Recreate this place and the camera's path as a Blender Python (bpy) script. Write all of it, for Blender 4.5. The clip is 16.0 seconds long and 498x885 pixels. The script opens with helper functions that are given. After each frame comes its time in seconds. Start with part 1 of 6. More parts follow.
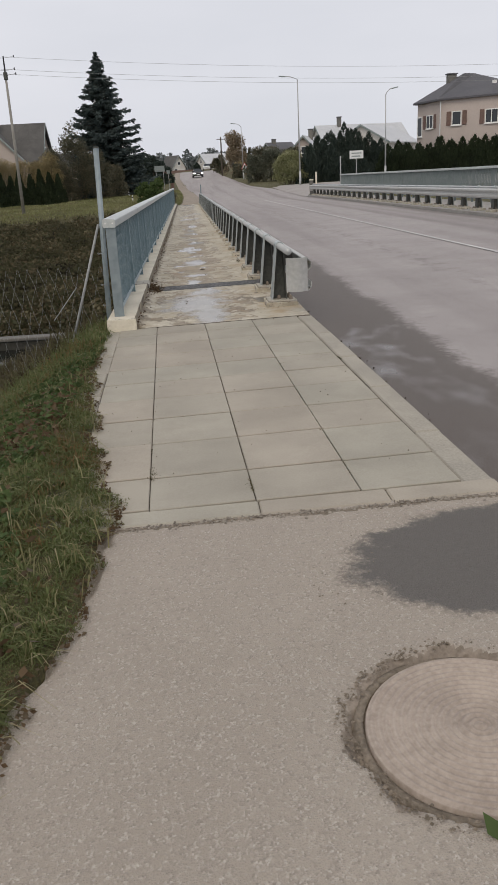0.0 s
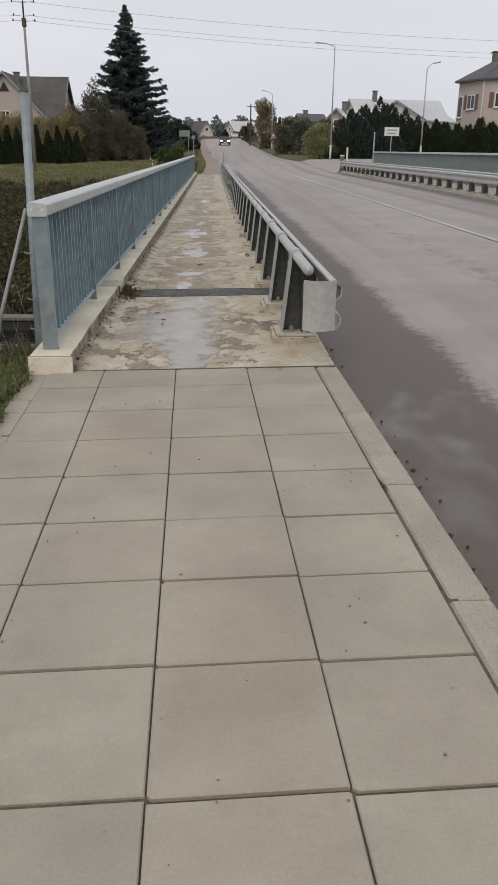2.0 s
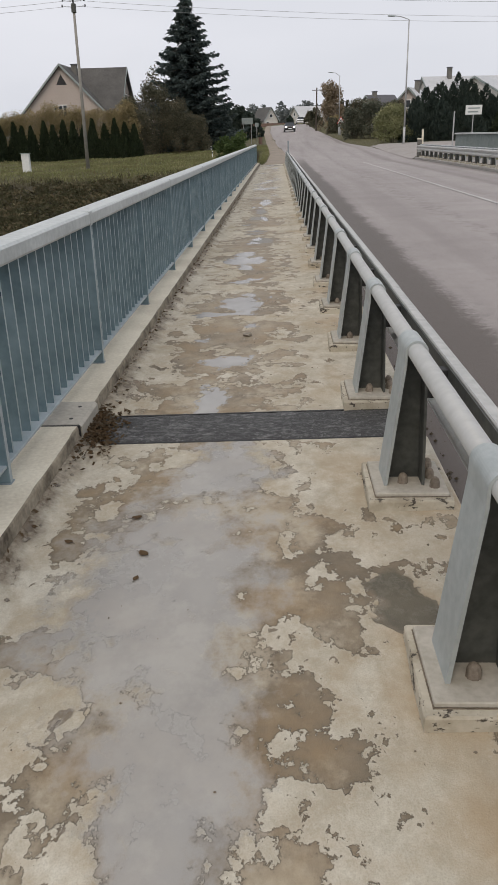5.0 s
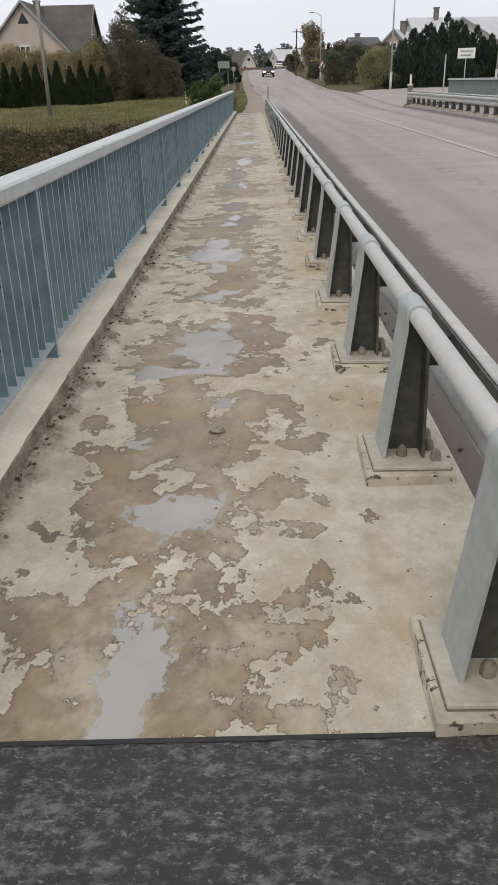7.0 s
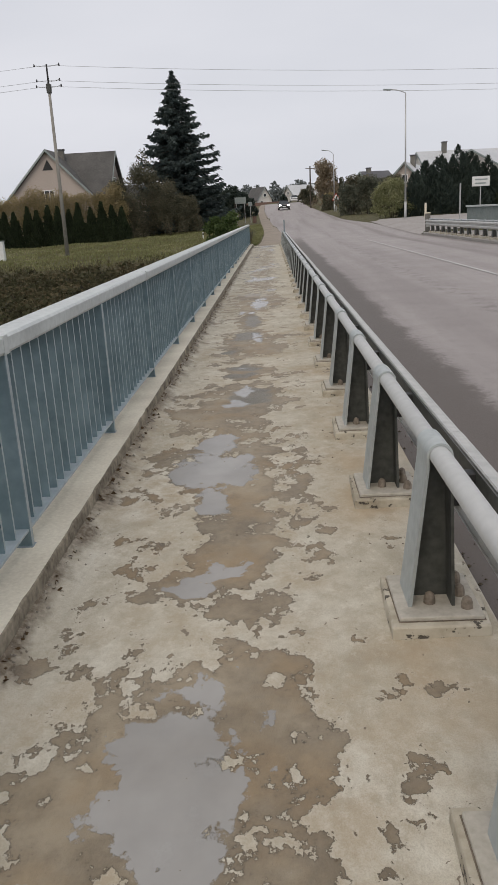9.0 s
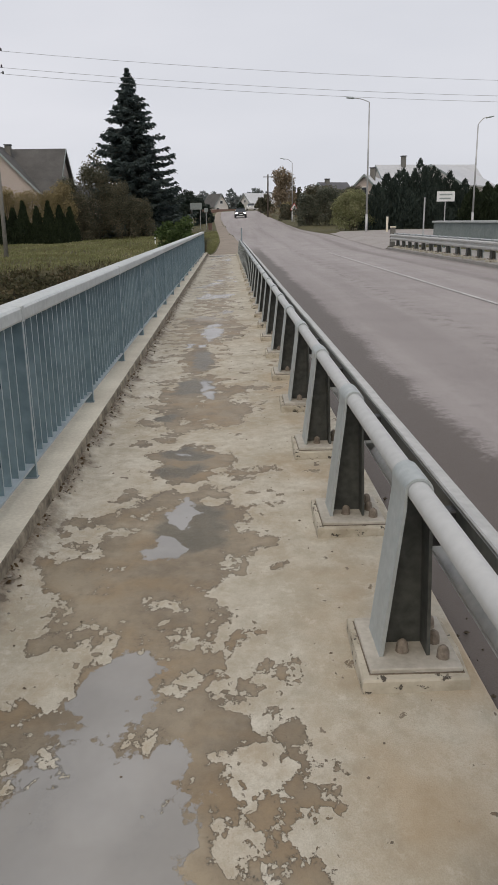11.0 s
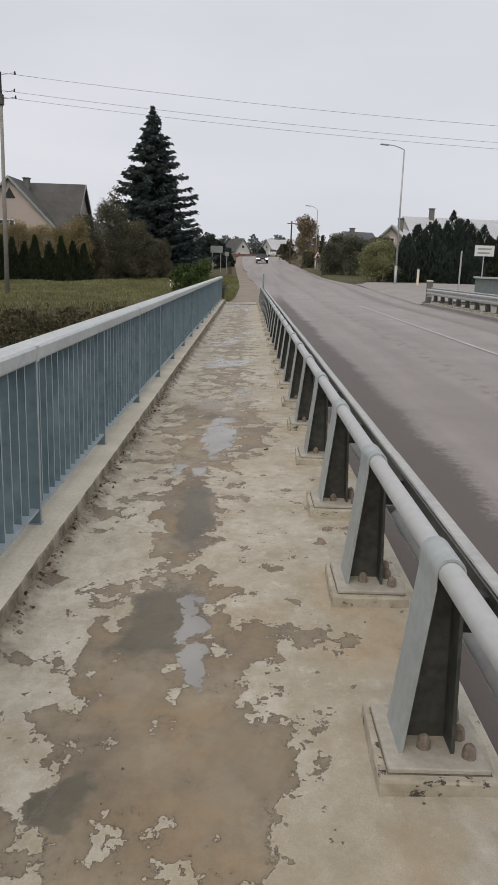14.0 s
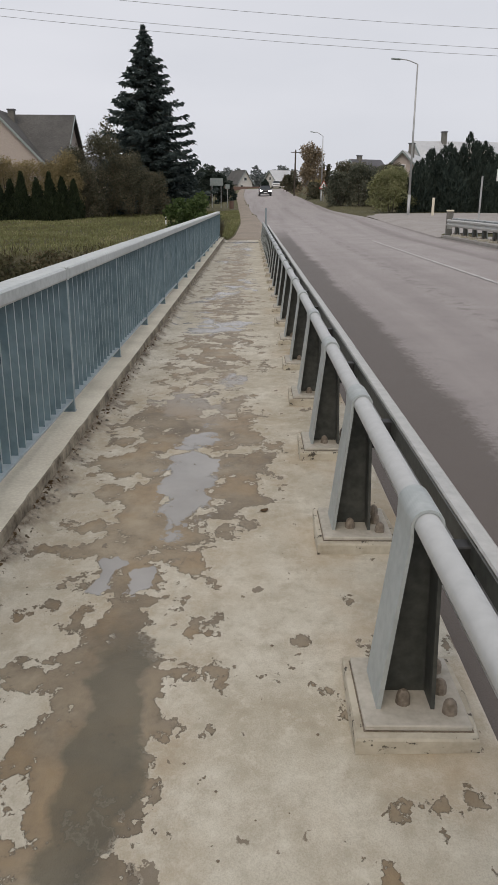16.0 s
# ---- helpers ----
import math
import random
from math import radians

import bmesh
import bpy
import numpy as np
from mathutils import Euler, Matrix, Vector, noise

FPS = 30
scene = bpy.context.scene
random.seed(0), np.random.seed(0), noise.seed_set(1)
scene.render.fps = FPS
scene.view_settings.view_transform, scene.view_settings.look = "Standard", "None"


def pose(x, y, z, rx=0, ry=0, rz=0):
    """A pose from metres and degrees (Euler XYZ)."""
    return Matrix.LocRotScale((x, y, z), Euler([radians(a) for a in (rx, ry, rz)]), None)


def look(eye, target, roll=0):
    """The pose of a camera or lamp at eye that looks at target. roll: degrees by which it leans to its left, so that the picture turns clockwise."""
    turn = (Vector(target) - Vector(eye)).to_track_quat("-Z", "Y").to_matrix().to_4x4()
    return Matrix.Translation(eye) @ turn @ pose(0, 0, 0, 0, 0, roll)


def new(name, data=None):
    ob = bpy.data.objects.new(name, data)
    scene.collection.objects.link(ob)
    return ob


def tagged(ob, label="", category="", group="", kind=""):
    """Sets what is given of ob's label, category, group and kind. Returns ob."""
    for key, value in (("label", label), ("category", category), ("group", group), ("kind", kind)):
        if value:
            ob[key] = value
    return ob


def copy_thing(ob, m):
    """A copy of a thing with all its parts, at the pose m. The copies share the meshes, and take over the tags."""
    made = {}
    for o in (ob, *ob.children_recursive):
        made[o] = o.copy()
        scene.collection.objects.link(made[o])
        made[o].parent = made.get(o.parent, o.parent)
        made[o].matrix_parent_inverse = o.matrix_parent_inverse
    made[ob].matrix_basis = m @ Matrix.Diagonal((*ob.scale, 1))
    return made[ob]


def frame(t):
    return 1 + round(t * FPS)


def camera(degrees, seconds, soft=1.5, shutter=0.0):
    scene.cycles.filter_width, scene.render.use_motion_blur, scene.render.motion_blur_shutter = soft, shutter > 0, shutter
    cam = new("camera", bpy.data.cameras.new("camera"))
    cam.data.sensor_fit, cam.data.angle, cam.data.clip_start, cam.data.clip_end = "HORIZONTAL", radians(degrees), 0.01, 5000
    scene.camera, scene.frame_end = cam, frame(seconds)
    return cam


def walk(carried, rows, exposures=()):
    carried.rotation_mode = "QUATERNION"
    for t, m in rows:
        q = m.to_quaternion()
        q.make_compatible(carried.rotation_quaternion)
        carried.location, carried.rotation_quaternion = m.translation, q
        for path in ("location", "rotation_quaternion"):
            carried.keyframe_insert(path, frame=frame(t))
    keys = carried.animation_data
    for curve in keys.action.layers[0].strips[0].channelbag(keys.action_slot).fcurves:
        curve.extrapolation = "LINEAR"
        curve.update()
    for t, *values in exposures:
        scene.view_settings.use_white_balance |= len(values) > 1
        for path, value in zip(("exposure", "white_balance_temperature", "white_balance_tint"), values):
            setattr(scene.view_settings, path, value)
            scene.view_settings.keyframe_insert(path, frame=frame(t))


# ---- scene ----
cam = camera(36.4, 16.0, 1.5)
PATH = [
    (0, (-0.114, -8.032, 1.422), (0.005, -6.146, 0.766), -3.0),
    (0.5, (-0.033, -7.296, 1.434), (-0.001, -5.387, 0.839), -0.4),
    (1, (0.158, -6.588, 1.453), (0.216, -4.69, 0.826), -2.4),
    (1.5, (0.197, -5.896, 1.45), (0.17, -3.992, 0.838), -0.7),
    (2, (0.258, -5.212, 1.455), (0.349, -3.348, 0.734), 0.7),
    (2.5, (0.286, -4.477, 1.473), (0.232, -2.615, 0.745), -1.4),
    (3, (0.277, -3.722, 1.52), (0.227, -1.823, 0.893), 0.4),
    (3.2, (0.326, -3.432, 1.492), (0.244, -1.541, 0.845), -1.7),
    (5.3, (0.356, -0.506, 1.522), (0.272, 1.344, 0.767), -1.5),
    (5.5, (0.382, -0.221, 1.512), (0.292, 1.623, 0.743), -2.9),
    (5.9, (0.34, 0.327, 1.508), (0.217, 2.136, 0.663), -3.0),
    (6, (0.326, 0.459, 1.506), (0.298, 2.311, 0.753), -0.8),
    (6.5, (0.306, 1.168, 1.518), (0.406, 3.014, 0.754), 0.1),
    (7, (0.292, 1.888, 1.51), (0.26, 3.693, 0.65), -1.3),
    (7.5, (0.24, 2.556, 1.556), (0.329, 4.422, 0.841), 1.4),
    (8, (0.281, 3.27, 1.55), (0.197, 5.12, 0.795), -2.1),
    (8.5, (0.274, 3.987, 1.563), (0.239, 5.838, 0.805), -1.2),
    (9, (0.334, 4.702, 1.547), (0.247, 6.616, 0.974), -3.2),
    (9.5, (0.27, 5.374, 1.553), (0.348, 7.29, 0.987), 1.8),
    (10, (0.307, 6.111, 1.516), (0.4, 8.031, 0.963), -0.8),
    (10.2, (0.288, 6.405, 1.529), (0.336, 8.326, 0.976), -0.8),
    (12.3, (0.299, 9.427, 1.543), (0.336, 11.316, 0.89), -0.8),
    (12.5, (0.297, 9.671, 1.561), (0.309, 11.55, 0.875), -1.2),
    (13, (0.262, 10.378, 1.553), (0.408, 12.288, 0.979), 2.5),
    (13.5, (0.28, 11.066, 1.558), (0.37, 12.968, 0.948), 0.7),
    (13.8, (0.272, 11.456, 1.555), (0.284, 13.352, 0.91), 1.4),
    (14, (0.26, 11.713, 1.552), (0.275, 13.661, 1.1), 1.9),
    (14.5, (0.319, 12.374, 1.535), (0.305, 14.31, 1.034), 0.2),
    (15, (0.342, 13.07, 1.497), (0.205, 14.967, 0.877), -2.1),
    (15.5, (0.375, 13.755, 1.525), (0.327, 15.641, 0.861), -0.3),
    (16, (0.386, 14.474, 1.543), (0.382, 16.379, 0.933), 0.4),
]
walk(cam, [(t, look(eye, target, roll)) for t, eye, target, roll in PATH], [(0, 0.04, 6700, 13), (4.2, 0.04, 6700, 13), (5.5, 0.16, 6700, 13), (7.0, 0.28, 6700, 13), (7.8, 0.10, 6700, 13), (9.0, 0.02, 6700, 13), (16, 0.0, 6700, 13)])

# ---- sky, sun ----
SUN_ELEV, SUN_ROT = radians(48), radians(200)
world = bpy.data.worlds.new("overcast_sky")
scene.world = world
world.use_nodes = True
wn, wl = world.node_tree.nodes, world.node_tree.links
wn.clear()
w_out = wn.new("ShaderNodeOutputWorld")
w_bg = wn.new("ShaderNodeBackground")
w_sky = wn.new("ShaderNodeTexSky")
w_sky.sky_type, w_sky.sun_disc, w_sky.sun_elevation, w_sky.sun_rotation = "NISHITA", False, SUN_ELEV, SUN_ROT
w_bg.inputs["Strength"].default_value = 0.1
w_hsv = wn.new("ShaderNodeHueSaturation")
w_hsv.inputs["Saturation"].default_value = 0.25
w_mix = wn.new("ShaderNodeMix")
w_mix.data_type = "RGBA"
w_mix.inputs[0].default_value = 0.94
w_tc = wn.new("ShaderNodeTexCoord")
w_map = wn.new("ShaderNodeMapping")
w_map.inputs["Scale"].default_value = (1.2, 1.2, 4.0)
w_noise = wn.new("ShaderNodeTexNoise")
w_noise.inputs["Scale"].default_value, w_noise.inputs["Detail"].default_value = 1.6, 4.0
w_ramp = wn.new("ShaderNodeValToRGB")
w_ramp.color_ramp.elements[0].position, w_ramp.color_ramp.elements[0].color = 0.3, (6.17, 6.6, 7.26, 1)
w_ramp.color_ramp.elements[1].position, w_ramp.color_ramp.elements[1].color = 0.72, (7.2, 7.57, 8.2, 1)
wl.new(w_tc.outputs["Generated"], w_map.inputs[0])
wl.new(w_map.outputs[0], w_noise.inputs["Vector"])
wl.new(w_noise.outputs["Fac"], w_ramp.inputs[0])
wl.new(w_sky.outputs[0], w_hsv.inputs["Color"])
wl.new(w_hsv.outputs[0], w_mix.inputs[6])
wl.new(w_ramp.outputs[0], w_mix.inputs[7])
wl.new(w_mix.outputs[2], w_bg.inputs["Color"])
wl.new(w_bg.outputs[0], w_out.inputs[0])

sun = new("sun", bpy.data.lights.new("sun", "SUN"))
sun.data.energy, sun.data.angle, sun.data.color = 1.05, radians(40), (1.0, 0.885, 0.72)
sun.matrix_world = look((-8, -30, 35), (0, 0, 0))


# ---- materials ----
def node_mat(name, rough=0.8, metal=0.0):
    m = bpy.data.materials.new(name)
    m.use_nodes = True
    n, l = m.node_tree.nodes, m.node_tree.links
    b = n["Principled BSDF"]
    b.inputs["Roughness"].default_value, b.inputs["Metallic"].default_value = rough, metal
    return m, n, l, b


def tex_noise(n, l, scale, detail=4.0, vec=None, rough=0.55):
    t = n.new("ShaderNodeTexNoise")
    t.inputs["Scale"].default_value, t.inputs["Detail"].default_value, t.inputs["Roughness"].default_value = scale, detail, rough
    if vec is not None:
        l.new(vec, t.inputs["Vector"])
    return t.outputs["Fac"]


def ramp(n, l, src, stops):
    r = n.new("ShaderNodeValToRGB")
    while len(r.color_ramp.elements) < len(stops):
        r.color_ramp.elements.new(0.5)
    for e, (p, c) in zip(r.color_ramp.elements, stops):
        e.position = p
        e.color = (*c, 1) if isinstance(c, tuple) else (c, c, c, 1)
    l.new(src, r.inputs[0])
    return r.outputs[0]


def mixc(n, l, fac, a, b, mode="MIX"):
    m = n.new("ShaderNodeMix")
    m.data_type, m.blend_type = "RGBA", mode
    for sock, v in ((m.inputs[0], fac), (m.inputs[6], a), (m.inputs[7], b)):
        if isinstance(v, (int, float)):
            sock.default_value = v
        elif isinstance(v, tuple):
            sock.default_value = (*v, 1)
        else:
            l.new(v, sock)
    return m.outputs[2]


def maths(n, l, op, a, b=0.0):
    m = n.new("ShaderNodeMath")
    m.operation = op
    for sock, v in zip(m.inputs, (a, b)):
        if isinstance(v, (int, float)):
            sock.default_value = v
        else:
            l.new(v, sock)
    return m.outputs[0]


def bump(n, l, b, height, strength, dist):
    k = n.new("ShaderNodeBump")
    k.inputs["Strength"].default_value, k.inputs["Distance"].default_value = strength, dist
    l.new(height, k.inputs["Height"])
    l.new(k.outputs[0], b.inputs["Normal"])


def where(n, l, scale=(1, 1, 1)):
    g = n.new("ShaderNodeNewGeometry")
    m = n.new("ShaderNodeMapping")
    m.inputs["Scale"].default_value = scale
    m.inputs["Location"].default_value = (13.37, 7.71, 3.33)
    l.new(g.outputs["Position"], m.inputs[0])
    return m.outputs[0]


def speckled(name, dark, light, fine=60.0, broad=1.5, rough=0.8, metal=0.0, relief=0.3, depth=0.004, spread=0.5, vary=0.0):
    """A surface that varies at two scales, with a fine relief; vary: from piece to piece."""
    m, n, l, b = node_mat(name, rough, metal)
    v = where(n, l)
    f1, f2 = tex_noise(n, l, fine, 3, v), tex_noise(n, l, broad, 5, v)
    mixed = maths(n, l, "ADD", maths(n, l, "MULTIPLY", f1, spread), maths(n, l, "MULTIPLY", f2, 1 - spread))
    col = ramp(n, l, mixed, [(0.36, dark), (0.64, light)])
    if vary:
        o = n.new("ShaderNodeObjectInfo")
        k = maths(n, l, "ADD", 1 - vary / 2, maths(n, l, "MULTIPLY", o.outputs["Random"], vary))
        h = n.new("ShaderNodeHueSaturation")
        l.new(col, h.inputs["Color"])
        l.new(k, h.inputs["Value"])
        col = h.outputs[0]
    l.new(col, b.inputs["Base Color"])
    l.new(ramp(n, l, f2, [(0.3, max(0.05, rough - 0.12)), (0.7, min(1, rough + 0.1))]), b.inputs["Roughness"])
    bump(n, l, b, f1, relief, depth)
    return m


def leafy(name, tones, rough=0.7, patch=0.7, share_=0.4):
    """Leaves or blades: each island takes its own tone."""
    m, n, l, b = node_mat(name, rough)
    g = n.new("ShaderNodeNewGeometry")
    k = maths(n, l, "ADD", maths(n, l, "MULTIPLY", g.outputs["Random Per Island"], 1 - share_), maths(n, l, "MULTIPLY", ramp(n, l, tex_noise(n, l, patch, 4, where(n, l)), [(0.28, 0.0), (0.72, 1.0)]), share_))
    l.new(ramp(n, l, k, [(i / max(1, len(tones) - 1) * 0.7 + 0.15, c) for i, c in enumerate(tones)]), b.inputs["Base Color"])
    b.inputs["Specular IOR Level"].default_value = 0.2
    tr, mx = n.new("ShaderNodeBsdfTranslucent"), n.new("ShaderNodeMixShader")
    l.new(b.inputs["Base Color"].links[0].from_socket, tr.inputs["Color"])
    mx.inputs[0].default_value = 0.35
    l.new(b.outputs[0], mx.inputs[1])
    l.new(tr.outputs[0], mx.inputs[2])
    l.new(mx.outputs[0], n["Material Output"].inputs[0])
    return m


M_TILE = speckled("slab_concrete", (0.29, 0.267, 0.222), (0.385, 0.358, 0.303), 110, 2.2, 0.85, relief=0.25, depth=0.002, spread=0.3, vary=0.09)
_n, _l = M_TILE.node_tree.nodes, M_TILE.node_tree.links
_b = _n["Principled BSDF"]
_src = _b.inputs["Base Color"].links[0].from_socket
_o = _n.new("ShaderNodeObjectInfo")
_t = ramp(_n, _l, maths(_n, _l, "FRACT", maths(_n, _l, "MULTIPLY", _o.outputs["Random"], 7.3)), [(0.1, (1.02, 0.982, 0.96)), (0.5, (1.005, 0.986, 0.968)), (0.9, (0.985, 0.993, 0.975))])
_d = ramp(_n, _l, tex_noise(_n, _l, 5, 6, where(_n, _l), 0.7), [(0.52, 0.0), (0.75, 0.35)])
_l.new(mixc(_n, _l, _d, mixc(_n, _l, 1.0, _src, _t, "MULTIPLY"), (0.24, 0.215, 0.17)), _b.inputs["Base Color"])
M_KERB = speckled("kerb_concrete", (0.27, 0.25, 0.21), (0.40, 0.37, 0.31), 90, 3, 0.88, relief=0.4, depth=0.003)
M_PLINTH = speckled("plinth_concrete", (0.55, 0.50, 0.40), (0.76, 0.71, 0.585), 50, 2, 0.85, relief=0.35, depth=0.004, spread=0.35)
M_FARKERB = speckled("grey_kerb", (0.24, 0.228, 0.21), (0.36, 0.345, 0.32), 30, 2, 0.9)
M_FARRAIL = speckled("faded_railing", (0.17, 0.205, 0.205), (0.25, 0.285, 0.28), 10, 2, 0.6, 0.1)
# stains and chips, with the dark shadows of the chips put into the colour
M_PLINTHSIDE = speckled("grimy_shadowed_plinth_face", (0.085, 0.068, 0.048), (0.42, 0.37, 0.285), 30, 5, 0.9, relief=0.6, depth=0.008, spread=0.3)
M_GROUT = speckled("grout", (0.22, 0.19, 0.14), (0.46, 0.43, 0.35), 40, 9, 0.9, relief=0.6, depth=0.006)
M_PAD, _n, _l, _b = node_mat("chipped_pad_coating", 0.85)
_v = where(_n, _l)
_c = ramp(_n, _l, tex_noise(_n, _l, 7, 5, _v, 0.65), [(0.35, (0.36, 0.32, 0.245)), (0.6, (0.54, 0.50, 0.41))])
_k = ramp(_n, _l, tex_noise(_n, _l, 16, 5, where(_n, _l, (1, 1, 1.6)), 0.7), [(0.585, 0.0), (0.61, 1.0)])
_l.new(mixc(_n, _l, maths(_n, _l, "MULTIPLY", _k, 0.9), _c, (0.05, 0.042, 0.034)), _b.inputs["Base Color"])
bump(_n, _l, _b, maths(_n, _l, "SUBTRACT", 1.0, _k), 0.8, 0.006)
M_DARKCON = speckled("old_concrete", (0.10, 0.10, 0.09), (0.22, 0.21, 0.19), 30, 1, 0.9)
M_WALLDARK = speckled("dark_wall", (0.022, 0.022, 0.018), (0.06, 0.058, 0.048), 12, 1, 0.85)
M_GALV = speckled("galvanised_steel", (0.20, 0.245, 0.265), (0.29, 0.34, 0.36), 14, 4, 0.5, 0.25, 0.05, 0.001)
# paler than the bars: light on their edges put into colour; also the bottom rail
M_GALVLIGHT = speckled("pale_rail_lit_bar_edges", (0.31, 0.365, 0.385), (0.43, 0.485, 0.505), 14, 4, 0.5, 0.2, 0.05, 0.001)
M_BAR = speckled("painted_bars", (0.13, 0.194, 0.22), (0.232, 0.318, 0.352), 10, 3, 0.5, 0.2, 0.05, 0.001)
M_RAILTOP = speckled("worn_handrail_paint", (0.43, 0.46, 0.455), (0.58, 0.61, 0.60), 30, 3, 0.5, 0.1, 0.05, 0.001)
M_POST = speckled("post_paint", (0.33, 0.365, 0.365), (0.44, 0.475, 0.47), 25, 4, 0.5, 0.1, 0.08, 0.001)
# dark steel parts, and the painted shade of the road-side flanges
M_WEB = speckled("dark_steel_and_shade", (0.042, 0.046, 0.042), (0.10, 0.104, 0.094), 25, 5, 0.6, 0.1, 0.1, 0.001)
M_PIPE = speckled("pipe_paint", (0.43, 0.445, 0.445), (0.50, 0.515, 0.515), 20, 1.2, 0.42, 0.1, 0.02, 0.0006)
M_BEAM = speckled("beam_zinc", (0.40, 0.405, 0.39), (0.55, 0.55, 0.53), 20, 3, 0.5, 0.25, 0.05, 0.001)
M_PLATE = speckled("dusty_base_plate", (0.38, 0.355, 0.30), (0.52, 0.49, 0.43), 40, 6, 0.75, 0.0, 0.1, 0.001)
M_BOLT = speckled("bolt_caps", (0.13, 0.105, 0.08), (0.30, 0.255, 0.205), 60, 8, 0.7)
M_SOIL = speckled("soil", (0.045, 0.035, 0.022), (0.11, 0.085, 0.055), 60, 6, 0.95, relief=1.0, depth=0.02)
M_JOINTDIRT = speckled("joint_dirt", (0.05, 0.042, 0.03), (0.17, 0.145, 0.11), 50, 5, 0.95, relief=0.8, depth=0.008)
M_SOIL2 = speckled("dry_soil", (0.12, 0.098, 0.072), (0.27, 0.225, 0.175), 50, 8, 0.95, relief=0.9, depth=0.012)
M_STONE = speckled("grit", (0.14, 0.12, 0.10), (0.36, 0.33, 0.28), 40, 5, 0.9)
M_LID = speckled("lid_concrete", (0.28, 0.23, 0.19), (0.42, 0.355, 0.30), 60, 5, 0.85, relief=0.12, depth=0.002)
M_MORTAR = speckled("crumbling_mortar", (0.17, 0.14, 0.11), (0.33, 0.28, 0.23), 45, 7, 0.92, relief=0.8, depth=0.01)
M_WOODPOLE = speckled("pole_concrete", (0.22, 0.21, 0.19), (0.34, 0.33, 0.30), 20, 2, 0.85)
M_STEELPOLE = speckled("lamp_pole_zinc", (0.36, 0.37, 0.37), (0.48, 0.49, 0.49), 10, 1, 0.5, 0.4)
M_BLACK = speckled("dark_rubber", (0.012, 0.012, 0.013), (0.03, 0.03, 0.03), 40, 3, 0.6)
M_WIRE = speckled("wire_metal", (0.26, 0.27, 0.27), (0.36, 0.37, 0.37), 20, 2, 0.6, 0.2)
M_SIGNBACK = speckled("sign_sheet", (0.62, 0.64, 0.63), (0.72, 0.74, 0.73), 8, 1, 0.5)
M_SIGNGREY = speckled("sign_back", (0.25, 0.30, 0.29), (0.33, 0.37, 0.36), 8, 1, 0.5, 0.2)
M_RED = speckled("sign_red", (0.42, 0.03, 0.02), (0.5, 0.05, 0.03), 8, 1, 0.5)
M_STUCCO = speckled("pink_grey_stucco", (0.43, 0.37, 0.33), (0.52, 0.455, 0.41), 8, 0.4, 0.9, relief=0.2)
M_STUCCO2 = speckled("beige_stucco", (0.46, 0.395, 0.355), (0.55, 0.48, 0.435), 8, 0.4, 0.9, relief=0.2)
M_WHITEWALL = speckled("whitewash", (0.58, 0.56, 0.53), (0.72, 0.70, 0.67), 8, 0.4, 0.9)
M_SLATE = speckled("grey_slate_roof", (0.055, 0.053, 0.05), (0.13, 0.126, 0.12), 9, 0.7, 0.85, relief=0.6, depth=0.03)
M_TINROOF = speckled("pale_tin_roof", (0.46, 0.47, 0.48), (0.60, 0.61, 0.62), 4, 0.3, 0.5, 0.2)
M_DARKROOF = speckled("dark_roof", (0.07, 0.07, 0.08), (0.13, 0.13, 0.14), 9, 0.7, 0.8)
M_BROWN = speckled("brown_wood", (0.12, 0.075, 0.06), (0.20, 0.125, 0.10), 20, 3, 0.7)
M_FRAME = speckled("white_frame", (0.70, 0.70, 0.68), (0.80, 0.80, 0.78), 10, 1, 0.5)
M_BARK = speckled("bark", (0.05, 0.042, 0.033), (0.12, 0.10, 0.08), 25, 4, 0.95, relief=0.8, depth=0.02)
M_GLASS, _n, _l, _b = node_mat("window_glass", 0.08)
_b.inputs["Base Color"].default_value = (0.03, 0.035, 0.04, 1)
M_CARPAINT, _n, _l, _b = node_mat("black_car_paint", 0.22)
_b.inputs["Base Color"].default_value = (0.012, 0.013, 0.015, 1)
_b.inputs["Coat Weight"].default_value = 0.6
M_CHROME, _n, _l, _b = node_mat("chrome", 0.2, 1.0)
_b.inputs["Base Color"].default_value = (0.6, 0.6, 0.6, 1)
M_HEAD, _n, _l, _b = node_mat("headlight_lit", 0.2)
_b.inputs["Base Color"].default_value = (0.9, 0.9, 0.9, 1)
_b.inputs["Emission Color"].default_value = (1.0, 0.98, 0.92, 1)
_b.inputs["Emission Strength"].default_value = 22.0
M_WATER, _n, _l, _b = node_mat("river_water", 0.06)
_b.inputs["Base Color"].default_value = (0.012, 0.014, 0.012, 1)
_b.inputs["Specular IOR Level"].default_value = 0.12
bump(_n, _l, _b, tex_noise(_n, _l, 3.0, 3, where(_n, _l)), 0.15, 0.02)

M_SPRUCE = leafy("spruce_needles", [(0.04, 0.056, 0.056), (0.075, 0.10, 0.096), (0.12, 0.15, 0.14)])
M_THUJA = leafy("thuja", [(0.020, 0.030, 0.018), (0.038, 0.054, 0.028), (0.06, 0.08, 0.042)])
M_OLIVE = leafy("autumn_shrub", [(0.058, 0.062, 0.042), (0.098, 0.102, 0.07), (0.145, 0.138, 0.095), (0.21, 0.175, 0.12)])
M_YELLOW = leafy("yellow_brown_hedge", [(0.19, 0.16, 0.085), (0.31, 0.255, 0.135), (0.44, 0.36, 0.20)])
M_ORANGE = leafy("orange_foliage", [(0.20, 0.165, 0.12), (0.28, 0.22, 0.15), (0.34, 0.275, 0.19)])
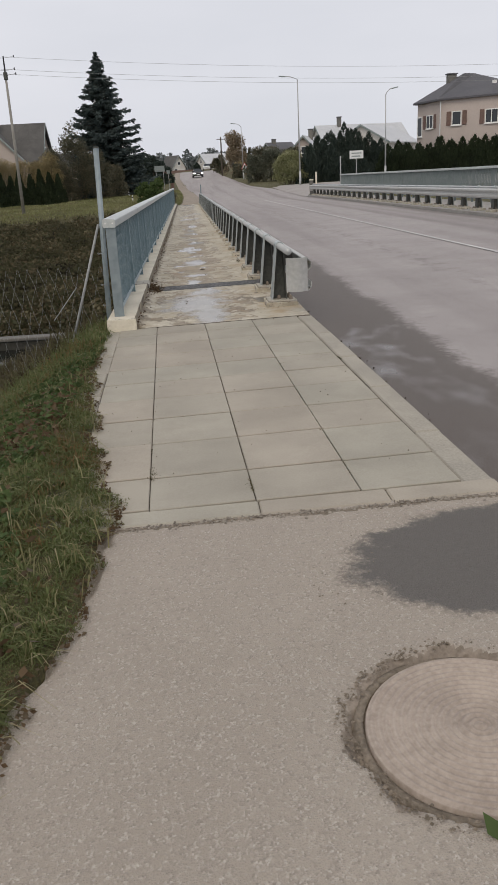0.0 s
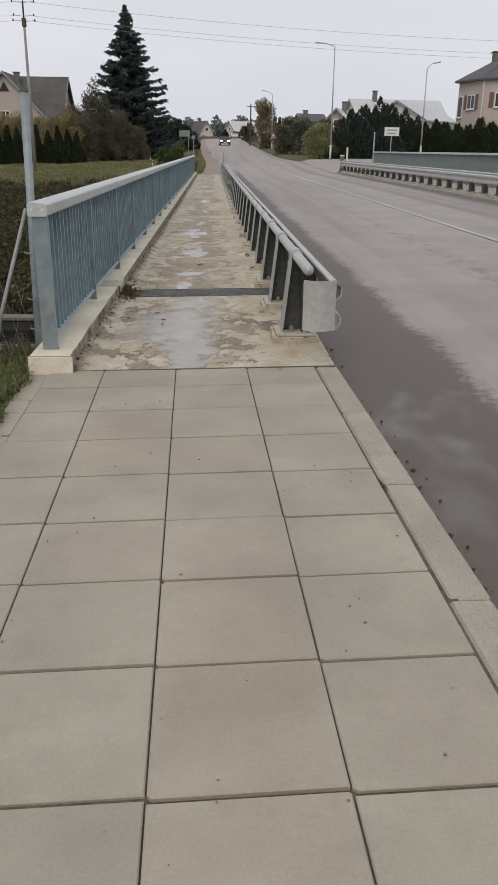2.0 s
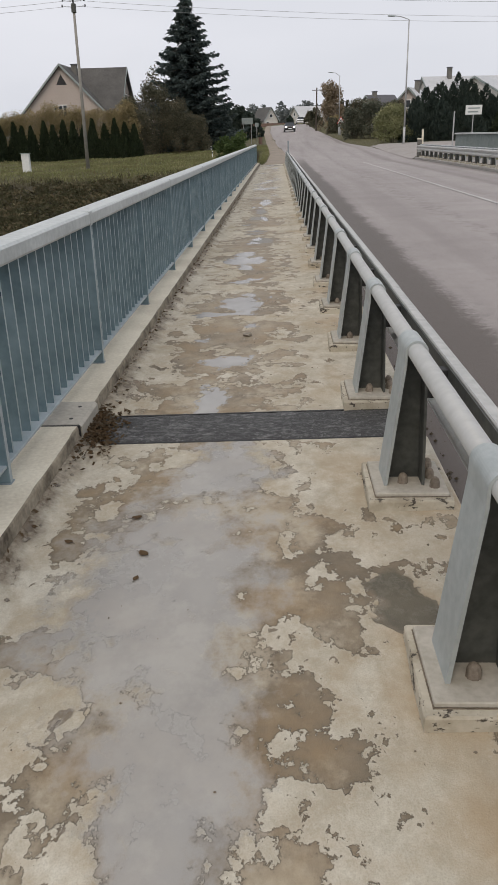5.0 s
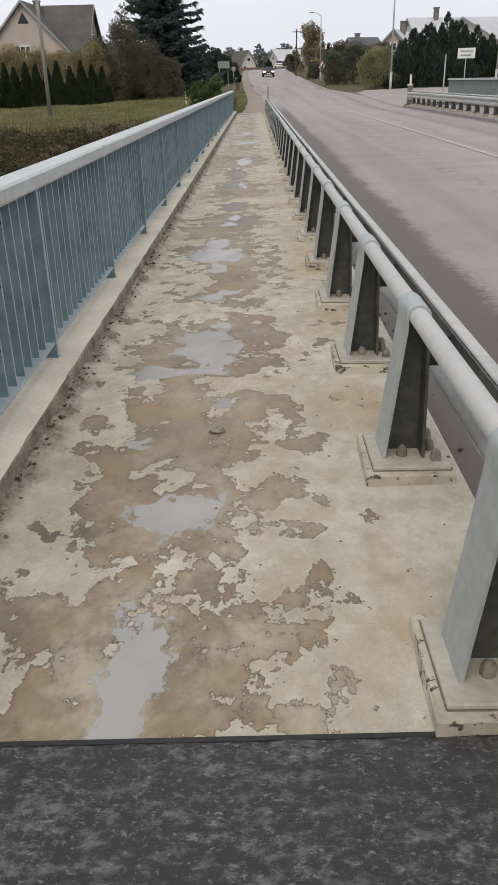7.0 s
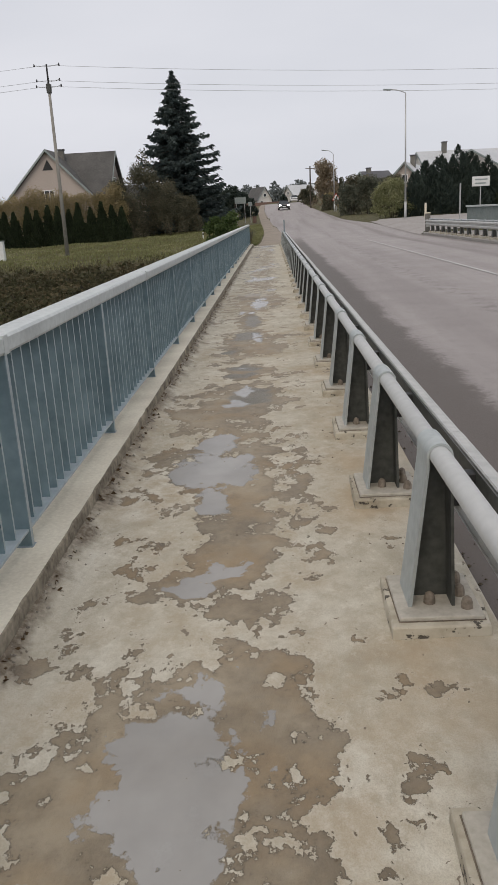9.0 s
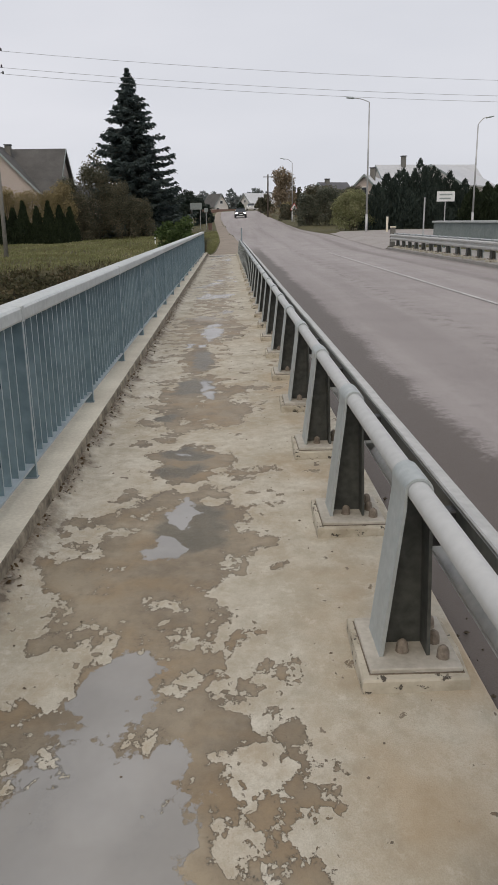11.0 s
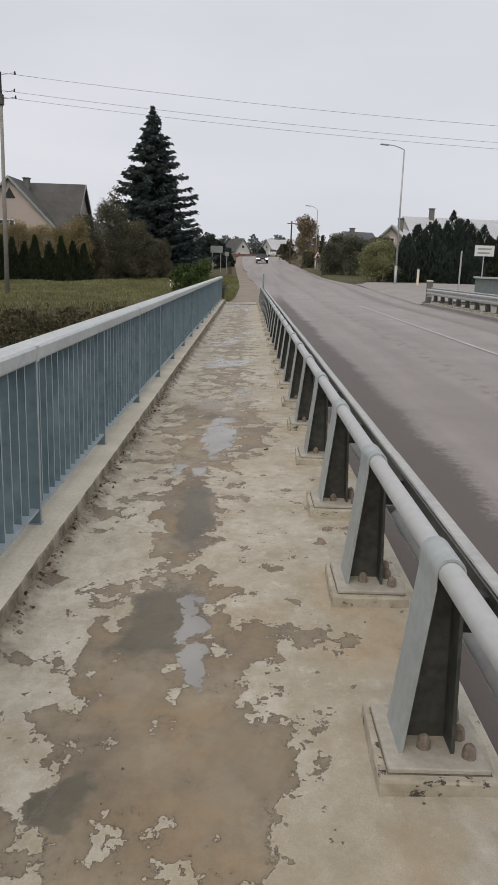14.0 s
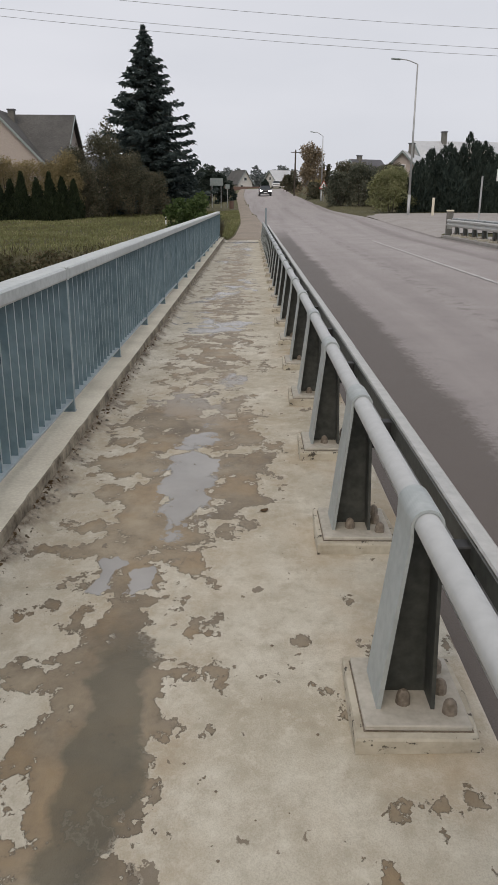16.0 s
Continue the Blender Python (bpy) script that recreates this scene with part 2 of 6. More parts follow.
M_DKGREEN = leafy("dark_conifer", [(0.032, 0.047, 0.042), (0.055, 0.075, 0.062), (0.08, 0.102, 0.082)])
M_WILLOW = leafy("willow_leaves", [(0.17, 0.185, 0.09), (0.27, 0.28, 0.145), (0.37, 0.365, 0.21)])
M_FRESH = leafy("green_shrub", [(0.045, 0.075, 0.025), (0.08, 0.12, 0.042), (0.115, 0.155, 0.06)])
M_GARDEN = leafy("garden_shrubs", [(0.08, 0.092, 0.07), (0.145, 0.155, 0.115), (0.21, 0.21, 0.155)])
# distance haze is put into these pale leaf tones
M_HAZY = leafy("far_woods", [(0.13, 0.15, 0.15), (0.17, 0.19, 0.185), (0.21, 0.225, 0.215)])
M_BLADE = leafy("grass_blades", [(0.20, 0.125, 0.058), (0.10, 0.108, 0.04), (0.12, 0.15, 0.056), (0.165, 0.19, 0.078), (0.28, 0.235, 0.13)], patch=2.6, share_=0.5)
M_MEADOW = leafy("meadow_blades", [(0.175, 0.145, 0.072), (0.175, 0.178, 0.078), (0.195, 0.208, 0.09), (0.25, 0.255, 0.12), (0.37, 0.33, 0.19)], patch=0.4, share_=0.5)
M_STRAW = leafy("straw_blades", [(0.17, 0.15, 0.07), (0.25, 0.24, 0.115), (0.36, 0.31, 0.19)])
M_WEED = leafy("dry_weeds", [(0.043, 0.036, 0.023), (0.08, 0.064, 0.038), (0.098, 0.093, 0.043), (0.165, 0.137, 0.08)], patch=0.5, share_=0.5)
M_SCRUB = leafy("bank_scrub_leaves", [(0.034, 0.03, 0.02), (0.082, 0.076, 0.041), (0.062, 0.066, 0.033), (0.125, 0.098, 0.057), (0.19, 0.17, 0.10)], patch=0.55, share_=0.6)
M_DRYLEAF = leafy("fallen_leaves", [(0.09, 0.055, 0.032), (0.15, 0.10, 0.055), (0.13, 0.11, 0.08)])


# patches on the footway, as centre x, y and half widths: brown silt, standing water, soaked dark silt
SILT = [(0.06, 1.35, 0.56, 1.45), (0.75, 1.32, 0.16, 0.24), (0.0, 4.45, 0.48, 0.30), (-0.05, 5.35, 0.46, 0.55), (0.05, 6.5, 0.5, 0.6), (-0.05, 3.6, 0.42, 0.36),
        (0.06, 8.05, 0.26, 0.75), (-0.08, 9.35, 0.46, 0.72), (0.42, 8.75, 0.12, 0.3), (-0.22, 10.75, 0.36, 0.65), (-0.05, 11.3, 0.42, 0.5), (0.0, 12.4, 0.26, 0.34), (0.54, 12.28, 0.12, 0.18),
        (0.02, 13.8, 0.42, 0.6), (0.08, 14.65, 0.44, 0.5), (-0.04, 16.2, 0.17, 0.95), (-0.12, 17.7, 0.32, 0.6), (0.37, 19.0, 0.17, 0.9), (-0.15, 19.4, 0.42, 1.1)]
POOLS = [(-0.10, 1.45, 0.36, 0.72), (0.04, 0.55, 0.20, 0.6), (0.06, 2.45, 0.24, 0.42), (-0.10, 3.6, 0.12, 0.28), (-0.07, 4.40, 0.22, 0.14), (-0.28, 5.12, 0.08, 0.06), (0.11, 5.5, 0.06, 0.12),
         (0.0, 6.52, 0.22, 0.42), (-0.31, 6.05, 0.13, 0.09), (-0.04, 7.65, 0.13, 0.10), (0.03, 7.85, 0.15, 0.10), (-0.12, 9.3, 0.27, 0.36), (-0.10, 9.87, 0.13, 0.26), (-0.07, 8.75, 0.09, 0.18),
         (0.0, 11.52, 0.07, 0.17), (-0.06, 11.06, 0.09, 0.15), (-0.05, 12.62, 0.07, 0.05), (0.04, 14.88, 0.06, 0.25)]
POOLS_FAR = [(0.12, 14.45, 0.06, 0.16), (0.03, 18.7, 0.15, 0.8), (-0.23, 17.42, 0.05, 0.15), (-0.06, 17.38, 0.05, 0.12)]
SOAKED = [(0.76, 1.32, 0.13, 0.2), (-0.04, 12.62, 0.17, 0.16), (-0.06, 12.25, 0.18, 0.14), (-0.05, 14.85, 0.22, 0.42), (-0.04, 16.25, 0.13, 0.78), (0.02, 11.3, 0.22, 0.35), (-0.25, 13.7, 0.11, 0.14)]


def patches(n, l, vec, spots):
    """How far a place lies from the nearest patch: under 1 inside one."""
    least = None
    for cx, cy, rx, ry in spots:
        k = n.new("ShaderNodeVectorMath")
        k.operation = "MULTIPLY_ADD"
        k.inputs[1].default_value, k.inputs[2].default_value = (1 / rx, 1 / ry, 0), (-cx / rx, -cy / ry, 0)
        l.new(vec, k.inputs[0])
        d = n.new("ShaderNodeVectorMath")
        d.operation = "LENGTH"
        l.new(k.outputs[0], d.inputs[0])
        least = d.outputs["Value"] if least is None else maths(n, l, "MINIMUM", least, d.outputs["Value"])
    return least


def warped(n, l, vec, scale, amount):
    """The place pushed about by a noise, so that outlines turn ragged."""
    t = n.new("ShaderNodeTexNoise")
    t.inputs["Scale"].default_value, t.inputs["Detail"].default_value = scale, 4.0
    l.new(vec, t.inputs["Vector"])
    k = n.new("ShaderNodeVectorMath")
    k.operation = "MULTIPLY_ADD"
    k.inputs[1].default_value = (amount, amount * 1.6, 0)
    l.new(t.outputs["Color"], k.inputs[0])
    c = n.new("ShaderNodeVectorMath")
    c.operation = "ADD"
    c.inputs[1].default_value = (-amount / 2, -amount * 0.8, 0)
    l.new(vec, c.inputs[0])
    l.new(c.outputs[0], k.inputs[2])
    return k.outputs[0]


def span(n, l, src, a, b, fa, fb):
    k = n.new("ShaderNodeMapRange")
    k.inputs[1].default_value, k.inputs[2].default_value, k.inputs[3].default_value, k.inputs[4].default_value = a, b, fa, fb
    l.new(src, k.inputs[0])
    return k.outputs[0]


def deck_material():
    """Concrete footway with flaking beige coating, brown silt and shallow standing water."""
    m, n, l, b = node_mat("peeling_deck_coating", 0.8)
    g = n.new("ShaderNodeNewGeometry")
    sep = n.new("ShaderNodeSeparateXYZ")
    l.new(g.outputs["Position"], sep.inputs[0])
    v = where(n, l, (1, 0.8, 1))
    big = tex_noise(n, l, 1.5, 7, v, 0.62)
    mid = tex_noise(n, l, 4.5, 6, v, 0.6)
    fine = tex_noise(n, l, 38, 4, v, 0.65)
    gran = tex_noise(n, l, 220, 2, v)
    flake = tex_noise(n, l, 7.5, 7, where(n, l, (1, 0.75, 1.9)), 0.7)
    # worn most along the walking line, in patches with ragged outlines
    flat = n.new("ShaderNodeCombineXYZ")
    l.new(sep.outputs["X"], flat.inputs[0])
    l.new(sep.outputs["Y"], flat.inputs[1])
    here = warped(n, l, flat.outputs[0], 3.2, 0.30)
    here = warped(n, l, here, 11.0, 0.12)
    off = maths(n, l, "ABSOLUTE", maths(n, l, "ADD", sep.outputs["X"], 0.05))
    lane = span(n, l, off, 0.2, 0.8, 0.02, -0.085)
    far = span(n, l, sep.outputs["Y"], 19.5, 21.5, 0.0, 1.0)
    spots = patches(n, l, here, SILT)
    near_bias = span(n, l, spots, 0.55, 1.5, 0.062, -0.044)
    bias = maths(n, l, "ADD", maths(n, l, "MULTIPLY", near_bias, maths(n, l, "SUBTRACT", 1.0, far)), maths(n, l, "MULTIPLY", lane, far))
    bias = maths(n, l, "ADD", bias, maths(n, l, "MULTIPLY", lane, 0.5))
    field = maths(n, l, "ADD", maths(n, l, "ADD", maths(n, l, "MULTIPLY", big, 0.34), maths(n, l, "MULTIPLY", mid, 0.52)), maths(n, l, "ADD", maths(n, l, "ADD", maths(n, l, "MULTIPLY", fine, 0.10), maths(n, l, "MULTIPLY", flake, 0.36)), maths(n, l, "SUBTRACT", bias, 0.16)))
    worn = ramp(n, l, field, [(0.507, 0.0), (0.514, 1.0)])
    # shallow water stands in the hollows
    hollow = maths(n, l, "ADD", patches(n, l, here, POOLS + POOLS_FAR), maths(n, l, "MULTIPLY", maths(n, l, "SUBTRACT", maths(n, l, "ADD", mid, flake), 1.0), -2.0))
    first = span(n, l, sep.outputs["Y"], 3.6, 5.2, 0.85, 0.22)
    wet = mixc(n, l, span(n, l, sep.outputs["Y"], 2.7, 3.2, 1.0, 0.0), ramp(n, l, hollow, [(0.93, 1.0), (1.02, 0.0)]), ramp(n, l, maths(n, l, "MULTIPLY", hollow, 0.5), [(0.33, 0.85), (0.62, 0.0)]))
    far_pool = maths(n, l, "ADD", maths(n, l, "MULTIPLY", tex_noise(n, l, 1.3, 4, where(n, l, (1, 0.7, 1.0)), 0.5), 0.7), maths(n, l, "MULTIPLY", field, 0.5))
    wet = maths(n, l, "MAXIMUM", wet, maths(n, l, "MULTIPLY", maths(n, l, "MULTIPLY", ramp(n, l, far_pool, [(0.655, 0.0), (0.69, 1.0)]), worn), far))
    worn = maths(n, l, "MAXIMUM", worn, wet)
    soaked = ramp(n, l, maths(n, l, "ADD", patches(n, l, here, SOAKED), maths(n, l, "MULTIPLY", maths(n, l, "SUBTRACT", big, 0.5), -1.2)), [(0.7, 1.0), (1.0, 0.0)])
    worn = maths(n, l, "MAXIMUM", worn, ramp(n, l, soaked, [(0.25, 0.0), (0.4, 1.0)]))
    damp = ramp(n, l, field, [(0.505, 1.0), (0.53, 0.5), (0.60, 0.0)])
    rim = ramp(n, l, field, [(0.480, 0.0), (0.504, 1.0), (0.512, 0.0)])
    coat = mixc(n, l, ramp(n, l, tex_noise(n, l, 2.3, 6, v), [(0.3, 0.0), (0.7, 1.0)]), (0.435, 0.392, 0.302), (0.645, 0.612, 0.522))
    coat = mixc(n, l, ramp(n, l, tex_noise(n, l, 6, 6, v, 0.7), [(0.48, 0.0), (0.72, 0.7)]), coat, (0.33, 0.275, 0.19))
    coat = mixc(n, l, ramp(n, l, gran, [(0.3, 0.35), (0.6, 0.0)]), coat, (0.30, 0.27, 0.21))
    mott = tex_noise(n, l, 14, 6, v, 0.75)
    coat = mixc(n, l, ramp(n, l, mott, [(0.50, 0.0), (0.66, 0.55)]), coat, (0.36, 0.325, 0.25))
    coat = mixc(n, l, ramp(n, l, mott, [(0.34, 0.5), (0.45, 0.0)]), coat, (0.66, 0.63, 0.54))
    stain = maths(n, l, "MULTIPLY", span(n, l, spots, 0.9, 2.2, 0.7, 0.0), ramp(n, l, tex_noise(n, l, 5.5, 6, where(n, l, (1, 0.8, 2.3)), 0.7), [(0.42, 0.0), (0.62, 1.0)]))
    coat = mixc(n, l, stain, coat, (0.37, 0.295, 0.195))
    rust = maths(n, l, "MULTIPLY", ramp(n, l, sep.outputs["X"], [(0.5, 0.0), (0.75, 1.0)]), ramp(n, l, tex_noise(n, l, 1.7, 4, v), [(0.48, 0.0), (0.64, 0.55)]))
    coat = mixc(n, l, rust, coat, (0.40, 0.285, 0.16))
    silt = mixc(n, l, ramp(n, l, tex_noise(n, l, 2.6, 5, v), [(0.3, 0.0), (0.7, 1.0)]), (0.165, 0.132, 0.089), (0.355, 0.289, 0.197))
    dusty = ramp(n, l, tex_noise(n, l, 3.4, 6, where(n, l, (1, 0.8, 1.7)), 0.68), [(0.46, 0.0), (0.57, 1.0)])
    silt = mixc(n, l, maths(n, l, "MULTIPLY", dusty, first), silt, (0.49, 0.43, 0.325))
    silt = mixc(n, l, ramp(n, l, tex_noise(n, l, 2.1, 4, where(n, l, (0.9, 1.1, 3.1)), 0.6), [(0.47, 0.0), (0.61, 0.62)]), silt, (0.31, 0.218, 0.118))
    silt = mixc(n, l, ramp(n, l, mott, [(0.5, 0.0), (0.7, 0.4)]), silt, (0.33, 0.27, 0.18))
    silt = mixc(n, l, maths(n, l, "MULTIPLY", damp, 0.55), silt, (0.125, 0.099, 0.068))
    # chips down to bare dark concrete
    vor = n.new("ShaderNodeTexVoronoi")
    vor.inputs["Scale"].default_value = 4.2
    warp = mixc(n, l, 0.16, v, tex_noise(n, l, 12, 4, v))
    l.new(warp, vor.inputs["Vector"])
    chip = ramp(n, l, maths(n, l, "ADD", vor.outputs["Distance"], maths(n, l, "MULTIPLY", maths(n, l, "SUBTRACT", big, 0.42), 0.9)), [(0.085, 1.0), (0.10, 0.0)])
    vor2 = n.new("ShaderNodeTexVoronoi")
    vor2.inputs["Scale"].default_value = 17
    l.new(warp, vor2.inputs["Vector"])
    spot = ramp(n, l, maths(n, l, "ADD", vor2.outputs["Distance"], maths(n, l, "MULTIPLY", maths(n, l, "SUBTRACT", mid, 0.40), 1.2)), [(0.09, 1.0), (0.12, 0.0)])
    col = mixc(n, l, worn, coat, silt)
    col = mixc(n, l, maths(n, l, "MULTIPLY", maths(n, l, "MAXIMUM", chip, spot), 0.85), col, (0.17, 0.138, 0.10))
    col = mixc(n, l, maths(n, l, "MULTIPLY", rim, 0.3), col, (0.60, 0.56, 0.47))
    # thin dark line inside worn outlines: the coating step's shadow, painted in
    col = mixc(n, l, maths(n, l, "MULTIPLY", ramp(n, l, field, [(0.507, 0.0), (0.511, 1.0), (0.519, 0.0)]), 0.6), col, (0.11, 0.088, 0.062))
    col = mixc(n, l, maths(n, l, "MULTIPLY", soaked, 0.64), col, (0.105, 0.105, 0.086))
    # silty water; the sky's reflection is mixed into its pale grey
    sky_film = mixc(n, l, ramp(n, l, tex_noise(n, l, 2.5, 4, v), [(0.35, 0.0), (0.65, 1.0)]), (0.29, 0.285, 0.275), (0.39, 0.385, 0.375))
    sky_film = mixc(n, l, maths(n, l, "MULTIPLY", first, 0.6), sky_film, (0.44, 0.445, 0.44))
    col = mixc(n, l, maths(n, l, "MULTIPLY", wet, 0.88), col, sky_film)
    # dirt gathered along the plinth
    gut = n.new("ShaderNodeMapRange")
    gut.inputs[1].default_value, gut.inputs[2].default_value = -0.725, -0.635
    gut.inputs[3].default_value, gut.inputs[4].default_value = 1.0, 0.0
    l.new(maths(n, l, "ADD", sep.outputs["X"], maths(n, l, "MULTIPLY", maths(n, l, "SUBTRACT", mid, 0.5), -0.35)), gut.inputs[0])
    col = mixc(n, l, maths(n, l, "MULTIPLY", gut.outputs[0], ramp(n, l, fine, [(0.35, 0.55), (0.6, 1.0)])), col, (0.135, 0.105, 0.072))
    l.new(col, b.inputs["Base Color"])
    ro = mixc(n, l, wet, mixc(n, l, soaked, mixc(n, l, worn, (0.85, 0.85, 0.85), (0.55, 0.55, 0.55)), (0.3, 0.3, 0.3)), (0.2, 0.2, 0.2))
    l.new(ro, b.inputs["Roughness"])
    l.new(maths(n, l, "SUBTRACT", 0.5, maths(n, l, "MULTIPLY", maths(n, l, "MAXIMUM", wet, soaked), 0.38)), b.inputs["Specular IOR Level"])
    dry = maths(n, l, "SUBTRACT", 1.0, wet)
    hgt = maths(n, l, "ADD", maths(n, l, "MULTIPLY", maths(n, l, "SUBTRACT", 1.0, worn), 0.6), maths(n, l, "MULTIPLY", maths(n, l, "ADD", fine, gran), maths(n, l, "MULTIPLY", dry, 0.22)))
    bump(n, l, b, hgt, 0.8, 0.009)
    return m


def road_material():
    """Pale worn asphalt, dark and damp along the kerb, with tyre tracks along the road."""
    m, n, l, b = node_mat("worn_asphalt", 0.75)
    g = n.new("ShaderNodeNewGeometry")
    sep = n.new("ShaderNodeSeparateXYZ")
    l.new(g.outputs["Position"], sep.inputs[0])
    v, vl = where(n, l), where(n, l, (1, 0.03, 1))
    gran = tex_noise(n, l, 180, 3, v, 0.7)
    blot = tex_noise(n, l, 0.8, 6, v, 0.65)
    streak = tex_noise(n, l, 0.9, 4, vl)
    edge = tex_noise(n, l, 13, 8, v, 0.78)
    col = mixc(n, l, ramp(n, l, blot, [(0.35, 0.0), (0.65, 1.0)]), (0.315, 0.284, 0.272), (0.378, 0.344, 0.331))
    col = mixc(n, l, ramp(n, l, streak, [(0.48, 0.0), (0.66, 0.5)]), col, (0.215, 0.187, 0.178))
    col = mixc(n, l, ramp(n, l, tex_noise(n, l, 5, 7, v, 0.75), [(0.56, 0.0), (0.70, 0.45)]), col, (0.17, 0.157, 0.15))
    col = mixc(n, l, ramp(n, l, gran, [(0.38, 0.45), (0.52, 0.0)]), col, (0.12, 0.113, 0.11))
    # lengthwise marks: crumbling wheel track, seam of the far lane, dirt along the far kerb
    wander = maths(n, l, "ADD", sep.outputs["X"], maths(n, l, "MULTIPLY", maths(n, l, "SUBTRACT", streak, 0.5), 0.9))
    crumbs = ramp(n, l, tex_noise(n, l, 4.5, 7, where(n, l, (1, 0.6, 1)), 0.75), [(0.50, 0.0), (0.60, 1.0)])
    for at, half, force, spots in ((3.78, 0.30, 0.55, crumbs), (7.0, 0.34, 0.5, None), (8.5, 0.45, 0.6, None)):
        band = span(n, l, maths(n, l, "ABSOLUTE", maths(n, l, "SUBTRACT", wander, at), 0.0), half * 0.3, half, force, 0.0)
        band = maths(n, l, "MULTIPLY", band, spots if spots else span(n, l, blot, 0.36, 0.56, 0.25, 1.0))
        col = mixc(n, l, band, col, (0.135, 0.113, 0.105))
    near = maths(n, l, "ADD", sep.outputs["X"], maths(n, l, "ADD", maths(n, l, "MULTIPLY", maths(n, l, "SUBTRACT", edge, 0.5), 0.62), maths(n, l, "MULTIPLY", maths(n, l, "SUBTRACT", blot, 0.5), 0.5)))
    damp = n.new("ShaderNodeMapRange")
    damp.inputs[1].default_value, damp.inputs[2].default_value = 2.06, 2.22
    damp.inputs[3].default_value, damp.inputs[4].default_value = 1.0, 0.0
    l.new(near, damp.inputs[0])
    stop = n.new("ShaderNodeMapRange")
    stop.inputs[1].default_value, stop.inputs[2].default_value = 48, 58
    stop.inputs[3].default_value, stop.inputs[4].default_value = 1.0, 0.0
    l.new(sep.outputs["Y"], stop.inputs[0])
    wetness = maths(n, l, "MULTIPLY", damp.outputs[0], stop.outputs[0])
    col = mixc(n, l, maths(n, l, "MULTIPLY", wetness, 0.85), col, (0.077, 0.06, 0.047))
    pud = maths(n, l, "MULTIPLY", wetness, ramp(n, l, tex_noise(n, l, 1.1, 3, where(n, l, (1.3, 0.7, 1))), [(0.585, 0.0), (0.70, 0.7)]))
    shore = n.new("ShaderNodeMapRange")
    shore.inputs[1].default_value, shore.inputs[2].default_value = 1.5, 4.0
    shore.inputs[3].default_value, shore.inputs[4].default_value = 1.0, 0.0
    l.new(sep.outputs["Y"], shore.inputs[0])
    pud = maths(n, l, "MULTIPLY", pud, shore.outputs[0])
    l.new(col, b.inputs["Base Color"])
    l.new(mixc(n, l, pud, mixc(n, l, wetness, (0.7, 0.7, 0.7), (0.6, 0.6, 0.6)), (0.08, 0.08, 0.08)), b.inputs["Roughness"])
    bump(n, l, b, maths(n, l, "MULTIPLY", gran, maths(n, l, "SUBTRACT", 1.0, pud)), 0.45, 0.006)
    return m


def path_material():
    """Old pale asphalt with exposed stone chips."""
    m, n, l, b = node_mat("pale_path_asphalt", 0.88)
    v = where(n, l)
    vor = n.new("ShaderNodeTexVoronoi")
    vor.inputs["Scale"].default_value = 170
    l.new(v, vor.inputs["Vector"])
    chipc = ramp(n, l, vor.outputs["Color"], [(0.1, (0.24, 0.207, 0.175)), (0.55, (0.335, 0.295, 0.25)), (0.9, (0.50, 0.455, 0.40))])
    base = mixc(n, l, tex_noise(n, l, 1.4, 5, v), (0.275, 0.237, 0.195), (0.405, 0.358, 0.302))
    col = mixc(n, l, ramp(n, l, tex_noise(n, l, 48, 4, v), [(0.42, 0.0), (0.6, 0.8)]), base, chipc)
    # old patch of darker asphalt spreading in from the road
    g = n.new("ShaderNodeNewGeometry")
    sep = n.new("ShaderNodeSeparateXYZ")
    l.new(g.outputs["Position"], sep.inputs[0])
    ex_ = maths(n, l, "POWER", maths(n, l, "ABSOLUTE", maths(n, l, "DIVIDE", maths(n, l, "SUBTRACT", sep.outputs["X"], 1.28), 0.88)), 2.0)
    ey_ = maths(n, l, "POWER", maths(n, l, "ABSOLUTE", maths(n, l, "DIVIDE", maths(n, l, "SUBTRACT", sep.outputs["Y"], -5.50), 0.46)), 2.0)
    shape = maths(n, l, "ADD", maths(n, l, "ADD", ex_, ey_), maths(n, l, "MULTIPLY", maths(n, l, "SUBTRACT", tex_noise(n, l, 6, 7, v, 0.75), 0.5), 1.1))
    dark = ramp(n, l, maths(n, l, "MULTIPLY", shape, 0.5), [(0.44, 1.0), (0.51, 0.0)])
    edge_band = ramp(n, l, maths(n, l, "MULTIPLY", shape, 0.5), [(0.44, 0.0), (0.49, 0.6), (0.58, 0.0)])
    side = ramp(n, l, maths(n, l, "SUBTRACT", sep.outputs["X"], 0.9), [(0.42, 0.0), (0.50, 1.0)])
    dark = maths(n, l, "MAXIMUM", dark, side)
    tar = mixc(n, l, tex_noise(n, l, 150, 3, v), (0.06, 0.055, 0.051), (0.145, 0.136, 0.127))
    col = mixc(n, l, maths(n, l, "MULTIPLY", edge_band, ramp(n, l, tex_noise(n, l, 45, 3, v), [(0.45, 0.0), (0.55, 1.0)])), col, (0.13, 0.112, 0.09))
    col = mixc(n, l, maths(n, l, "MULTIPLY", dark, 0.93), col, tar)
    l.new(col, b.inputs["Base Color"])
    bump(n, l, b, maths(n, l, "ADD", vor.outputs["Distance"], tex_noise(n, l, 90, 3, v)), 0.55, 0.006)
    return m


